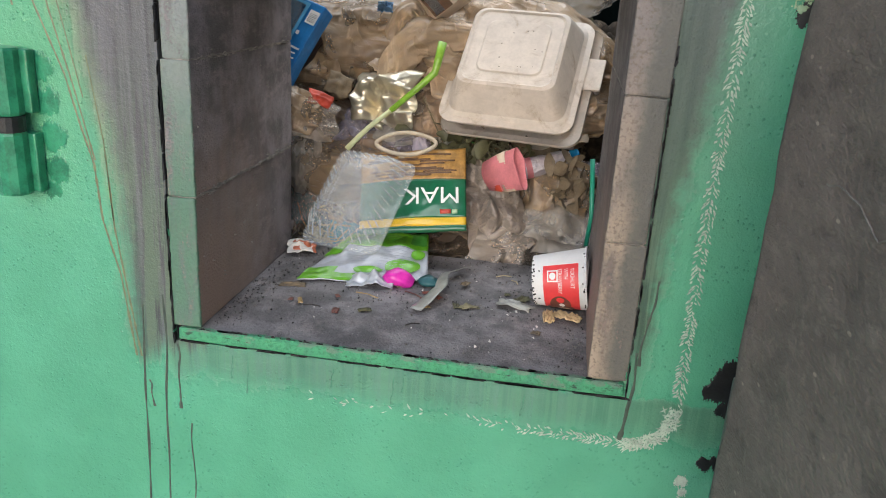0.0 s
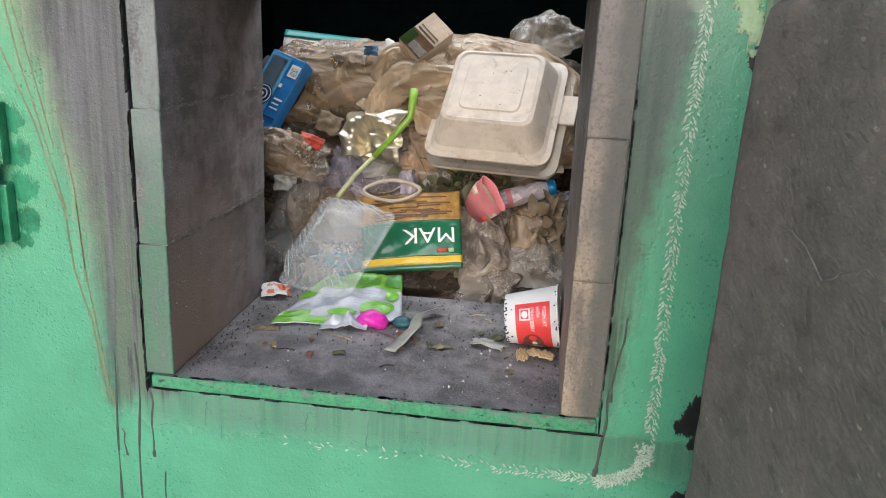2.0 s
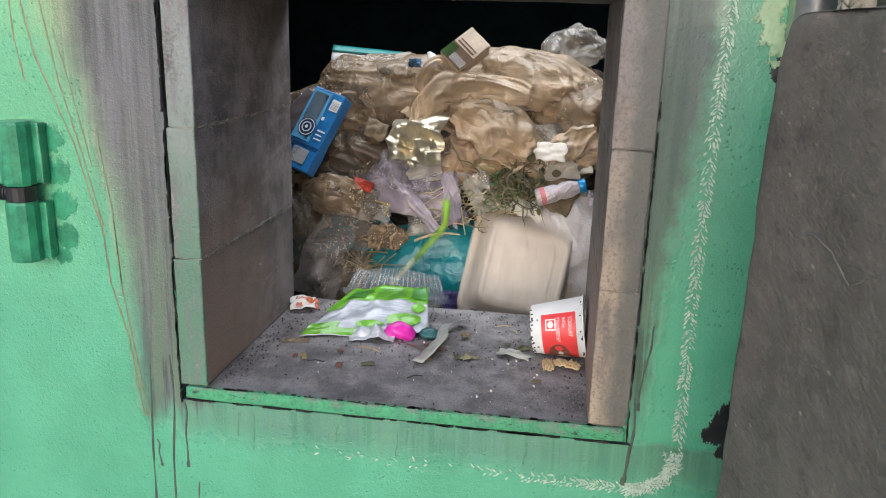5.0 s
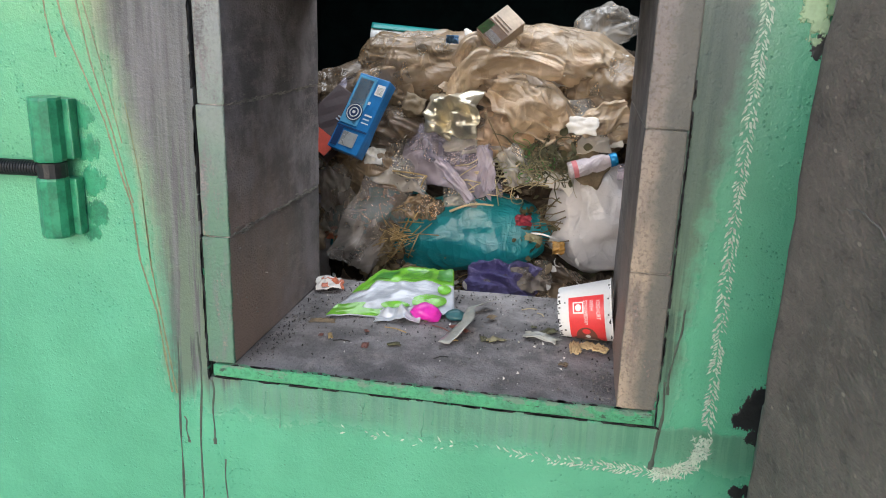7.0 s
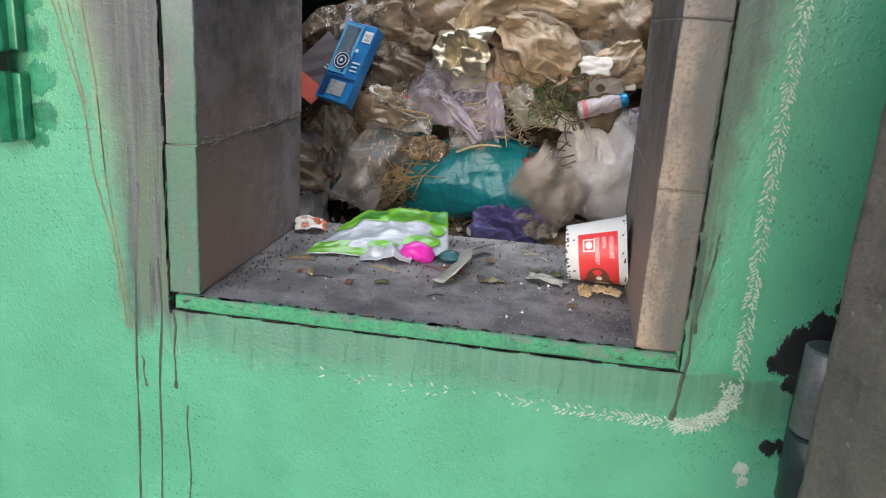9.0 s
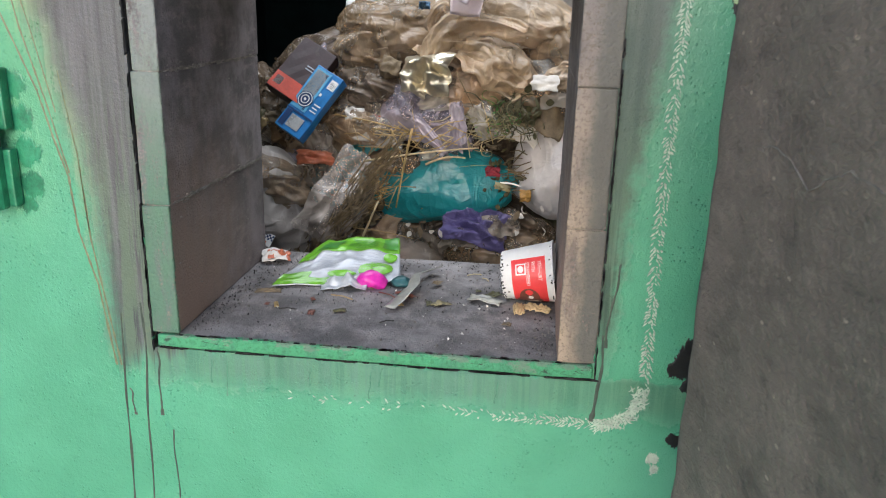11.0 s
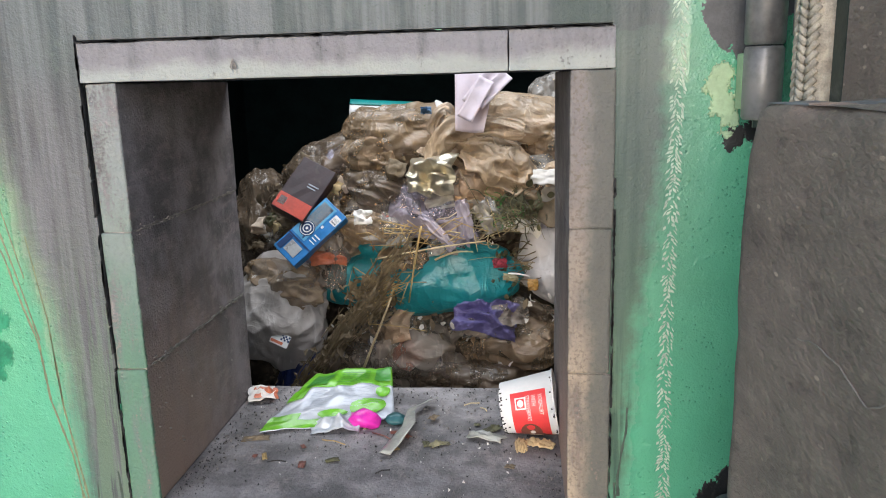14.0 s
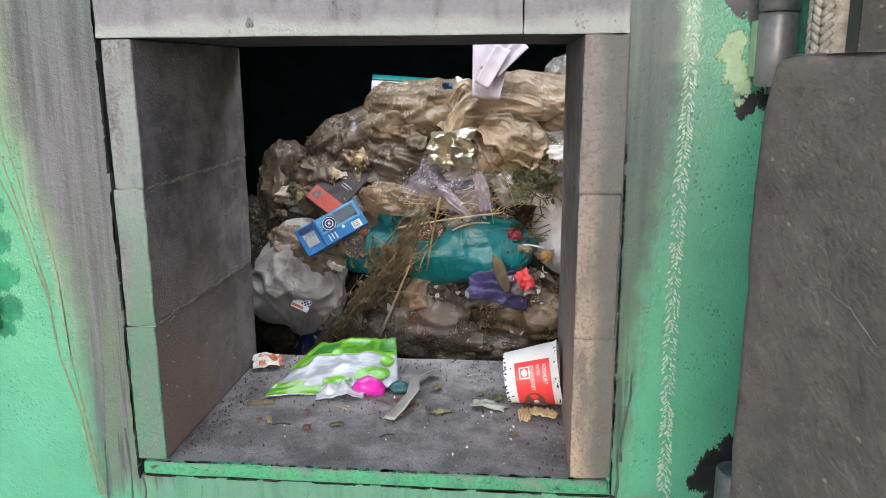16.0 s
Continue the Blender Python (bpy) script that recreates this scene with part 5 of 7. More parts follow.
bars = [("barcode_bar", 0.73 + 0.0, 0.93, 0.80 + 0.016 * k, 0.80 + 0.016 * k + (0.006 if k % 3 else 0.01), BLACK_PRINT) for k in range(6)]
blue_box, body = carton("small_carton", "crushed bright blue carton with silver print", "carton", 0.088, 0.20, 0.035, BLUE_CARD,
                        [("pale_panel", 0.04, 0.62, 0.34, 0.97, PALE_BLUE), ("silver_panel", 0.10, 0.54, 0.56, 0.94, SILVER_PRINT), ("silver_stripe", 0.46, 0.53, 0.36, 0.93, NAVY), ("text_bar", 0.70, 0.94, 0.50, 0.52, WHITE_PRINT), ("text_bar", 0.70, 0.90, 0.45, 0.465, WHITE_PRINT), ("text_bar", 0.70, 0.93, 0.40, 0.415, WHITE_PRINT), ("dark_edge", 0.0, 1.0, 0.285, 0.31, NAVY), ("barcode_panel", 0.70, 0.96, 0.78, 0.92, WHITE_PRINT), ("photo_panel", 0.30, 0.78, 0.07, 0.25, SILVER_PRINT), ("navy_panel", 0.06, 0.26, 0.04, 0.28, NAVY), ("white_panel", 0.64, 0.72, 0.64, 0.68, WHITE_PRINT)] + bars)
for k, (r0, r1, m) in enumerate(((0.0, 0.023, NAVY), (0.0185, 0.0205, WHITE_PRINT), (0.010, 0.0125, WHITE_PRINT), (0.0, 0.004, WHITE_PRINT))):
    ring_print(-0.012, 0.0, 0.0205 + k * 0.0007, max(r0, 0.0005), r1, m, body)
blue_off = [(0, 0.000, 0.000, 0.000), (1, -0.009, 0.000, -0.011), (2, -0.020, 0.000, -0.022), (3, -0.035, 0.000, -0.041), (4, -0.047, 0.000, -0.061), (6.5, -0.025, 0.000, -0.096), (7, -0.029, 0.000, -0.103), (8, -0.028, 0.000, -0.122), (8.5, -0.035, 0.000, -0.135), (9, -0.072, 0.000, -0.140), (11.5, -0.124, 0.000, -0.183), (12.5, -0.124, 0.000, -0.191), (13, -0.132, 0.000, -0.224), (14, -0.150, 0.000, -0.246), (14.5, -0.142, 0.000, -0.290), (15, -0.162, 0.000, -0.290), (16, -0.160, 0.000, -0.327)]
blue_turn = {0: 0, 4: 0, 9: 8, 11.5: -12, 13: -14, 14: -24, 14.5: -36, 15: -37, 16: -37}
drifting(blue_box, pose(*(-0.562, 1.490, 1.282), 0, 0, 0) @ pose(0, 0, 0, 62, 4, -12) @ pose(0, 0, 0, 0, 0, -14), [(t, dx, dy, dz, 0, -float(np.interp(t, list(blue_turn), list(blue_turn.values()))), 0) for t, dx, dy, dz in blue_off])
red_box, body = carton("small_carton", "dark maroon and red carton half buried in refuse", "carton", 0.11, 0.175, 0.045, MAROON,
                       [("red_panel", 0.02, 0.98, 0.02, 0.30, RED_CARD), ("white_panel", 0.10, 0.30, 0.10, 0.24, WHITE_PRINT), ("text_bar", 0.55, 0.85, 0.60, 0.62, GREY_PRINT), ("text_bar", 0.55, 0.80, 0.55, 0.57, GREY_PRINT)])
red_off = [(0, 0.000, 0.000, 0.000), (2, -0.017, 0.000, -0.009), (4, -0.034, 0.000, -0.031), (6.5, -0.069, 0.000, -0.099), (7, -0.074, 0.000, -0.108), (8, -0.074, 0.000, -0.124), (9, -0.113, 0.000, -0.143), (11.5, -0.105, 0.000, -0.070), (12.5, -0.109, -0.001, -0.068), (13, -0.113, 0.000, -0.096), (14, -0.129, 0.000, -0.112), (14.6, -0.085, 0.03, -0.150), (15, -0.102, 0.03, -0.160), (16, -0.108, 0.03, -0.198)]
drifting(red_box, pose(*(-0.609, 1.545, 1.258), 58, 0, -6) @ pose(0, 0, 0, 0, 0, -12), [(t, dx, dy, dz, 0, float(np.interp(t, [0, 9, 11.5, 14.0, 14.6, 16], [22, 22, 18, 16, 24, 24])), 0) for t, dx, dy, dz in red_off])
top_box, body = carton("drink_carton", "small tilted drink carton, cream with brown and green print", "carton", 0.065, 0.10, 0.045, CREAM,
                       [("brown_print", 0.0, 1.0, 0.0, 0.45, GOLD_DARK), ("green_print", 0.0, 0.35, 0.02, 0.4, DEEP_LEAF), ("pale_print", 0.36, 0.98, 0.05, 0.25, WHITE_PRINT), ("text_bar", 0.1, 0.9, 0.5, 0.54, GOLD_DARK), ("text_bar", 0.1, 0.9, 0.6, 0.62, GOLD_DARK)])
drifting(top_box, pose(*(-0.271, 1.600, 1.393), 60, 0, 10) @ pose(0, 0, 0, 0, 0, -48), falls(9.6, 0.0, 0.30, 0.25, spin=70))

slip = [(0, 0, 0, 0), (2.5, 0, 0, -0.012), (4, -0.01, 0.02, -0.075), (6, -0.02, 0.12, -0.13), (16, -0.02, 0.12, -0.13)]
bag("plastic_bag", BROWN_FILM, "small brown film bundle below the blue carton", "plastic bag", (-0.545, 1.430, 1.172), (0.15, 0.06, 0.09), 126, (0, 10, 0), 1.2, slip)
sheet("film_sheet", GREY_FILM, "greyish crumpled film below the blue carton", "plastic film", (-0.500, 1.425, 1.160), 0.12, 0.08, 127, (66, 10, 12), 0.03, 0.4, slip)
sheet("card_scrap", RED_CARD, "dull red card scrap in brown film", "card", (-0.475, 1.440, 1.195), 0.05, 0.03, 128, (64, 20, 30), 0.008, 0.3, slip, n=12)

# milky drink bottle with a blue cap
bot = holder("drink_bottle", "small milky drink bottle with a blue foil cap", "bottle")
b_ = part("bottle_body", lathe([(0.018, 0.0), (0.021, 0.003), (0.021, 0.045), (0.017, 0.056), (0.021, 0.066), (0.020, 0.085), (0.015, 0.098), (0.0145, 0.104)]), BOTTLE, bot, "", True)
part("print_band", lathe([(0.0214, 0.010), (0.0214, 0.022)], cap=False), PINK, b_, "red and white printed band", True)
part("cap", lathe([(0.0, 0.121), (0.0155, 0.120), (0.0165, 0.117), (0.0165, 0.103), (0.015, 0.102)], cap=False), CAP_BLUE, bot, "crimped blue foil cap", True)
drifting(bot, pose(*(-0.081, 1.520, 1.072), 0, 74, 12) @ pose(0, 0, 0, 0, 0, 40), falls(9.8, 0.03, -0.03, 0.6, spin=60))

# folded pinkish paper that slides forward on top of the heap
ppr = holder("paper_sheet", "folded pinkish white paper sheet on top of the heap", "paper")
part("fold", thicken(grid(16, 20, lambda u, v: Vector(((u - 0.5) * 0.124 * (0.62 + 0.38 * v), (v - 0.5) * 0.215, 0.020 * abs(u + 0.4 * v - 0.62) + 0.004 * noise.noise((u * 4, v * 4, 3))))), 0.001), PAPER, ppr, "", True)
for k, (x, y, w2, h2, a) in enumerate(((0.030, 0.020, 0.052, 0.135, -32), (0.052, 0.008, 0.040, 0.120, -40), (0.012, -0.022, 0.045, 0.125, -24))):
    turn = pose(x, y, 0.014 + 0.007 * k, 0, 8 - 6 * k, a)
    part("fold", thicken(grid(8, 14, lambda u, v: turn @ Vector(((u - 0.5) * w2, (v - 0.5) * h2, 0.012 * abs(u - 0.5) + 0.003 * noise.noise((u * 3, v * 4, 5 + k))))), 0.001), PAPER, ppr, "", True)
paper_off = [(11.5, 0.000, 0.000, 0.000), (12, 0.053, 0.000, 0.006), (12.5, 0.008, 0.000, -0.026), (13, 0.000, 0.000, -0.018), (14, 0.013, 0.000, -0.029), (15, 0.010, 0.000, -0.013), (16, 0.004, 0.000, -0.005)]
drifting(ppr, pose(*(-0.262, 1.545, 1.438), 72, 0, -4) @ pose(0, 0, 0, 0, 0, -4), [(0, 0.0, 0.55, -0.30, 60, 0, 0), (9.4, 0.0, 0.55, -0.30, 60, 0, 0), (10.4, 0, 0.1, 0.05, 20, 0, 0), (11.2, 0, 0, 0)] + paper_off)


# ---- things that lie on the heap's face at first, then drop ----
def grown(b, k=1.06):
    bmesh.ops.scale(b, vec=(k, k * 1.03, k), verts=b.verts[:])
    return b


def clamshell():
    c = holder("food_box", "dirty white foam takeaway box lying closed on the heap", "takeaway box")
    lid = loft([rounded(0.1254, 0.1254, -0.0048, 0.0291), rounded(0.1266, 0.1266, 0.0012, 0.0291), rounded(0.1165, 0.1165, 0.0036, 0.0269), rounded(0.1098, 0.1098, 0.0100, 0.0269), rounded(0.0930, 0.0900, 0.0600, 0.0230), rounded(0.0895, 0.0865, 0.0655, 0.0220), rounded(0.0829, 0.0806, 0.0680, 0.0202), rounded(0.0795, 0.0773, 0.0654, 0.0202), rounded(0.0605, 0.0582, 0.0654, 0.0157), rounded(0.0582, 0.0560, 0.0678, 0.0157)])
    lid = grown(lid)
    lid_ob = part("lid", lid, PULP, c, "", True)
    lid_ob.data.set_sharp_from_angle(angle=radians(20))
    base = loft([rounded(0.1310, 0.1333, -0.0072, 0.0291), rounded(0.1322, 0.1344, -0.0120, 0.0291), rounded(0.1154, 0.1176, -0.0144, 0.0269), rounded(0.1008, 0.1008, -0.0540, 0.0269), rounded(0.0896, 0.0896, -0.0600, 0.0246)])
    bmesh.ops.translate(base, verts=base.verts[:], vec=(0.012, -0.012, 0))
    part("tray", grown(base), PULP, c, "", True)
    part("tab", grown(block(0.122, 0.158, -0.02, 0.05, -0.011, -0.005, 0.002)), PULP, c)
    b = bmesh.new()
    r = random.Random(3)
    for _ in range(11):
        x, y = r.uniform(-0.05, 0.055), r.uniform(-0.05, 0.05)
        join(b, block(x, x + r.uniform(0.0006, 0.003), y, y + r.uniform(0.0006, 0.0018), 0.0654, 0.0683))
    part("stain_specks", grown(b), PULP_SPOT, lid_ob)["kind"] = "stuff"
    part("stain_smear", thicken(grid(14, 4, lambda u, v: Vector((0.03 + 0.06 * u, -0.131 + 0.012 * v, -0.0035 + 0.002 * noise.noise((u * 6, v * 4, 2))))), 0.001), PULP_SPOT, lid_ob, "brown sauce smear")
    return c


clam = clamshell()
clam_off = [(0, 0.000, 0.000, 0.000), (1, 0.002, 0.000, 0.000), (2, 0.003, 0.000, 0.000), (3, 0.000, -0.001, 0.002), (4, 0.000, 0.000, 0.001)]
drifting(clam, pose(*(-0.108, 1.560, 1.262), 45, -3, -5) @ pose(0, 0, 0, 0, 0, -5), falls(4.5, 0.0, -0.02, 0.75, [(t, dx, dy, dz) for t, dx, dy, dz in clam_off], 60))


def clear_box():
    c = holder("clear_food_box", "clear ribbed plastic food box lying on the sill", "plastic box")
    lid = loft([rounded(0.080, 0.105, -0.004, 0.02), rounded(0.081, 0.106, 0.0, 0.02), rounded(0.073, 0.098, 0.002, 0.018)], close_last=False)
    part("flange", lid, CLEAR_BOX, c)
    wall = loft([rounded(0.073, 0.098, 0.002, 0.018, 6, 0.006, 34), rounded(0.066, 0.090, 0.030, 0.018, 6, 0.012, 34), rounded(0.060, 0.084, 0.042, 0.018, 6, 0.008, 34), rounded(0.056, 0.080, 0.045, 0.016, 6, 0.001, 34)])
    part("lid", wall, CLEAR_BOX, c, "", True)
    panel = loft([rounded(0.034, 0.050, 0.0455, 0.008), rounded(0.036, 0.052, 0.0475, 0.008), rounded(0.034, 0.050, 0.0475, 0.008), rounded(0.032, 0.048, 0.0458, 0.008)], close_last=False)
    part("raised_panel", panel, CLEAR_BOX, c)
    ribs = bmesh.new()
    for a_, c_ in zip(rounded(0.069, 0.094, 0.012, 0.018)[::5], rounded(0.058, 0.082, 0.0452, 0.016)[::5]):
        join(ribs, tube([a_, a_.lerp(c_, 0.5) + Vector((0, 0, 0.001)), c_], 0.0010, 5))
    part("rib", ribs, FROST, c, "frosty moulded ribs")
    base = loft([rounded(0.080, 0.105, -0.006, 0.02), rounded(0.070, 0.094, -0.020, 0.018, 6, 0.004, 46), rounded(0.062, 0.086, -0.028, 0.018)])
    part("tray", base, CLEAR_BOX, c)
    return c


cbox = clear_box()
cbox.matrix_world = pose(0, 0, 0)
CB = Vector((-0.388, 1.271, 0.950))
cb_m = pose(CB.x, CB.y, CB.z, 40, 0, -14) @ pose(0, 0.105, 0.006)
cb_rows = [(0, cb_m), (2, pose(CB.x, CB.y, CB.z, 36, 0, -20) @ pose(0, 0.105, 0.006)), (4.3, pose(CB.x - 0.005, CB.y, CB.z, 27, 0, -26) @ pose(0, 0.105, 0.006)), (4.8, pose(CB.x + 0.02, CB.y + 0.16, CB.z - 0.02, 10, 0, -26) @ pose(0, 0.105, 0.006)),
           (5.2, pose(CB.x + 0.03, 1.58, 0.72, -40, 0, -26)), (5.45, pose(CB.x + 0.03, 1.62, 0.42, -70, 10, -26)), (5.6, pose(CB.x + 0.03, 1.62, 0.39, -75, 10, -26)), (16, pose(CB.x + 0.03, 1.62, 0.39, -75, 10, -26))]


def lettering_mesh(words, size):
    """Flat letters along +x, finely cut so that they can be laid on a curved face."""
    cu = bpy.data.curves.new("lettering", "FONT")
    cu.body, cu.size, cu.extrude = words, size, 0.0
    tmp = bpy.data.objects.new("lettering", cu)
    scene.collection.objects.link(tmp)
    bpy.context.view_layer.update()
    me = bpy.data.meshes.new_from_object(tmp.evaluated_get(bpy.context.evaluated_depsgraph_get()))
    bpy.data.objects.remove(tmp)
    b = bmesh.new()
    b.from_mesh(me)
    bmesh.ops.triangulate(b, faces=b.faces[:])
    bmesh.ops.subdivide_edges(b, edges=[e for e in b.edges if e.calc_length() > size * 0.15], cuts=3)
    b.to_mesh(me)
    b.free()
    me.materials.clear()
    return me


def pouch(u, v, w, h, fat, seed):
    """A flat filled pouch: thicker in its middle, crimped ends."""
    x, y = (u - 0.5) * w, (v - 0.5) * h
    z = fat * math.sin(math.pi * u) ** 0.6 * math.sin(math.pi * v) ** 0.6
    z += 0.006 * noise.noise((u * 4 + seed, v * 4, 1)) + 0.0025 * abs(noise.noise((u * 9 + seed, v * 9, 4)))
    return Vector((x, y, z))


def pouch_piece(name, u0, u1, v0, v1, w, h, fat, seed, mat, parent, lift=0.0, label=""):
    nx, ny = max(3, int((u1 - u0) * 48)), max(2, int((v1 - v0) * 40))
    b = grid(nx, ny, lambda a, c: pouch(u0 + (u1 - u0) * a, v0 + (v1 - v0) * c, w, h, fat, seed) + Vector((0, 0, lift)))
    return part(name, thicken(b, 0.0009), mat, parent, label, True)


mk = holder("noodle_pouch", "dark green and gold noodle pouch lying upside down", "food pouch")
mw, mh, mf, ms = 0.208, 0.172, 0.012, 4
pouch_piece("green_panel", 0, 1, 0.16, 0.62, mw, mh, mf, ms, GREEN_POUCH, mk)
pouch_piece("yellow_band", 0, 1, 0.07, 0.16, mw, mh, mf, ms, YELLOW, mk)
pouch_piece("end_seal", 0, 1, 0.0, 0.07, mw, mh, mf, ms, GREEN_POUCH, mk)
pouch_piece("noodle_picture", 0, 1, 0.62, 1.0, mw, mh, mf, ms, GOLD, mk)
r = random.Random(8)
for _ in range(22):
    u0, v0 = r.uniform(0.02, 0.6), r.uniform(0.64, 0.965)
    pouch_piece("noodle_line", u0, u0 + r.uniform(0.2, 0.38), v0, v0 + 0.018, mw, mh, mf, ms, GOLD_DARK, mk, 0.0012)
word = lettering_mesh("MAK", 0.047)
for v in word.vertices:
    u0, v0 = 0.95 - v.co.x * 1.12 / mw, 0.505 - v.co.y / mh
    v.co = pouch(u0, v0, mw, mh, mf, ms) + Vector((0, 0, 0.0014))
word.materials.append(WHITE_PRINT)
tagged(new("lettering", word), "white printed word").parent = mk
pouch_piece("red_bar", 0.76, 0.86, 0.20, 0.25, mw, mh, mf, ms, RED_CARD, mk, 0.0013)
pouch_piece("pale_bar", 0.87, 0.92, 0.20, 0.25, mw, mh, mf, ms, PALE_GREEN, mk, 0.0013)
mak_off = [(0, 0.000, 0.000, 0.000), (1, 0.014, 0.000, -0.011), (2, 0.023, 0.000, -0.020), (3, 0.022, 0.000, -0.037), (3.5, 0.029, 0.000, -0.044), (4, 0.034, 0.000, -0.067)]
drifting(mk, pose(*(-0.281, 1.415, 1.034), 54, 3, -4) @ pose(0, 0, 0, 0, 0, 13), falls(4.4, 0.0, 0.02, 0.55, [(t, dx, dy, dz, 0, 0, 0) for t, dx, dy, dz in mak_off], -50))


def leaf_stalk():
    c = holder("leek_stalk", "fresh green bent leek stalk with a pale foot", "vegetable stalk")
    pts = [(0, 0, 0), (0.028, 0.004, 0.030), (0.070, 0.008, 0.066), (0.118, 0.014, 0.110), (0.150, 0.018, 0.142), (0.154, 0.022, 0.162), (0.160, 0.03, 0.198)]
    part("stalk_foot", tube([(-0.012, -0.004, -0.014)] + pts[:3], 0.0052, 10, lambda f: 1.1 - 0.25 * f), STALK_PALE, c, "pale fibrous foot", True)
    part("stalk_blade", tube(pts[2:], 0.0072, 10, lambda f: 0.75 + 0.4 * f), STALK, c, "", True)
    return c


leek = leaf_stalk()
leek_off = [(0, 0.000, 0.000, 0.000), (1, 0.001, 0.000, -0.016), (2, -0.002, 0.000, -0.029), (3, -0.006, 0.000, -0.052), (4, -0.004, 0.000, -0.075)]
drifting(leek, pose(*(-0.405, 1.425, 1.118), 0, 0, 0), falls(4.6, 0, 0.02, 0.7, [(t, dx, dy, dz, 0, -3 * t, 0) for t, dx, dy, dz in leek_off], 40))
ring_pts = [(0.056 * math.cos(a) * (1 + 0.12 * math.sin(2 * a)), 0.020 * math.sin(a), 0.016 * math.sin(a) + 0.012 * math.cos(a)) for a in (2 * math.pi * k / 30 for k in range(31))]
ringb = thing("ribbon_loop", tube(ring_pts, 0.0042, 8), RING_MAT, "loop of flat beige ribbon on the heap", "ribbon", True)
drifting(ringb, pose(*(-0.308, 1.460, 1.117), 10, 12, 0), falls(4.5, 0.02, 0.02, 0.65, [(t, dx, dy, dz) for t, dx, dy, dz in leek_off]))
rib = thing("ribbon_loop", tube([(0, 0, 0), (0.03, -0.008, -0.012), (0.07, -0.012, -0.03), (0.10, -0.01, -0.034)], 0.0038, 8), RING_MAT, "end of flat beige ribbon trailing on the heap", "ribbon", True)
drifting(rib, pose(*(-0.318, 1.450, 1.092)), falls(4.5, 0.02, 0.02, 0.65, [(t, dx, dy, dz) for t, dx, dy, dz in leek_off]))
# crushed pink and red cup
rc = holder("paper_cup", "crushed pink and red printed paper cup", "paper cup")
def crushed(prof):
    b = lathe(prof, 36, False)
    for v in b.verts:
        v.co.y *= 0.24 + 0.12 * v.co.z / 0.08
        v.co += noise.noise_vector(v.co * 26) * 0.006
    return b


part("cup_wall", thicken(crushed([(0.030, 0.0), (0.034, 0.04), (0.040, 0.082), (0.0415, 0.084)]), 0.0009), PINK, rc, "", True)
part("printed_band", thicken(crushed([(0.0308, 0.006), (0.0335, 0.03)]), 0.0014), RED_CARD, rc, "dark red printed band", True)
part("pale_band", thicken(crushed([(0.0348, 0.036), (0.0385, 0.062)]), 0.0014), CREAM, rc, "pale printed picture", True)
rc_off = [(0, 0.000, 0.000, 0.000), (1, 0.003, 0.000, -0.006), (2, 0.007, 0.000, -0.010), (3, 0.011, 0.000, -0.018), (3.5, 0.021, 0.000, -0.020), (4, 0.026, 0.000, -0.045)]
drifting(rc, pose(*(-0.143, 1.445, 1.070), 5, 68, -25), falls(4.4, 0, 0.03, 0.65, [(t, dx, dy, dz, 0, -10 * t, -6 * t) for t, dx, dy, dz in rc_off]))
grp_off = [(0, 0.000, 0.000, 0.000), (1, 0.004, 0.000, -0.013), (2, 0.012, 0.000, -0.022), (3, 0.013, 0.000, -0.038), (4, 0.015, 0.000, -0.062)]
grp = [(t, dx, dy, dz) for t, dx, dy, dz in grp_off]
sheet("film_sheet", TAUPE_FILM, "crumpled grey-brown film slipping off the heap", "plastic film", (-0.130, 1.480, 0.998), 0.13, 0.24, 43, (62, -18, 24), 0.04, 0.4, falls(4.4, 0, 0.02, 0.6, grp))
sheet("film_sheet", GREY_FILM, "crumpled grey film slipping off the heap", "plastic film", (-0.076, 1.460, 0.928), 0.15, 0.15, 44, (70, 20, 30), 0.03, 0.5, falls(4.5, 0, 0.02, 0.55, grp))
sheet("film_sheet", CLEAR_FILM, "clear wrinkled film catching the light", "plastic film", (-0.003, 1.490, 0.981), 0.15, 0.14, 45, (66, 0, -10), 0.035, 0.5, falls(4.6, 0, 0.03, 0.6, grp))
sheet("film_sheet", SMOKE_FILM, "smoky film under the pouch", "plastic film", (-0.247, 1.490, 0.910), 0.30, 0.12, 46, (60, 0, 0), 0.025, 0.3, falls(4.3, 0, 0.03, 0.5, grp))
bag("plastic_bag", SMOKE_FILM, "dark smoky bag low on the heap's face", "plastic bag", (-0.161, 1.540, 0.936), (0.36, 0.10, 0.15), 47, (0, 0, 0), 1.2, falls(4.4, 0, 0.02, 0.5, grp))
bag("plastic_bag", BROWN_FILM, "brown bag low on the heap's face", "plastic bag", (-0.007, 1.550, 0.999), (0.16, 0.10, 0.2), 48, (0, 0, 0), 1.2, falls(4.5, 0, 0.02, 0.5, grp))
bag("plastic_bag", GREY_FILM, "grey creased bag by the jamb", "plastic bag", (-0.537, 1.530, 1.042), (0.07, 0.07, 0.13), 49, (0, 10, 0), 1.0, falls(4.6, 0, 0.02, 0.5, grp))
bag("plastic_bag", BROWN_FILM, "brown bag behind the clear box", "plastic bag", (-0.422, 1.540, 1.032), (0.26, 0.10, 0.15), 50, (0, 0, 0), 1.2, falls(4.5, 0, 0.02, 0.5, grp))
straw = thing("drinking_straw", tube([(0, 0, 0), (0.004, 0.004, 0.06), (-0.006, 0.02, 0.165)], 0.0045, 10), TEAL_STRAW, "teal green plastic straw beside the cup", "straw", True)
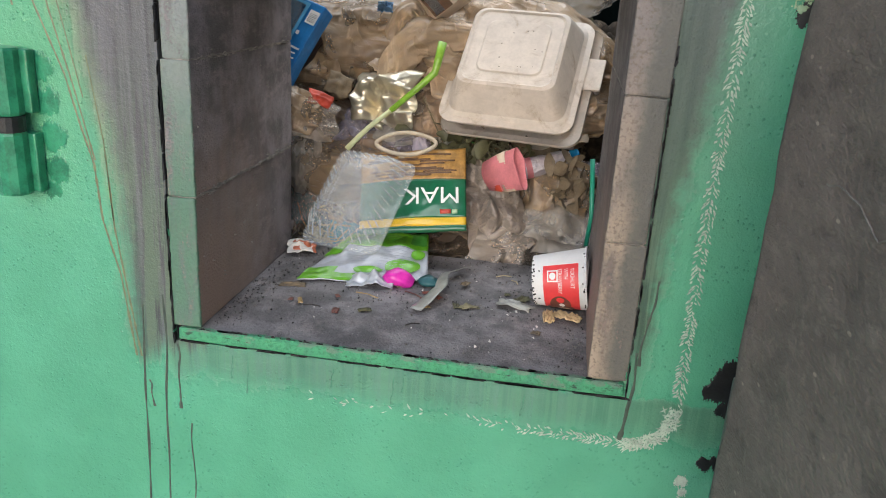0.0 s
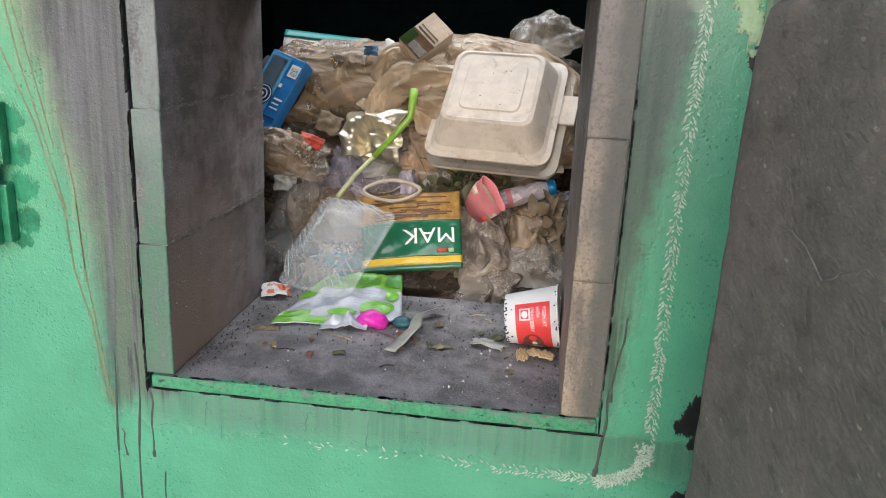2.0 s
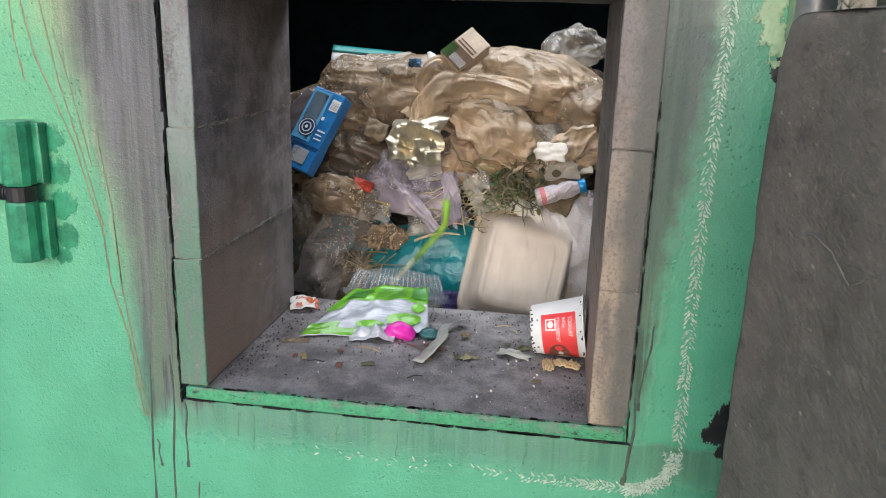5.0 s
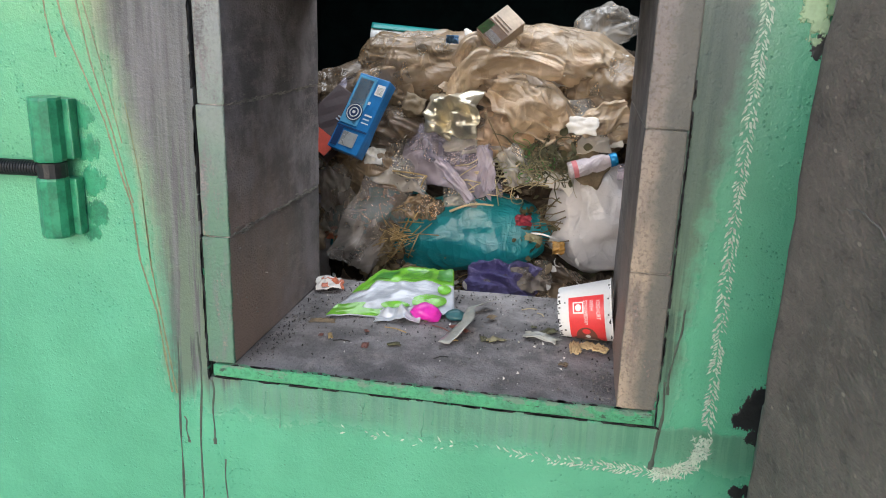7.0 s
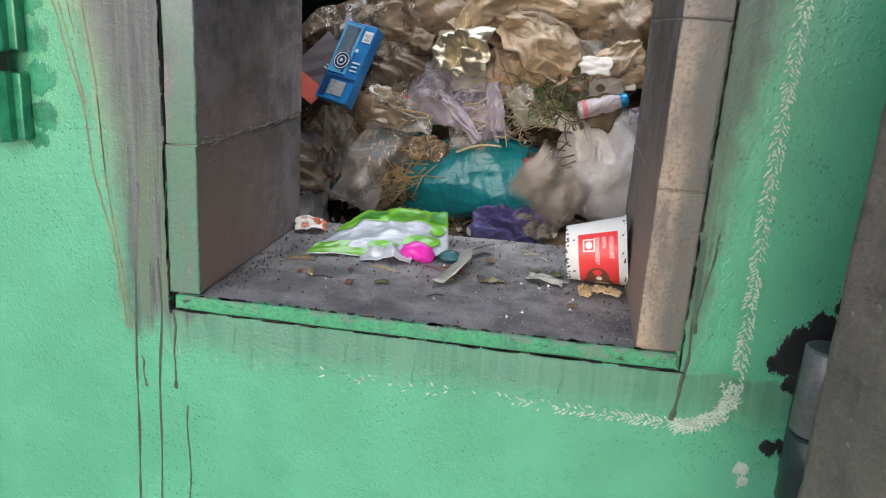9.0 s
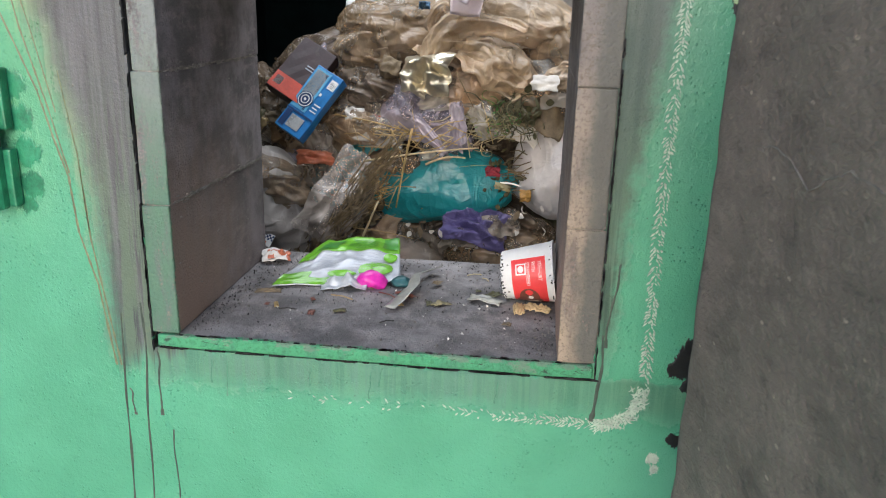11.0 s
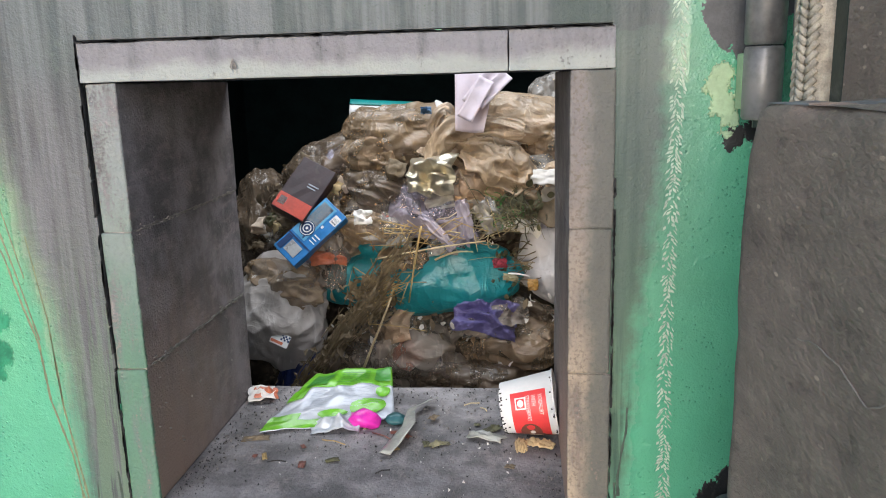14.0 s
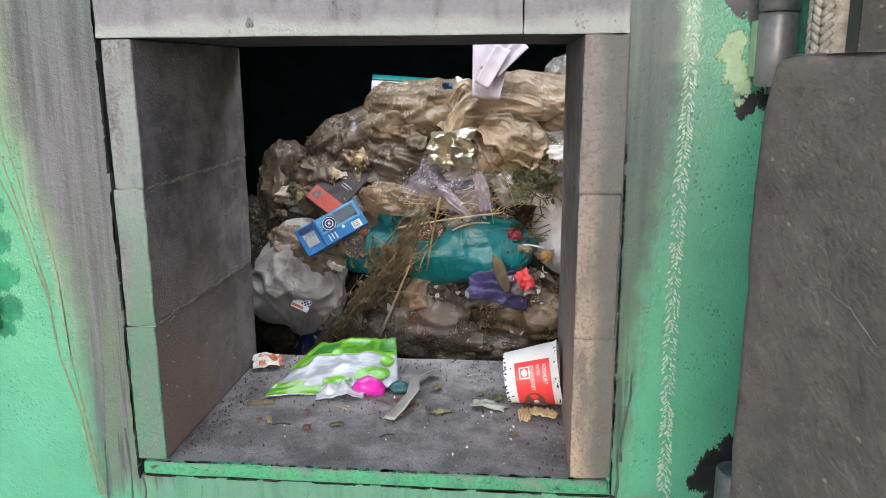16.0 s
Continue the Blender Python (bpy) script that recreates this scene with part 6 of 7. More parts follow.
drifting(straw, pose(*(0.061, 1.410, 0.961)), [(0, 0, 0, 0), (0.6, 0, 0.02, 0.0, 0, 4, 0), (1.0, 0, 0.05, -0.12, 20, 10, 0), (1.4, 0, 0.07, -0.5, 60, 10, 0), (16, -0.16, -0.6, -0.5, 60, 10, 0)])


# ---- withered greens, straw, twigs ----
def leaf_litter(name, label, place, spread, count, seed, mat, size=0.03, extra=(), category="wilted leaves"):
    r_ = random.Random(seed)
    b = bmesh.new()
    for _ in range(count):
        p = Vector((r_.gauss(0, spread[0]), r_.gauss(0, spread[1]), r_.gauss(0, spread[2])))
        e = Euler((r_.uniform(0, 6.3), r_.uniform(0, 6.3), r_.uniform(0, 6.3)))
        ln, wd, cu = r_.uniform(0.6, 1.6) * size, r_.uniform(0.2, 0.5) * size, r_.uniform(-1.6, 1.6)
        prev = None
        for k in range(6):
            f = k / 5
            q = Vector((ln * (f - 0.5), 0, 0.35 * ln * math.sin(cu * f * 2)))
            hw = wd * (math.sin(math.pi * (0.08 + 0.88 * f)) + 0.05)
            pair = []
            for s_ in (-1, 0, 1):
                w_ = q + Vector((0, s_ * hw, 0.35 * hw * abs(s_) + 0.002 * r_.uniform(-1, 1)))
                w_.rotate(e)
                pair.append(b.verts.new(p + w_))
            if prev:
                for j in range(2):
                    b.faces.new((prev[j], prev[j + 1], pair[j + 1], pair[j]))
            prev = pair
    ob = thing(name, b, mat, label, category, True, kind="stuff")
    return drifting(ob, pose(*place), extra)


def tangle(label, place, spread, count, seed, mat, ln, extra=()):
    """Limp stems curled over one another."""
    r_ = random.Random(seed)
    b = bmesh.new()
    for _ in range(count):
        q = Vector((r_.gauss(0, spread[0]), r_.gauss(0, spread[1]), r_.gauss(0, spread[2])))
        a_, bend = r_.uniform(0, 6.3), r_.gauss(0, 0.5)
        line = [q]
        for k in range(12):
            bend += r_.gauss(0, 0.16)
            a_ += bend * 0.55
            line.append(line[-1] + Vector((math.cos(a_), r_.gauss(0, 0.25), math.sin(a_) * 0.75)) * ln / 12)
        join(b, tube(line, r_.uniform(0.0010, 0.0024), 5, lambda f: 1.0 - 0.5 * f))
    return drifting(thing("wilted_greens", b, mat, label, "wilted stems", True, kind="stuff"), pose(*place), extra)


tangle("dark green limp vegetable stems tangled on the heap", (-0.150, 1.535, 1.086), (0.032, 0.014, 0.022), 60, 1, WILTED, 0.07)
tangle("pale green limp stems tangled on the heap", (-0.195, 1.520, 1.058), (0.048, 0.014, 0.014), 46, 2, WILTED_PALE, 0.08)
tangle("fresh green limp stems among wilted ones", (-0.175, 1.530, 1.086), (0.022, 0.010, 0.018), 14, 3, DEEP_LEAF, 0.07)
leaf_litter("wilted_greens", "dark wilted green leaves matted on the heap", (-0.115, 1.550, 1.090), (0.042, 0.014, 0.03), 70, 1, WILTED, 0.022)
leaf_litter("wilted_greens", "dark wilted leaves low beside the white bag", (-0.166, 1.570, 0.889), (0.018, 0.012, 0.035), 80, 3, WILTED, 0.02)
leaf_litter("dry_grass", "dry brown grass clump in the heap", (-0.560, 1.515, 0.842), (0.035, 0.010, 0.035), 120, 4, DRY_PLANT, 0.028)
leaf_litter("dry_leaves", "brown withered leaves on the heap's face", (0.025, 1.490, 1.070), (0.022, 0.01, 0.03), 40, 5, DRY_LEAF, 0.03, falls(4.5, 0, 0.02, 0.6, grp))
leaf_litter("wilted_greens", "grey green withered leaves on the heap", (-0.215, 1.500, 1.102), (0.03, 0.01, 0.015), 36, 6, WILTED, 0.03, falls(4.5, 0, 0.03, 0.6, grp))
leaf_litter("dry_leaves", "bits of leaf and scrap over the heap's face", (-0.404, 1.600, 1.078), (0.11, 0.02, 0.08), 90, 7, DRY_LEAF, 0.022)
leaf_litter("paper_bits", "torn pale paper bits over the heap's face", (-0.418, 1.600, 1.032), (0.12, 0.02, 0.08), 40, 8, WHITE_PAPER, 0.016, category="paper bits")
leaf_litter("paper_bits", "torn pale paper bits low on the heap", (-0.344, 1.570, 0.751), (0.20, 0.02, 0.07), 60, 9, WHITE_PAPER, 0.018, category="paper bits")
leaf_litter("dry_leaves", "bits of leaf and scrap low on the heap", (-0.413, 1.581, 0.747), (0.24, 0.02, 0.08), 130, 10, DRY_LEAF, 0.024)
leaf_litter("wilted_greens", "withered scraps along the heap's upper left", (-0.740, 1.660, 1.121), (0.07, 0.02, 0.045), 110, 11, DRY_LEAF, 0.03)
leaf_litter("paper_bits", "pale crumpled scraps on the heap's left side", (-0.720, 1.650, 1.114), (0.07, 0.02, 0.04), 50, 12, WHITE_PAPER, 0.025, category="paper bits")


def stick(label, a, b, r_, mat, bend=0.01, extra=(), group="straws and sticks"):
    a, b = Vector(a), Vector(b)
    pts = [a.lerp(b, k / 6) - a + Vector((0, 0, bend * math.sin(math.pi * k / 6))) for k in range(7)]
    ob = thing("stick", tube(pts, r_, 7, lambda f: 1.0 - 0.35 * f), mat, label, "stick", True, group)
    return drifting(ob, Matrix.Translation(a), extra)


stick("pale straw stalk lying across the teal bag", (-0.364, 1.500, 0.954), (-0.255, 1.500, 0.977), 0.0035, TWIG_PALE)
stick("thin dark stem on the heap", (-0.289, 1.520, 1.201), (-0.238, 1.500, 1.112), 0.0016, DRY_PLANT, 0.0)
stick("thin straw in the heap", (-0.520, 1.530, 1.041), (-0.328, 1.530, 1.004), 0.002, TWIG)
stick("thin straw in the heap", (-0.431, 1.530, 1.033), (-0.452, 1.530, 0.980), 0.002, TWIG)
stick("white plastic stick beside the white bag", (-0.159, 1.500, 0.913), (-0.098, 1.500, 0.904), 0.003, WHITE_PRINT, 0.004)
late = [(0, 0.0, 0.10, -0.30), (9.4, 0.0, 0.10, -0.30), (10.2, 0, 0.03, 0.05), (10.8, 0, 0, 0), (16, 0, 0, 0)]
stick("golden straw leaning on the teal bag", (-0.396, 1.470, 1.056), (-0.438, 1.470, 0.838), 0.0035, TWIG, 0.008, late)
stick("pale straw stalk lying across the teal bag", (-0.530, 1.480, 0.961), (-0.219, 1.490, 1.010), 0.003, TWIG_PALE, 0.004, late)
stick("thin golden straw on the heap", (-0.620, 1.530, 1.077), (-0.411, 1.530, 1.037), 0.0025, TWIG, 0.004, late)
stick("thin golden straw on the heap", (-0.461, 1.510, 1.048), (-0.424, 1.500, 0.958), 0.0022, TWIG, 0.004, late)
stick("long pale stick standing in the refuse", (-0.581, 1.470, 0.632), (-0.487, 1.470, 0.854), 0.0042, TWIG_PALE, 0.0, late)
stick("thin bent straw among the bags", (-0.563, 1.470, 0.895), (-0.557, 1.470, 0.774), 0.0016, TWIG, 0.004, late)
stick("thin bent straw among the bags", (-0.557, 1.470, 0.774), (-0.389, 1.470, 0.753), 0.0016, TWIG, 0.004, late)

# dry branch with twigs and leaves
br_rows = [(0, -0.02, 0.14, -0.30), (9.4, -0.02, 0.14, -0.30), (10.4, 0, 0, 0), (16, 0, 0, 0)]
bx0, bx1 = Vector((-0.470, 1.430, 0.965)), Vector((-0.830, 1.430, 0.500))
branch = holder("dry_branch", "dry brown branch with twigs and curled leaves", "branch")
part("stem", tube([Vector((0, 0, 0)), (bx1 - bx0) * 0.5 + Vector((0.006, 0, 0)), bx1 - bx0], 0.006, 8, lambda f: 0.4 + 0.8 * f), DRY_PLANT, branch, "", True)
r = random.Random(6)
b = bmesh.new()
for _ in range(190):
    f = r.uniform(0.0, 0.95)
    p = (bx1 - bx0) * f + Vector((r.gauss(0, 0.016), r.gauss(0, 0.008), r.gauss(0, 0.012)))
    d = (bx0 - bx1).normalized() * r.uniform(0.04, 0.13) + Vector((r.gauss(0, 0.014), r.gauss(-0.005, 0.010), r.gauss(0, 0.014)))
    join(b, tube([p, p + d * 0.5 + Vector((r.gauss(0, 0.005), 0, 0)), p + d], 0.0014, 5))
part("twig_spray", b, DRY_PLANT, branch)["kind"] = "stuff"
b = bmesh.new()
for _ in range(200):
    f = r.uniform(0.0, 0.9)
    p = (bx1 - bx0) * f + Vector((r.gauss(0.0, 0.018), r.gauss(-0.008, 0.010), r.gauss(0.0, 0.018)))
    e = Euler((r.uniform(0, 6), r.uniform(0, 6), r.uniform(0, 6)))
    s_ = r.uniform(0.006, 0.016)
    q = [Vector(c) * s_ for c in ((-1, 0, 0.3), (0, -0.5, 0), (1, 0, 0.3), (0, 0.5, 0))]
    for c in q:
        c.rotate(e)
    b.faces.new([b.verts.new(p + c) for c in q])
part("leaf_spray", b, DRY_LEAF, branch)["kind"] = "stuff"
drifting(branch, Matrix.Translation(bx0), br_rows)

# scraps that tumble down the face
sc_off = [(14.2, 0.000, 0.000, 0.000), (14.3, -0.017, 0.000, -0.041), (14.4, -0.064, 0.000, -0.116), (14.5, -0.121, 0.001, -0.193), (14.7, -0.121, 0.000, -0.213), (15, -0.136, 0.000, -0.227), (16, -0.149, 0.000, -0.242)]
sc = sheet("paper_scrap", WHITE_PAPER, "small pinkish white scrap that rolls down the heap", "paper", (-0.567, 1.480, 1.079), 0.05, 0.045, 51, (60, 0, 10), 0.015, 0.5, [(0, 0, 0.05, 0.0), (13.9, 0, 0.05, 0.0), (14.2, 0, 0, 0)] + [(t, dx, dy, dz, 80 * min(1.0, (t - 14.2) * 3), 40, 0) for t, dx, dy, dz in sc_off[1:]], n=18)
rd_off = [(15.3, 0.000, 0.000, 0.000), (15.5, -0.064, 0.000, -0.050), (15.7, -0.066, 0.000, -0.141), (15.9, -0.086, 0.000, -0.265), (16, -0.104, 0.000, -0.282)]
sheet("wrapper", CUP_RED, "small bright red wrapper that slides down the heap", "wrapper", (-0.046, 1.470, 1.101), 0.045, 0.06, 52, (70, 0, 10), 0.012, 0.5, [(0, 0.30, 0.34, -0.10), (14.8, 0.30, 0.34, -0.10), (15.1, 0.14, 0.03, 0.02)] + [(t, dx, dy, dz, 0, -40 * (t - 15.3), 0) for t, dx, dy, dz in rd_off], n=18)
tn_off = [(15.5, 0.000, 0.000, 0.000), (15.7, -0.042, 0.001, -0.095), (15.9, -0.122, 0.001, -0.188), (16, -0.155, 0.001, -0.212)]
bag("dry_leaf", DRY_LEAF, "brown curled leaf that slides down the heap", "leaf", (-0.064, 1.459, 1.049), (0.035, 0.012, 0.11), 53, (0, -20, 0), 0.8, [(0, 0.30, 0.34, -0.10), (14.9, 0.30, 0.34, -0.10), (15.3, 0.12, 0.03, 0.02)] + tn_off, sub=4)
sheet("wrapper", ORANGE, "red wrapper under the blue carton", "wrapper", (-0.677, 1.521, 0.960), 0.10, 0.04, 54, (60, 0, 10), 0.012, 0.5, [(0, 0, 0.05, -0.1), (9.4, 0, 0.05, -0.1), (10.5, 0, 0, 0), (16, 0, 0, 0)], n=18)
sheet("wrapper", CRIMSON, "crumpled red scrap beside the teal bag", "wrapper", (-0.181, 1.530, 0.938), 0.04, 0.028, 55, (70, 0, 10), 0.01, 0.4, n=18)
sheet("wrapper", GOLD, "small yellow scrap low on the heap", "wrapper", (-0.090, 1.530, 0.869), 0.03, 0.025, 56, (70, 0, 10), 0.01, 0.4, n=12)
sheet("paper_scrap", WHITE_PAPER, "torn white paper scrap on the heap", "paper", (-0.040, 1.600, 1.178), 0.09, 0.06, 57, (70, 0, -20), 0.012, 0.3, n=18)
# pale film that drops past the mouth
fl_off = [(8.9, 0.000, 0.000, 0.000), (9, -0.138, 0.000, -0.151), (9.1, -0.221, 0.000, -0.358)]
sheet("film_sheet", GREY_FILM, "pale film scrap that drops past the white bag", "plastic film", (0.013, 1.460, 1.047), 0.17, 0.13, 58, (75, 40, 0), 0.03, 0.5, [(0, 0.30, 0.34, -0.05), (8.4, 0.30, 0.34, -0.05)] + fl_off + [(9.25, fl_off[-1][1] - 0.03, 0.02, -0.62), (16, fl_off[-1][1] - 0.15, -0.28, -0.62)], n=30)
# chequered label inside the whitish bag
lab = holder("printed_label", "small chequered blue and orange printed label", "label")
lb = part("label_card", block(-0.028, 0.028, -0.018, 0.018, -0.0008, 0.0008), WHITE_PRINT, lab)
for i in range(5):
    for j in range(3):
        if (i + j) % 2 == 0:
            part("check", block(0.0 + i * 0.0055, 0.0055 + i * 0.0055, -0.001 + j * 0.0055, 0.0045 + j * 0.0055, 0.0008, 0.0014), NAVY, lb)
part("orange_bar", block(-0.026, 0.012, -0.014, -0.006, 0.0008, 0.0014), ORANGE, lb)
drifting(lab, pose(*(-0.816, 1.461, 0.730), 62, 20, -10))


# many small film and paper scraps pressed into the heap's face
rs = random.Random(41)
KINDS = ((BEIGE_FILM, "crumpled beige film scrap in the heap"), (BROWN_FILM, "crumpled brown film scrap in the heap"), (CLEAR_FILM, "crumpled clear film scrap in the heap"), (GREY_FILM, "crumpled grey film scrap in the heap"), (WHITE_PAPER, "torn off-white paper scrap in the heap"), (SMOKE_FILM, "crumpled smoky film scrap in the heap"), (BROWN_FILM, "crumpled brown film scrap in the heap"), (ORANGE_FILM, "orange stained film scrap in the heap"), (LAV_FILM, "pale lilac film scrap in the heap"), (DRY_LEAF, "brown matted scrap in the heap"))
FACE_LINE = ((0.62, 1.60), (0.80, 1.575), (0.95, 1.565), (1.08, 1.575), (1.20, 1.60), (1.30, 1.66), (1.37, 1.75))
for k in range(120):
    z = rs.uniform(0.64, 1.34)
    x = rs.uniform(-0.92, 0.06)
    top_z = 1.36 if x > -0.5 else 1.36 - (-0.5 - x) * 0.75
    if z > top_z:
        z = 0.64 + (z - 0.64) * (top_z - 0.64) / 0.72
    y = float(np.interp(z, [q[0] for q in FACE_LINE], [q[1] for q in FACE_LINE])) + rs.uniform(-0.015, 0.02) + max(0.0, -0.55 - x) * 0.15
    # keep the smooth white bag and the teal bag clear
    if (x > -0.14 and 0.78 < z < 1.06) or (-0.72 < x < -0.15 and 0.78 < z < 0.99):
        y += 0.16
    mt, lb_ = KINDS[rs.randrange(len(KINDS))]
    w2 = rs.choice((0.04, 0.06, 0.08, 0.11, 0.14))
    sheet("film_scrap", mt, lb_, "scrap", (x, y, z), w2, w2 * rs.uniform(0.5, 1.1), 200 + k, (rs.uniform(40, 95), rs.uniform(-40, 40), rs.uniform(-35, 35)), 0.2 * w2, rs.uniform(0.1, 0.6), n=20, group="scraps in the heap")


def film_tail(label, mat, points, width, seed, gather=0.5, extra=(), name="film_sheet", category="plastic film"):
    """A strip of film along points, pleated lengthwise; gather: how narrow its ends are drawn."""
    pts = [Vector(q) for q in points]
    o = pts[0].copy()
    n = 44
    lines = folds(seed, 26, True)

    def at(f):
        g = f * (len(pts) - 1)
        i = min(int(g), len(pts) - 2)
        a, b_, c, d = pts[max(i - 1, 0)], pts[i], pts[i + 1], pts[min(i + 2, len(pts) - 1)]
        t = g - i
        return 0.5 * ((2 * b_) + (c - a) * t + (2 * a - 5 * b_ + 4 * c - d) * t * t + (3 * b_ - a - 3 * c + d) * t ** 3) - o

    def f(u, v):
        way = (at(min(1.0, u + 0.02)) - at(max(0.0, u - 0.02))).normalized()
        across = way.cross(Vector((0.1, -1, 0.25))).normalized()
        up_ = across.cross(way)
        w = width * (1 - gather + gather * math.sin(math.pi * (0.12 + 0.76 * u))) * (1 + 0.25 * noise.noise((u * 5, v * 2, seed)))
        c = v - 0.5
        q = Vector((u * 2.2 + 0.5 * noise.noise((u * 2, v * 2, seed)), c * 2.4 + 0.6 * noise.noise((u * 3, v * 1.5, seed + 4)), seed))
        lift = w * (0.45 * (0.2 - abs(noise.noise(q))) + 0.30 * creased(Vector((2 * u - 1, 2 * c, 0)), lines, 0.25) + 0.10 * (0.2 - abs(noise.noise(q * 2.7)))) - 0.6 * c * c * w
        return at(u) + across * c * w * (1 + 0.3 * noise.noise((u * 7, seed, 2))) + way * 0.12 * w * noise.noise((v * 6, seed, 5)) + up_ * lift
    ob = thing(name, thicken(grid(n, 28, f), 0.0006), mat, label, category, True)
    return drifting(ob, Matrix.Translation(o), extra)


film_tail("pale beige twisted film tail across the heap's top", BEIGE_FILM, ((-0.372, 1.54, 1.215), (-0.345, 1.54, 1.275), (-0.300, 1.55, 1.315), (-0.217, 1.56, 1.325), (-0.110, 1.57, 1.305)), 0.075, 301, 0.6)
film_tail("loop of pale film standing at the heap's top", BEIGE_FILM, ((-0.365, 1.57, 1.300), (-0.352, 1.56, 1.350), (-0.325, 1.56, 1.368), (-0.303, 1.57, 1.335), (-0.306, 1.58, 1.285)), 0.040, 302, 0.3)
film_tail("tan torn film by the jamb", BEIGE_FILM, ((-0.060, 1.56, 1.170), (-0.01, 1.555, 1.195), (0.05, 1.56, 1.225)), 0.07, 303, 0.6)
film_tail("whitish film strip hanging below lavender film", LAV_FILM, ((-0.287, 1.50, 1.125), (-0.276, 1.495, 1.07), (-0.269, 1.49, 1.015)), 0.040, 304, 0.2)
film_tail("greyish film strip slanting below lavender film", LAV_FILM, ((-0.400, 1.50, 1.085), (-0.360, 1.495, 1.045), (-0.310, 1.49, 0.985)), 0.030, 305, 0.3)
film_tail("small beige torn film beside the teal bag", BROWN_FILM, ((-0.485, 1.515, 0.945), (-0.440, 1.51, 0.958), (-0.395, 1.515, 0.945)), 0.065, 307, 0.6)
film_tail("beige stained film fold in the heap's middle", BEIGE_FILM, ((-0.275, 1.55, 1.275), (-0.215, 1.535, 1.235), (-0.150, 1.54, 1.190), (-0.105, 1.55, 1.165)), 0.11, 308, 0.5)
film_tail("greyish folded film by the jamb", GREY_FILM, ((-0.690, 1.54, 1.040), (-0.670, 1.53, 0.985), (-0.665, 1.53, 0.915), (-0.680, 1.53, 0.860)), 0.09, 309, 0.4)
film_tail("wrinkled clear film among the greens", CLEAR_FILM, ((-0.235, 1.52, 1.115), (-0.205, 1.515, 1.075), (-0.190, 1.515, 1.030)), 0.07, 310, 0.4)
film_tail("brown film hanging in folds on the heap", BROWN_FILM, ((-0.640, 1.60, 1.235), (-0.560, 1.59, 1.225), (-0.480, 1.58, 1.245)), 0.11, 311, 0.5)
sheet("card_scrap", DRY_LEAF, "torn brown card scrap on the heap", "card", (-0.468, 1.530, 1.211), 0.05, 0.045, 312, (66, 20, 10), 0.010, 0.2, n=12, thick=0.0015)
sheet("paper_scrap", WHITE_PAPER, "torn off-white paper beside tan film", "paper", (-0.055, 1.545, 1.180), 0.075, 0.045, 313, (70, 0, -14), 0.008, 0.2, n=14)
sheet("leaf", WILTED_PALE, "small pale green leaf beside the teal bag", "leaf", (-0.150, 1.490, 0.905), 0.045, 0.02, 314, (66, 15, 10), 0.006, 0.3, n=14)
sheet("wrapper", GOLD, "small yellow wrapper low on the heap", "wrapper", (-0.088, 1.500, 0.886), 0.03, 0.022, 315, (70, 0, 10), 0.006, 0.3, n=12)
# food scraps and torn bits along the heap's left shoulder
rs = random.Random(77)
SHOULDER = ((PEEL, "pale rotting peel on the heap's shoulder", "peel"), (WHITE_PAPER, "crumpled off-white paper on the heap's shoulder", "paper"), (DRY_LEAF, "brown withered scrap on the heap's shoulder", "scrap"), (CREAM, "cream torn card on the heap's shoulder", "card"), (BROWN_FILM, "brown film scrap on the heap's shoulder", "scrap"), (WILTED, "dark wilted leaf on the heap's shoulder", "leaf"))
for k in range(34):
    f = rs.random()
    x = -0.93 + 0.33 * f + rs.gauss(0, 0.02)
    z = 1.02 + 0.15 * f + rs.gauss(0, 0.035)
    mt, lb_, ct = SHOULDER[k % len(SHOULDER)]
    w2 = rs.uniform(0.03, 0.065)
    sheet("food_scrap" if ct in ("peel", "scrap") else "torn_scrap", mt, lb_, ct, (x, 1.575 + 0.12 * (z - 1.0) + rs.uniform(-0.02, 0.03), z), w2, w2 * rs.uniform(0.5, 1.0), 400 + k, (rs.uniform(30, 95), rs.uniform(-50, 50), rs.uniform(-60, 60)), 0.3 * w2, rs.uniform(0.3, 1.0), n=14, group="scraps in the heap")


def straw_bundle(name, label, place, spread, count, seed, mat, ln, extra=()):
    r_ = random.Random(seed)
    b = bmesh.new()
    for _ in range(count):
        q = Vector((r_.gauss(0, spread[0]), r_.gauss(0, spread[1]), r_.gauss(0, spread[2])))
        a_ = r_.gauss(0.2, 0.7)
        d = Vector((math.cos(a_), r_.gauss(0, 0.25), math.sin(a_))) * ln * r_.uniform(0.4, 1.3)
        join(b, tube([q - d / 2, q + Vector((0, 0, r_.gauss(0, 0.006))), q + d / 2], r_.uniform(0.0007, 0.0018), 5))
    return drifting(thing(name, b, mat, label, "straw", True, kind="stuff"), pose(*place), extra)


straw_bundle("loose_straw", "loose dry straw in the heap", (-0.520, 1.515, 0.865), (0.035, 0.012, 0.035), 70, 1, TWIG, 0.08)
straw_bundle("loose_straw", "loose pale straw over the teal bag", (-0.258, 1.530, 1.038), (0.06, 0.01, 0.018), 44, 2, TWIG_PALE, 0.06)
straw_bundle("loose_straw", "loose golden straw over the teal bag", (-0.391, 1.500, 1.034), (0.08, 0.01, 0.02), 30, 3, TWIG, 0.09, late)
straw_bundle("loose_straw", "loose dark stems beside the white bag", (-0.131, 1.550, 0.920), (0.02, 0.01, 0.04), 26, 4, DRY_PLANT, 0.05)

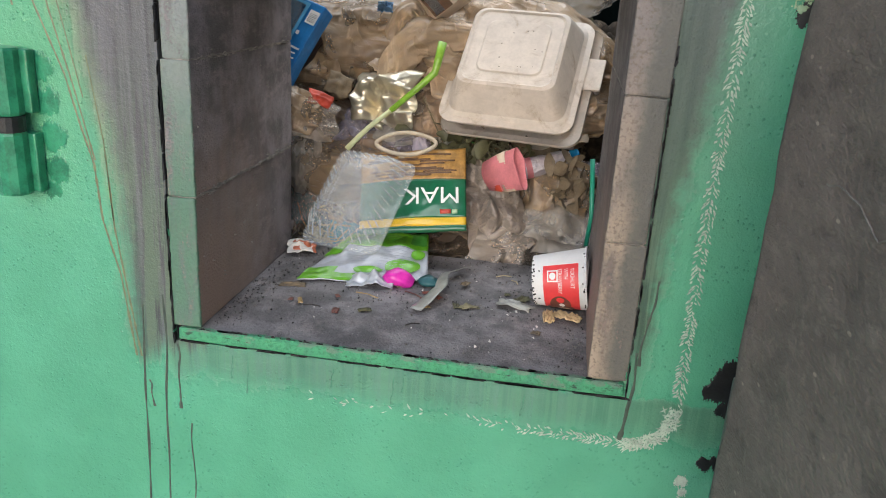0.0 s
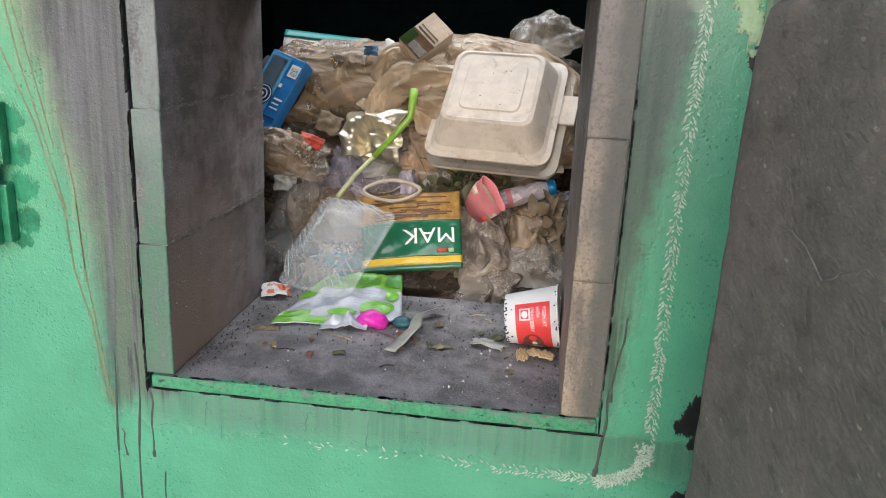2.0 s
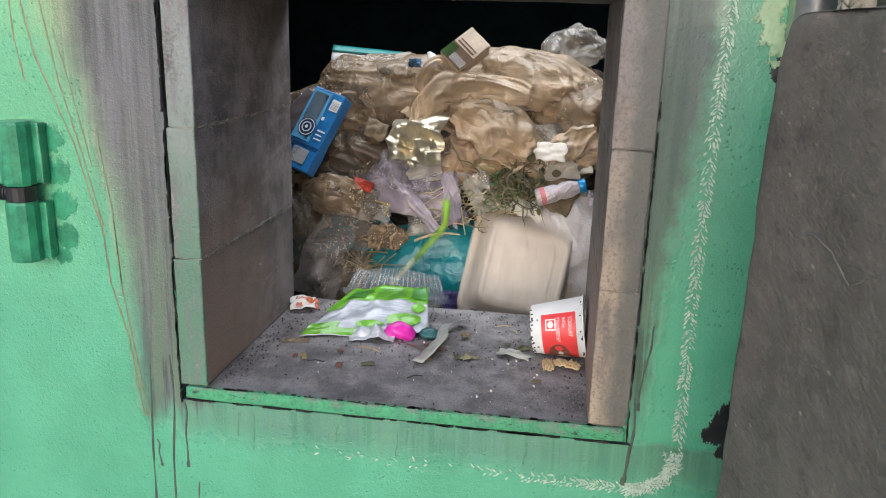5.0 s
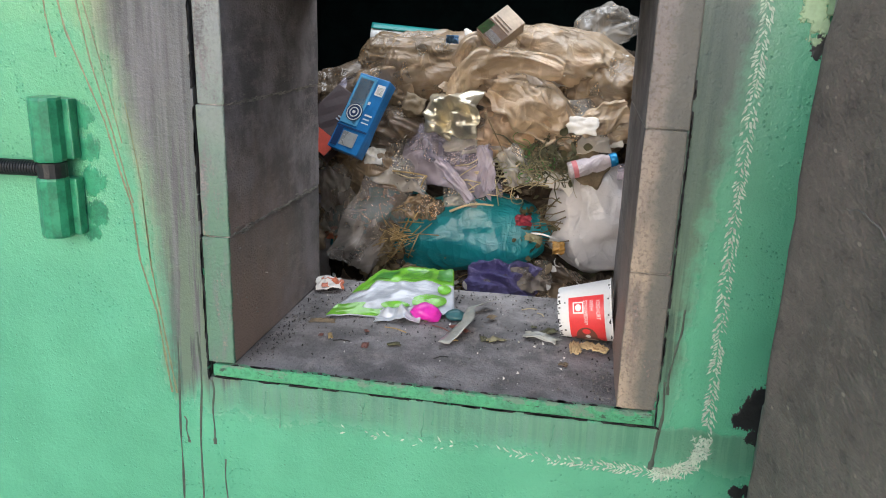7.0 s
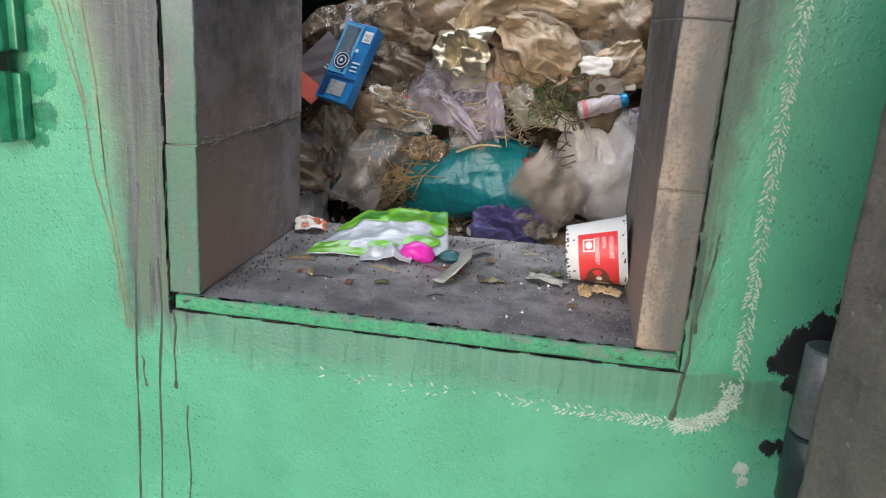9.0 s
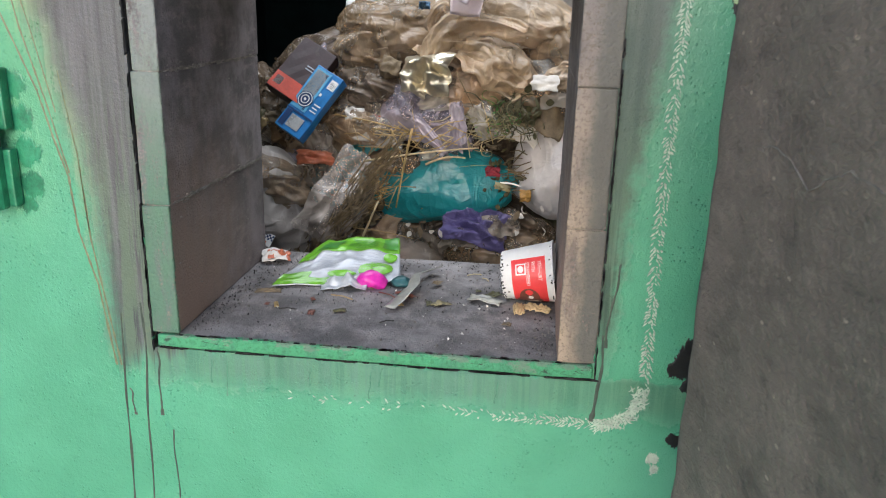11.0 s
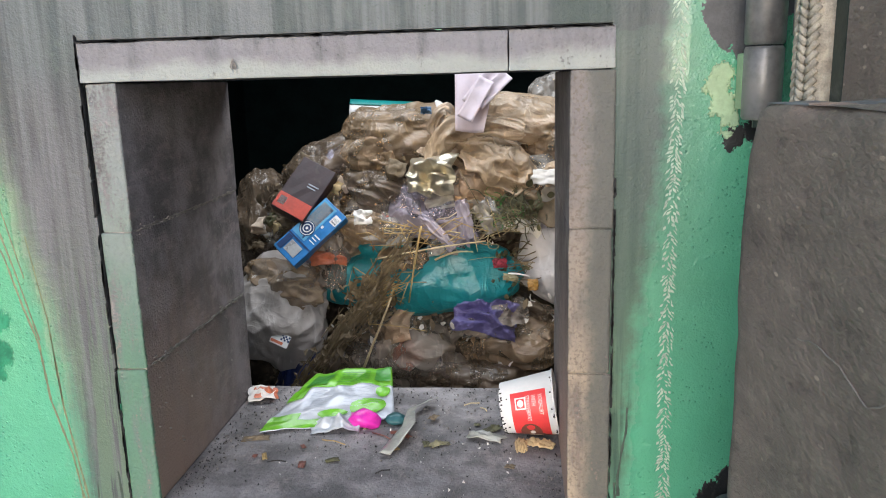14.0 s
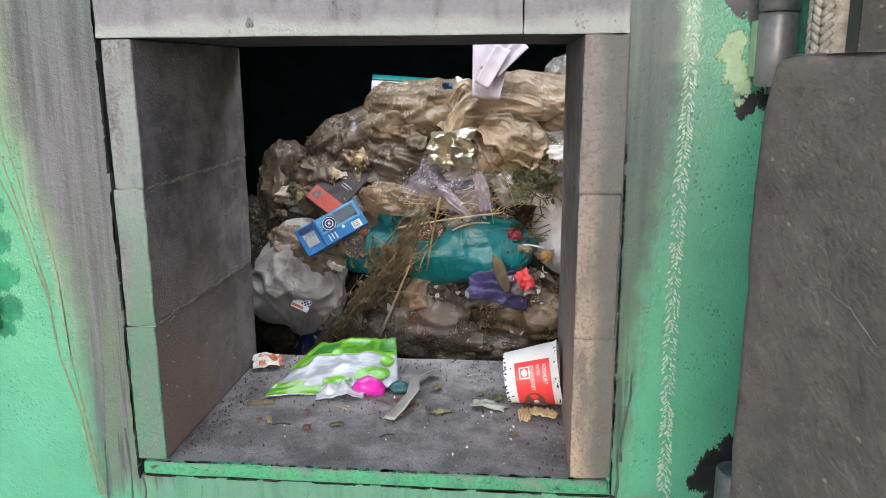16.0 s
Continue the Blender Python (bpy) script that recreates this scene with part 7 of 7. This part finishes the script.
# ---- still things on the sill ----
def cup():
    c = holder("yogurt_cup", "white and red printed paper cup lying on its side", "paper cup")
    h, r0, r1 = 0.088, 0.0415, 0.0535
    wall = part("cup_wall", lathe([(r0 - 0.004, 0.006), (r0 - 0.002, 0.0), (r0, 0.0), (r0 + 0.0006, 0.001), (r1, h), (r1 + 0.002, h + 0.0005), (r1 + 0.002, h + 0.003), (r1 - 0.001, h + 0.003), (r1 - 0.0015, h - 0.003), (r0 - 0.001, 0.008)], 64), CUP_WHITE, c, "", True)

    def on(a, z, lift=0.0005):
        rr = r0 + (r1 - r0) * z / h + lift
        return Vector((rr * math.sin(a), -rr * math.cos(a), z))

    def patch(name, a0, a1, z0, z1, mat, lift, parent):
        return part(name, grid(22, 12, lambda u, v: on(a0 + (a1 - a0) * u, z0 + (z1 - z0) * v, lift)), mat, parent, "", True)
    red = patch("red_panel", -0.88, 1.12, 0.019, 0.078, CUP_RED, 0.0006, wall)
    patch("logo_square", -0.68, -0.26, 0.026, 0.044, WHITE_PRINT, 0.0011, red)
    patch("logo_field", -0.63, -0.31, 0.0282, 0.0418, CUP_RED, 0.0015, red)

    def disc(name, a, z, rr, mat, lift, parent, sx=1.0):
        b = bmesh.new()
        mid = b.verts.new(on(a, z, lift))
        ring = [b.verts.new(on(a + sx * rr * math.cos(q) / r0, z + rr * math.sin(q), lift)) for q in (2 * math.pi * k / 28 for k in range(28))]
        for k in range(28):
            b.faces.new((mid, ring[k], ring[(k + 1) % 28]))
        return part(name, b, mat, parent)
    disc("logo_ring", -0.47, 0.035, 0.0052, WHITE_PRINT, 0.002, red)
    disc("brown_shape", 0.68, 0.046, 0.0175, CUP_BROWN, 0.0012, red)
    disc("brown_shape", 0.95, 0.046, 0.0225, CUP_BROWN, 0.0010, red, 0.5)
    disc("white_shape", 0.70, 0.048, 0.0045, WHITE_PRINT, 0.0018, red)
    disc("pale_shape", 1.05, 0.052, 0.012, CREAM, 0.0016, red, 0.5)
    for k, word in enumerate(("YOGHURT", "WITH", "STRAWBERRY")):
        me = lettering_mesh(word, 0.0094)
        z_mid = (0.0685, 0.0575, 0.0475)[k]
        for v in me.vertices:
            x, y = v.co.x, v.co.y
            v.co = on(-0.72 + x * 0.80 / r1, z_mid - 0.0035 + y, 0.0012)
        me.materials.append(WHITE_PRINT)
        o = new("lettering", me)
        o.parent = red
        o["label"] = "white printed words"
    b = bmesh.new()
    rr_ = random.Random(2)
    for k in range(52):
        a = rr_.uniform(-1.3, 1.3)
        z = rr_.choice((rr_.uniform(0.0, 0.004), rr_.uniform(0.085, 0.09), rr_.uniform(0.002, 0.016)))
        q = on(a, z, 0.0008)
        join(b, block(q.x - 0.001, q.x + 0.001, q.y - 0.0008, q.y + 0.0008, q.z - 0.0012, q.z + rr_.uniform(0.0008, 0.003)))
    part("dirt_specks", b, CHAR, wall)["kind"] = "stuff"
    part("dark_contents", lathe([(0.0, 0.03), (0.044, 0.032)], 32, False), CHAR, c, "dark residue inside")
    return c


cp = cup()
cp.matrix_world = pose(-0.026, 1.236, 0.947, 0, 81, -3) @ pose(0, 0, 0, 0, 0, 0)
# lime and white snack pouch
sp = holder("snack_pouch", "torn lime green and white snack pouch lying flat", "food pouch")
w_, h_, f_, s_ = 0.235, 0.165, 0.008, 9


def pouch_skin(u, v, lift):
    p = pouch(u, v, w_, h_, f_, s_)
    p.x *= 1.0 - 0.38 * v
    p.x += 0.055 * v
    p.z += lift + 0.009 * abs(noise.noise((u * 3, v * 2.2, 7))) + 0.0025 * abs(noise.noise((u * 9 + v * 5, v * 6, 8)))
    return p


def skewed(u0, u1, v0, v1, mat, name, lift=0.0, label=""):
    nx, ny = max(4, int(abs(u1 - u0) * 50)), max(3, int((v1 - v0) * 40))

    def f(a, c):
        return pouch_skin(u0 + (u1 - u0) * a, v0 + (v1 - v0) * c, lift)
    skin = grid(nx, ny, f)
    return part(name, skin if lift else thicken(skin, 0.0009), mat, sp, label, True)


skewed(0, 1, 0.0, 0.62, POUCH_WHITE, "white_panel", 0.0, "silvery white printed panel")
skewed(0, 1, 0.62, 1.0, LIME, "green_panel")
skewed(0.0, 0.16, 0.44, 0.62, LIME, "green_corner", 0.0020)
skewed(0.0, 0.55, 0.0, 0.11, LIME, "green_corner", 0.0020)
skewed(0.0, 0.24, 0.11, 0.20, LIME, "green_corner", 0.0020)
for u0, v0, a0, b0 in ((0.78, 0.22, 0.15, 0.15), (0.50, 0.16, 0.12, 0.06), (0.90, 0.50, 0.07, 0.10)):
    def oval(a, c, u0=u0, v0=v0, a0=a0, b0=b0):
        q = 2 * math.pi * a
        return u0 + a0 * c * math.cos(q) * (1 + 0.2 * math.sin(q)), v0 + b0 * c * math.sin(q)
    part("leaf_print", grid(24, 8, lambda a, c: pouch_skin(*oval(a, 0.02 + 0.98 * c), 0.0026)), LIME, sp, "", True)
skewed(0.80, 0.98, 0.70, 0.95, DEEP_LEAF, "dark_panel", 0.0020)
skewed(0.08, 0.30, 0.66, 0.92, DEEP_LEAF, "dark_panel", 0.0020)
r = random.Random(5)
for k in range(8):
    v0 = 0.24 + 0.045 * k
    skewed(0.22, 0.22 + r.uniform(0.14, 0.24), v0, v0 + 0.009, GREY_PRINT, "text_bar", 0.0026)
    skewed(0.56, 0.56 + r.uniform(0.2, 0.34), v0 + 0.01, v0 + 0.019, GREY_PRINT, "text_bar", 0.0026)
for k in range(7):
    skewed(0.40, 0.74, 0.68 + 0.035 * k, 0.692 + 0.035 * k, DEEP_LEAF, "text_bar", 0.0026)
sp.matrix_world = pose(-0.352, 1.318, 0.924, 13, 0, 14)
sheet("wrapper", POUCH_WHITE, "silvery torn flap under the snack pouch", "wrapper", (-0.318, 1.240, 0.913), 0.085, 0.045, 60, (14, 0, 6), 0.012, 0.15, n=24, still=True)
bag("plastic_lump", MAGENTA, "crushed magenta plastic piece on the sill", "plastic scrap", (-0.268, 1.247, 0.917), (0.056, 0.038, 0.032), 61, (0, 8, 0), 1.1, sub=3, still=True)
bag("plastic_lump", TEAL_SCRAP, "small dark teal plastic scrap on the sill", "plastic scrap", (-0.215, 1.262, 0.911), (0.040, 0.028, 0.020), 62, (0, 0, 0), 1.1, sub=3, still=True)
bends = [Vector(q) for q in ((-0.215, 1.138, 0.903), (-0.186, 1.215, 0.903), (-0.191, 1.292, 0.903), (-0.159, 1.345, 0.903))]
across = Vector((bends[3].y - bends[0].y, bends[0].x - bends[3].x, 0)).normalized()


def sp_pts(u, v):
    f = min(2.999, u * 3)
    p = bends[int(f)].lerp(bends[int(f) + 1], f - int(f))
    return Vector((p.x, p.y, 0)) + across * (v - 0.5) * 0.021 * (1 + 0.3 * math.sin(7 * u)) + Vector((0, 0, 0.004 + 0.012 * math.sin(math.pi * u) ** 2 + 0.012 * abs(math.sin(5 * u)) * v + 0.003 * noise.noise((u * 12, v * 2, 3))))


strip = thing("film_strip", thicken(grid(26, 5, sp_pts), 0.0007), GREY_STRIP, "curled grey film strip lying on the sill", "film strip", True)
strip.matrix_world = pose(0, 0, 0.9045)
for k, (x, y, sx, sy, rz) in enumerate(((0.004, 1.180, 0.020, 0.036, 5), (0.034, 1.188, 0.050, 0.022, -20))):
    b = thicken(grid(14, 8, lambda u, v: Vector(((u - 0.5) * sx, (v - 0.5) * sy * (1 - 1.6 * (u - 0.5) ** 2 + 0.8 * noise.noise((u * 11, 2.0, k))), 0.002 * (1 - (2 * u - 1) ** 2) + 0.007 * noise.noise((u * 7, v * 6, k))))), 0.0015)
    tagged(new("peel", mesh_of(b, "peel", PEEL, True)), "curled pale yellow peel on the sill", "peel", "peels").matrix_world = pose(x, y, 0.9055, 10, 0, rz)
wr = holder("wrapper", "crumpled orange and white wrapper on the sill", "wrapper")
for nm, mt, wd, hd, sd in (("printed_face", ORANGE, 0.044, 0.032, 63), ("white_back", WHITE_PAPER, 0.050, 0.040, 64)):
    ln_ = folds(sd, 20, True)
    part(nm, thicken(grid(20, 16, lambda u, v: crumple(u, v, wd, hd, sd, 0.016, 0.2, ln_) + Vector((0.004 if sd == 63 else -0.006, 0, 0.006 if sd == 63 else 0))), 0.0006), mt, wr, "", True)
wr.matrix_world = pose(-0.485, 1.360, 0.914, 24, 0, 18)
for k, (x, y, w2, h2, rz) in enumerate(((-0.447, 1.195, 0.045, 0.018, 10), (-0.132, 1.187, 0.034, 0.024, 30), (-0.055, 1.205, 0.060, 0.026, -15), (-0.045, 1.24, 0.03, 0.02, 40), (-0.15, 1.275, 0.022, 0.014, 70), (-0.20, 1.215, 0.04, 0.012, -30))):
    sheet("leaf", (DRY_LEAF, WILTED_PALE, GREY_STRIP, WILTED, DRY_LEAF, CUP_BROWN)[k], ("dry curled leaf on the sill", "pale green crumpled leaf on the sill", "grey film scrap on the sill", "small withered leaf on the sill", "dry curled leaf on the sill", "small brown scrap on the sill")[k], "leaf", (x, y, 0.9075), w2, h2, 70 + k, (0, 0, rz), 0.006, 0.15, n=14, still=True)
for k, (x, y, ln, rz, mt) in enumerate(((-0.10, 1.34, 0.03, 20, TWIG_PALE), (-0.07, 1.33, 0.02, -50, TWIG_PALE), (-0.33, 1.19, 0.045, -20, TWIG), (-0.22, 1.08, 0.025, 30, CHAR), (-0.25, 1.22, 0.05, -35, CUP_BROWN), (-0.43, 1.25, 0.03, 60, TWIG), (-0.40, 1.11, 0.03, 5, CHAR))):
    ob = thing("twig", tube([(0, 0, 0), (ln * 0.5, 0.003, 0.001), (ln, 0, 0)], 0.0011, 6), mt, "tiny twig lying on the dusty sill", "twig", True, "twigs on the sill")
    ob.matrix_world = pose(x, y, 0.9048, 0, 0, rz)


def crumbs(name, label, mat, spots, seed, size):
    r_ = random.Random(seed)
    b = bmesh.new()
    for x0, x1, y0, y1, n in spots:
        for _ in range(n):
            x, y, s2 = r_.uniform(x0, x1), r_.uniform(y0, y1), size * r_.choice((0.4, 0.5, 0.6, 0.7, 1.0, 1.6))
            m = pose(x, y, 0.9035 + s2 * 0.25, r_.uniform(0, 360), r_.uniform(0, 360), r_.uniform(0, 360))
            q = [b.verts.new(m @ Vector(c)) for c in ((s2, 0, 0), (-s2 * 0.5, s2 * 0.8, 0), (-s2 * 0.5, -s2 * 0.7, 0), (0, 0, s2 * 0.8))]
            for f in ((0, 1, 2), (0, 1, 3), (1, 2, 3), (2, 0, 3)):
                b.faces.new([q[j] for j in f])
    ob = thing(name, b, mat, label, "crumbs", kind="stuff")
    return ob


whole = (-0.50, 0.05, 0.995, 1.42)
crumbs("ash_crumbs", "grey ash crumbs scattered on the sill", ASH, [(*whole, 360), (-0.515, -0.46, 1.0, 1.38, 160), (0.03, 0.064, 1.0, 1.2, 160), (-0.47, 0.05, 1.30, 1.42, 260), (-0.36, -0.10, 1.15, 1.27, 120)], 1, 0.0019)
crumbs("char_crumbs", "black charred crumbs scattered on the sill", CHAR, [(*whole, 170), (-0.515, -0.47, 1.0, 1.38, 200), (0.03, 0.065, 1.0, 1.2, 90), (-0.47, -0.38, 1.2, 1.4, 120), (-0.1, 0.0, 1.15, 1.42, 160), (-0.40, -0.10, 1.14, 1.28, 160), (-0.5, 0.05, 1.34, 1.42, 200), (-0.515, -0.48, 1.0, 1.2, 120)], 2, 0.0017)
crumbs("pale_crumbs", "pale crumbs scattered on the sill", WHITE_PAPER, [(*whole, 60), (-0.12, 0.0, 1.02, 1.2, 16)], 3, 0.0022)
r_ = random.Random(44)
for k in range(14):
    x, y = r_.uniform(-0.44, 0.0), r_.uniform(1.10, 1.36)
    mt = (DRY_LEAF, CUP_BROWN, ASH, WILTED, TWIG)[k % 5]
    sheet("leaf_scrap", mt, "tiny withered scrap on the dusty sill", "scrap", (x, y, 0.9065), r_.uniform(0.010, 0.024), r_.uniform(0.007, 0.014), 200 + k, (0, 0, r_.uniform(0, 180)), 0.003, 0.15, n=8, still=True, group="scraps on the sill")
# flakes of plaster and a moth on the lintel
bm = tube([(0, 0, 0.013), (0, 0, 0.003)], 0.0011, 6)
for sx in (-1, 1):
    join(bm, thicken(grid(5, 3, lambda u, v: Vector((sx * (0.0004 + 0.0045 * u * (0.4 + 0.6 * v)), -0.0005 * u, 0.012 - 0.011 * u + 0.004 * v))), 0.0004))
fl = thing("moth", bm, ASH, "small pale moth resting on the lintel", "moth")
fl.matrix_world = pose(-0.355, FACE - 0.003, 1.512)


# ---- motion of the refuse ----
def motions():
    base = (0, 2, 4, 6, 8, 10, 12, 14, 16)
    for ob, m, extra in MOVERS:
        rows = extra or [(0, 0, 0, 0)]
        ts = sorted({*base, *(r_[0] for r_ in rows if r_[0] <= 16)})
        keyed = []
        for t in ts:
            d, e = along(DRIFT, t), along(rows, t)
            place = Vector((d[0] + e[0], d[1] + e[1], d[2] + e[2])) + m.translation
            turn = pose(0, 0, 0, *e[3:]).to_3x3().to_4x4() @ m.to_3x3().to_4x4()
            keyed.append((t, Matrix.Translation(place) @ turn))
        walk(ob, keyed)
    walk(cbox, cb_rows)
    # the open door swings a little wider
    walk(door, [(t, pose(HX + 0.03, HY - 0.03, 0, 0, 0, turn)) for t, turn in ((0, 6.0), (9.2, 6.0), (11.3, 6.8), (12, 7.0), (13.5, 8.4), (16, 8.3))])


motions()
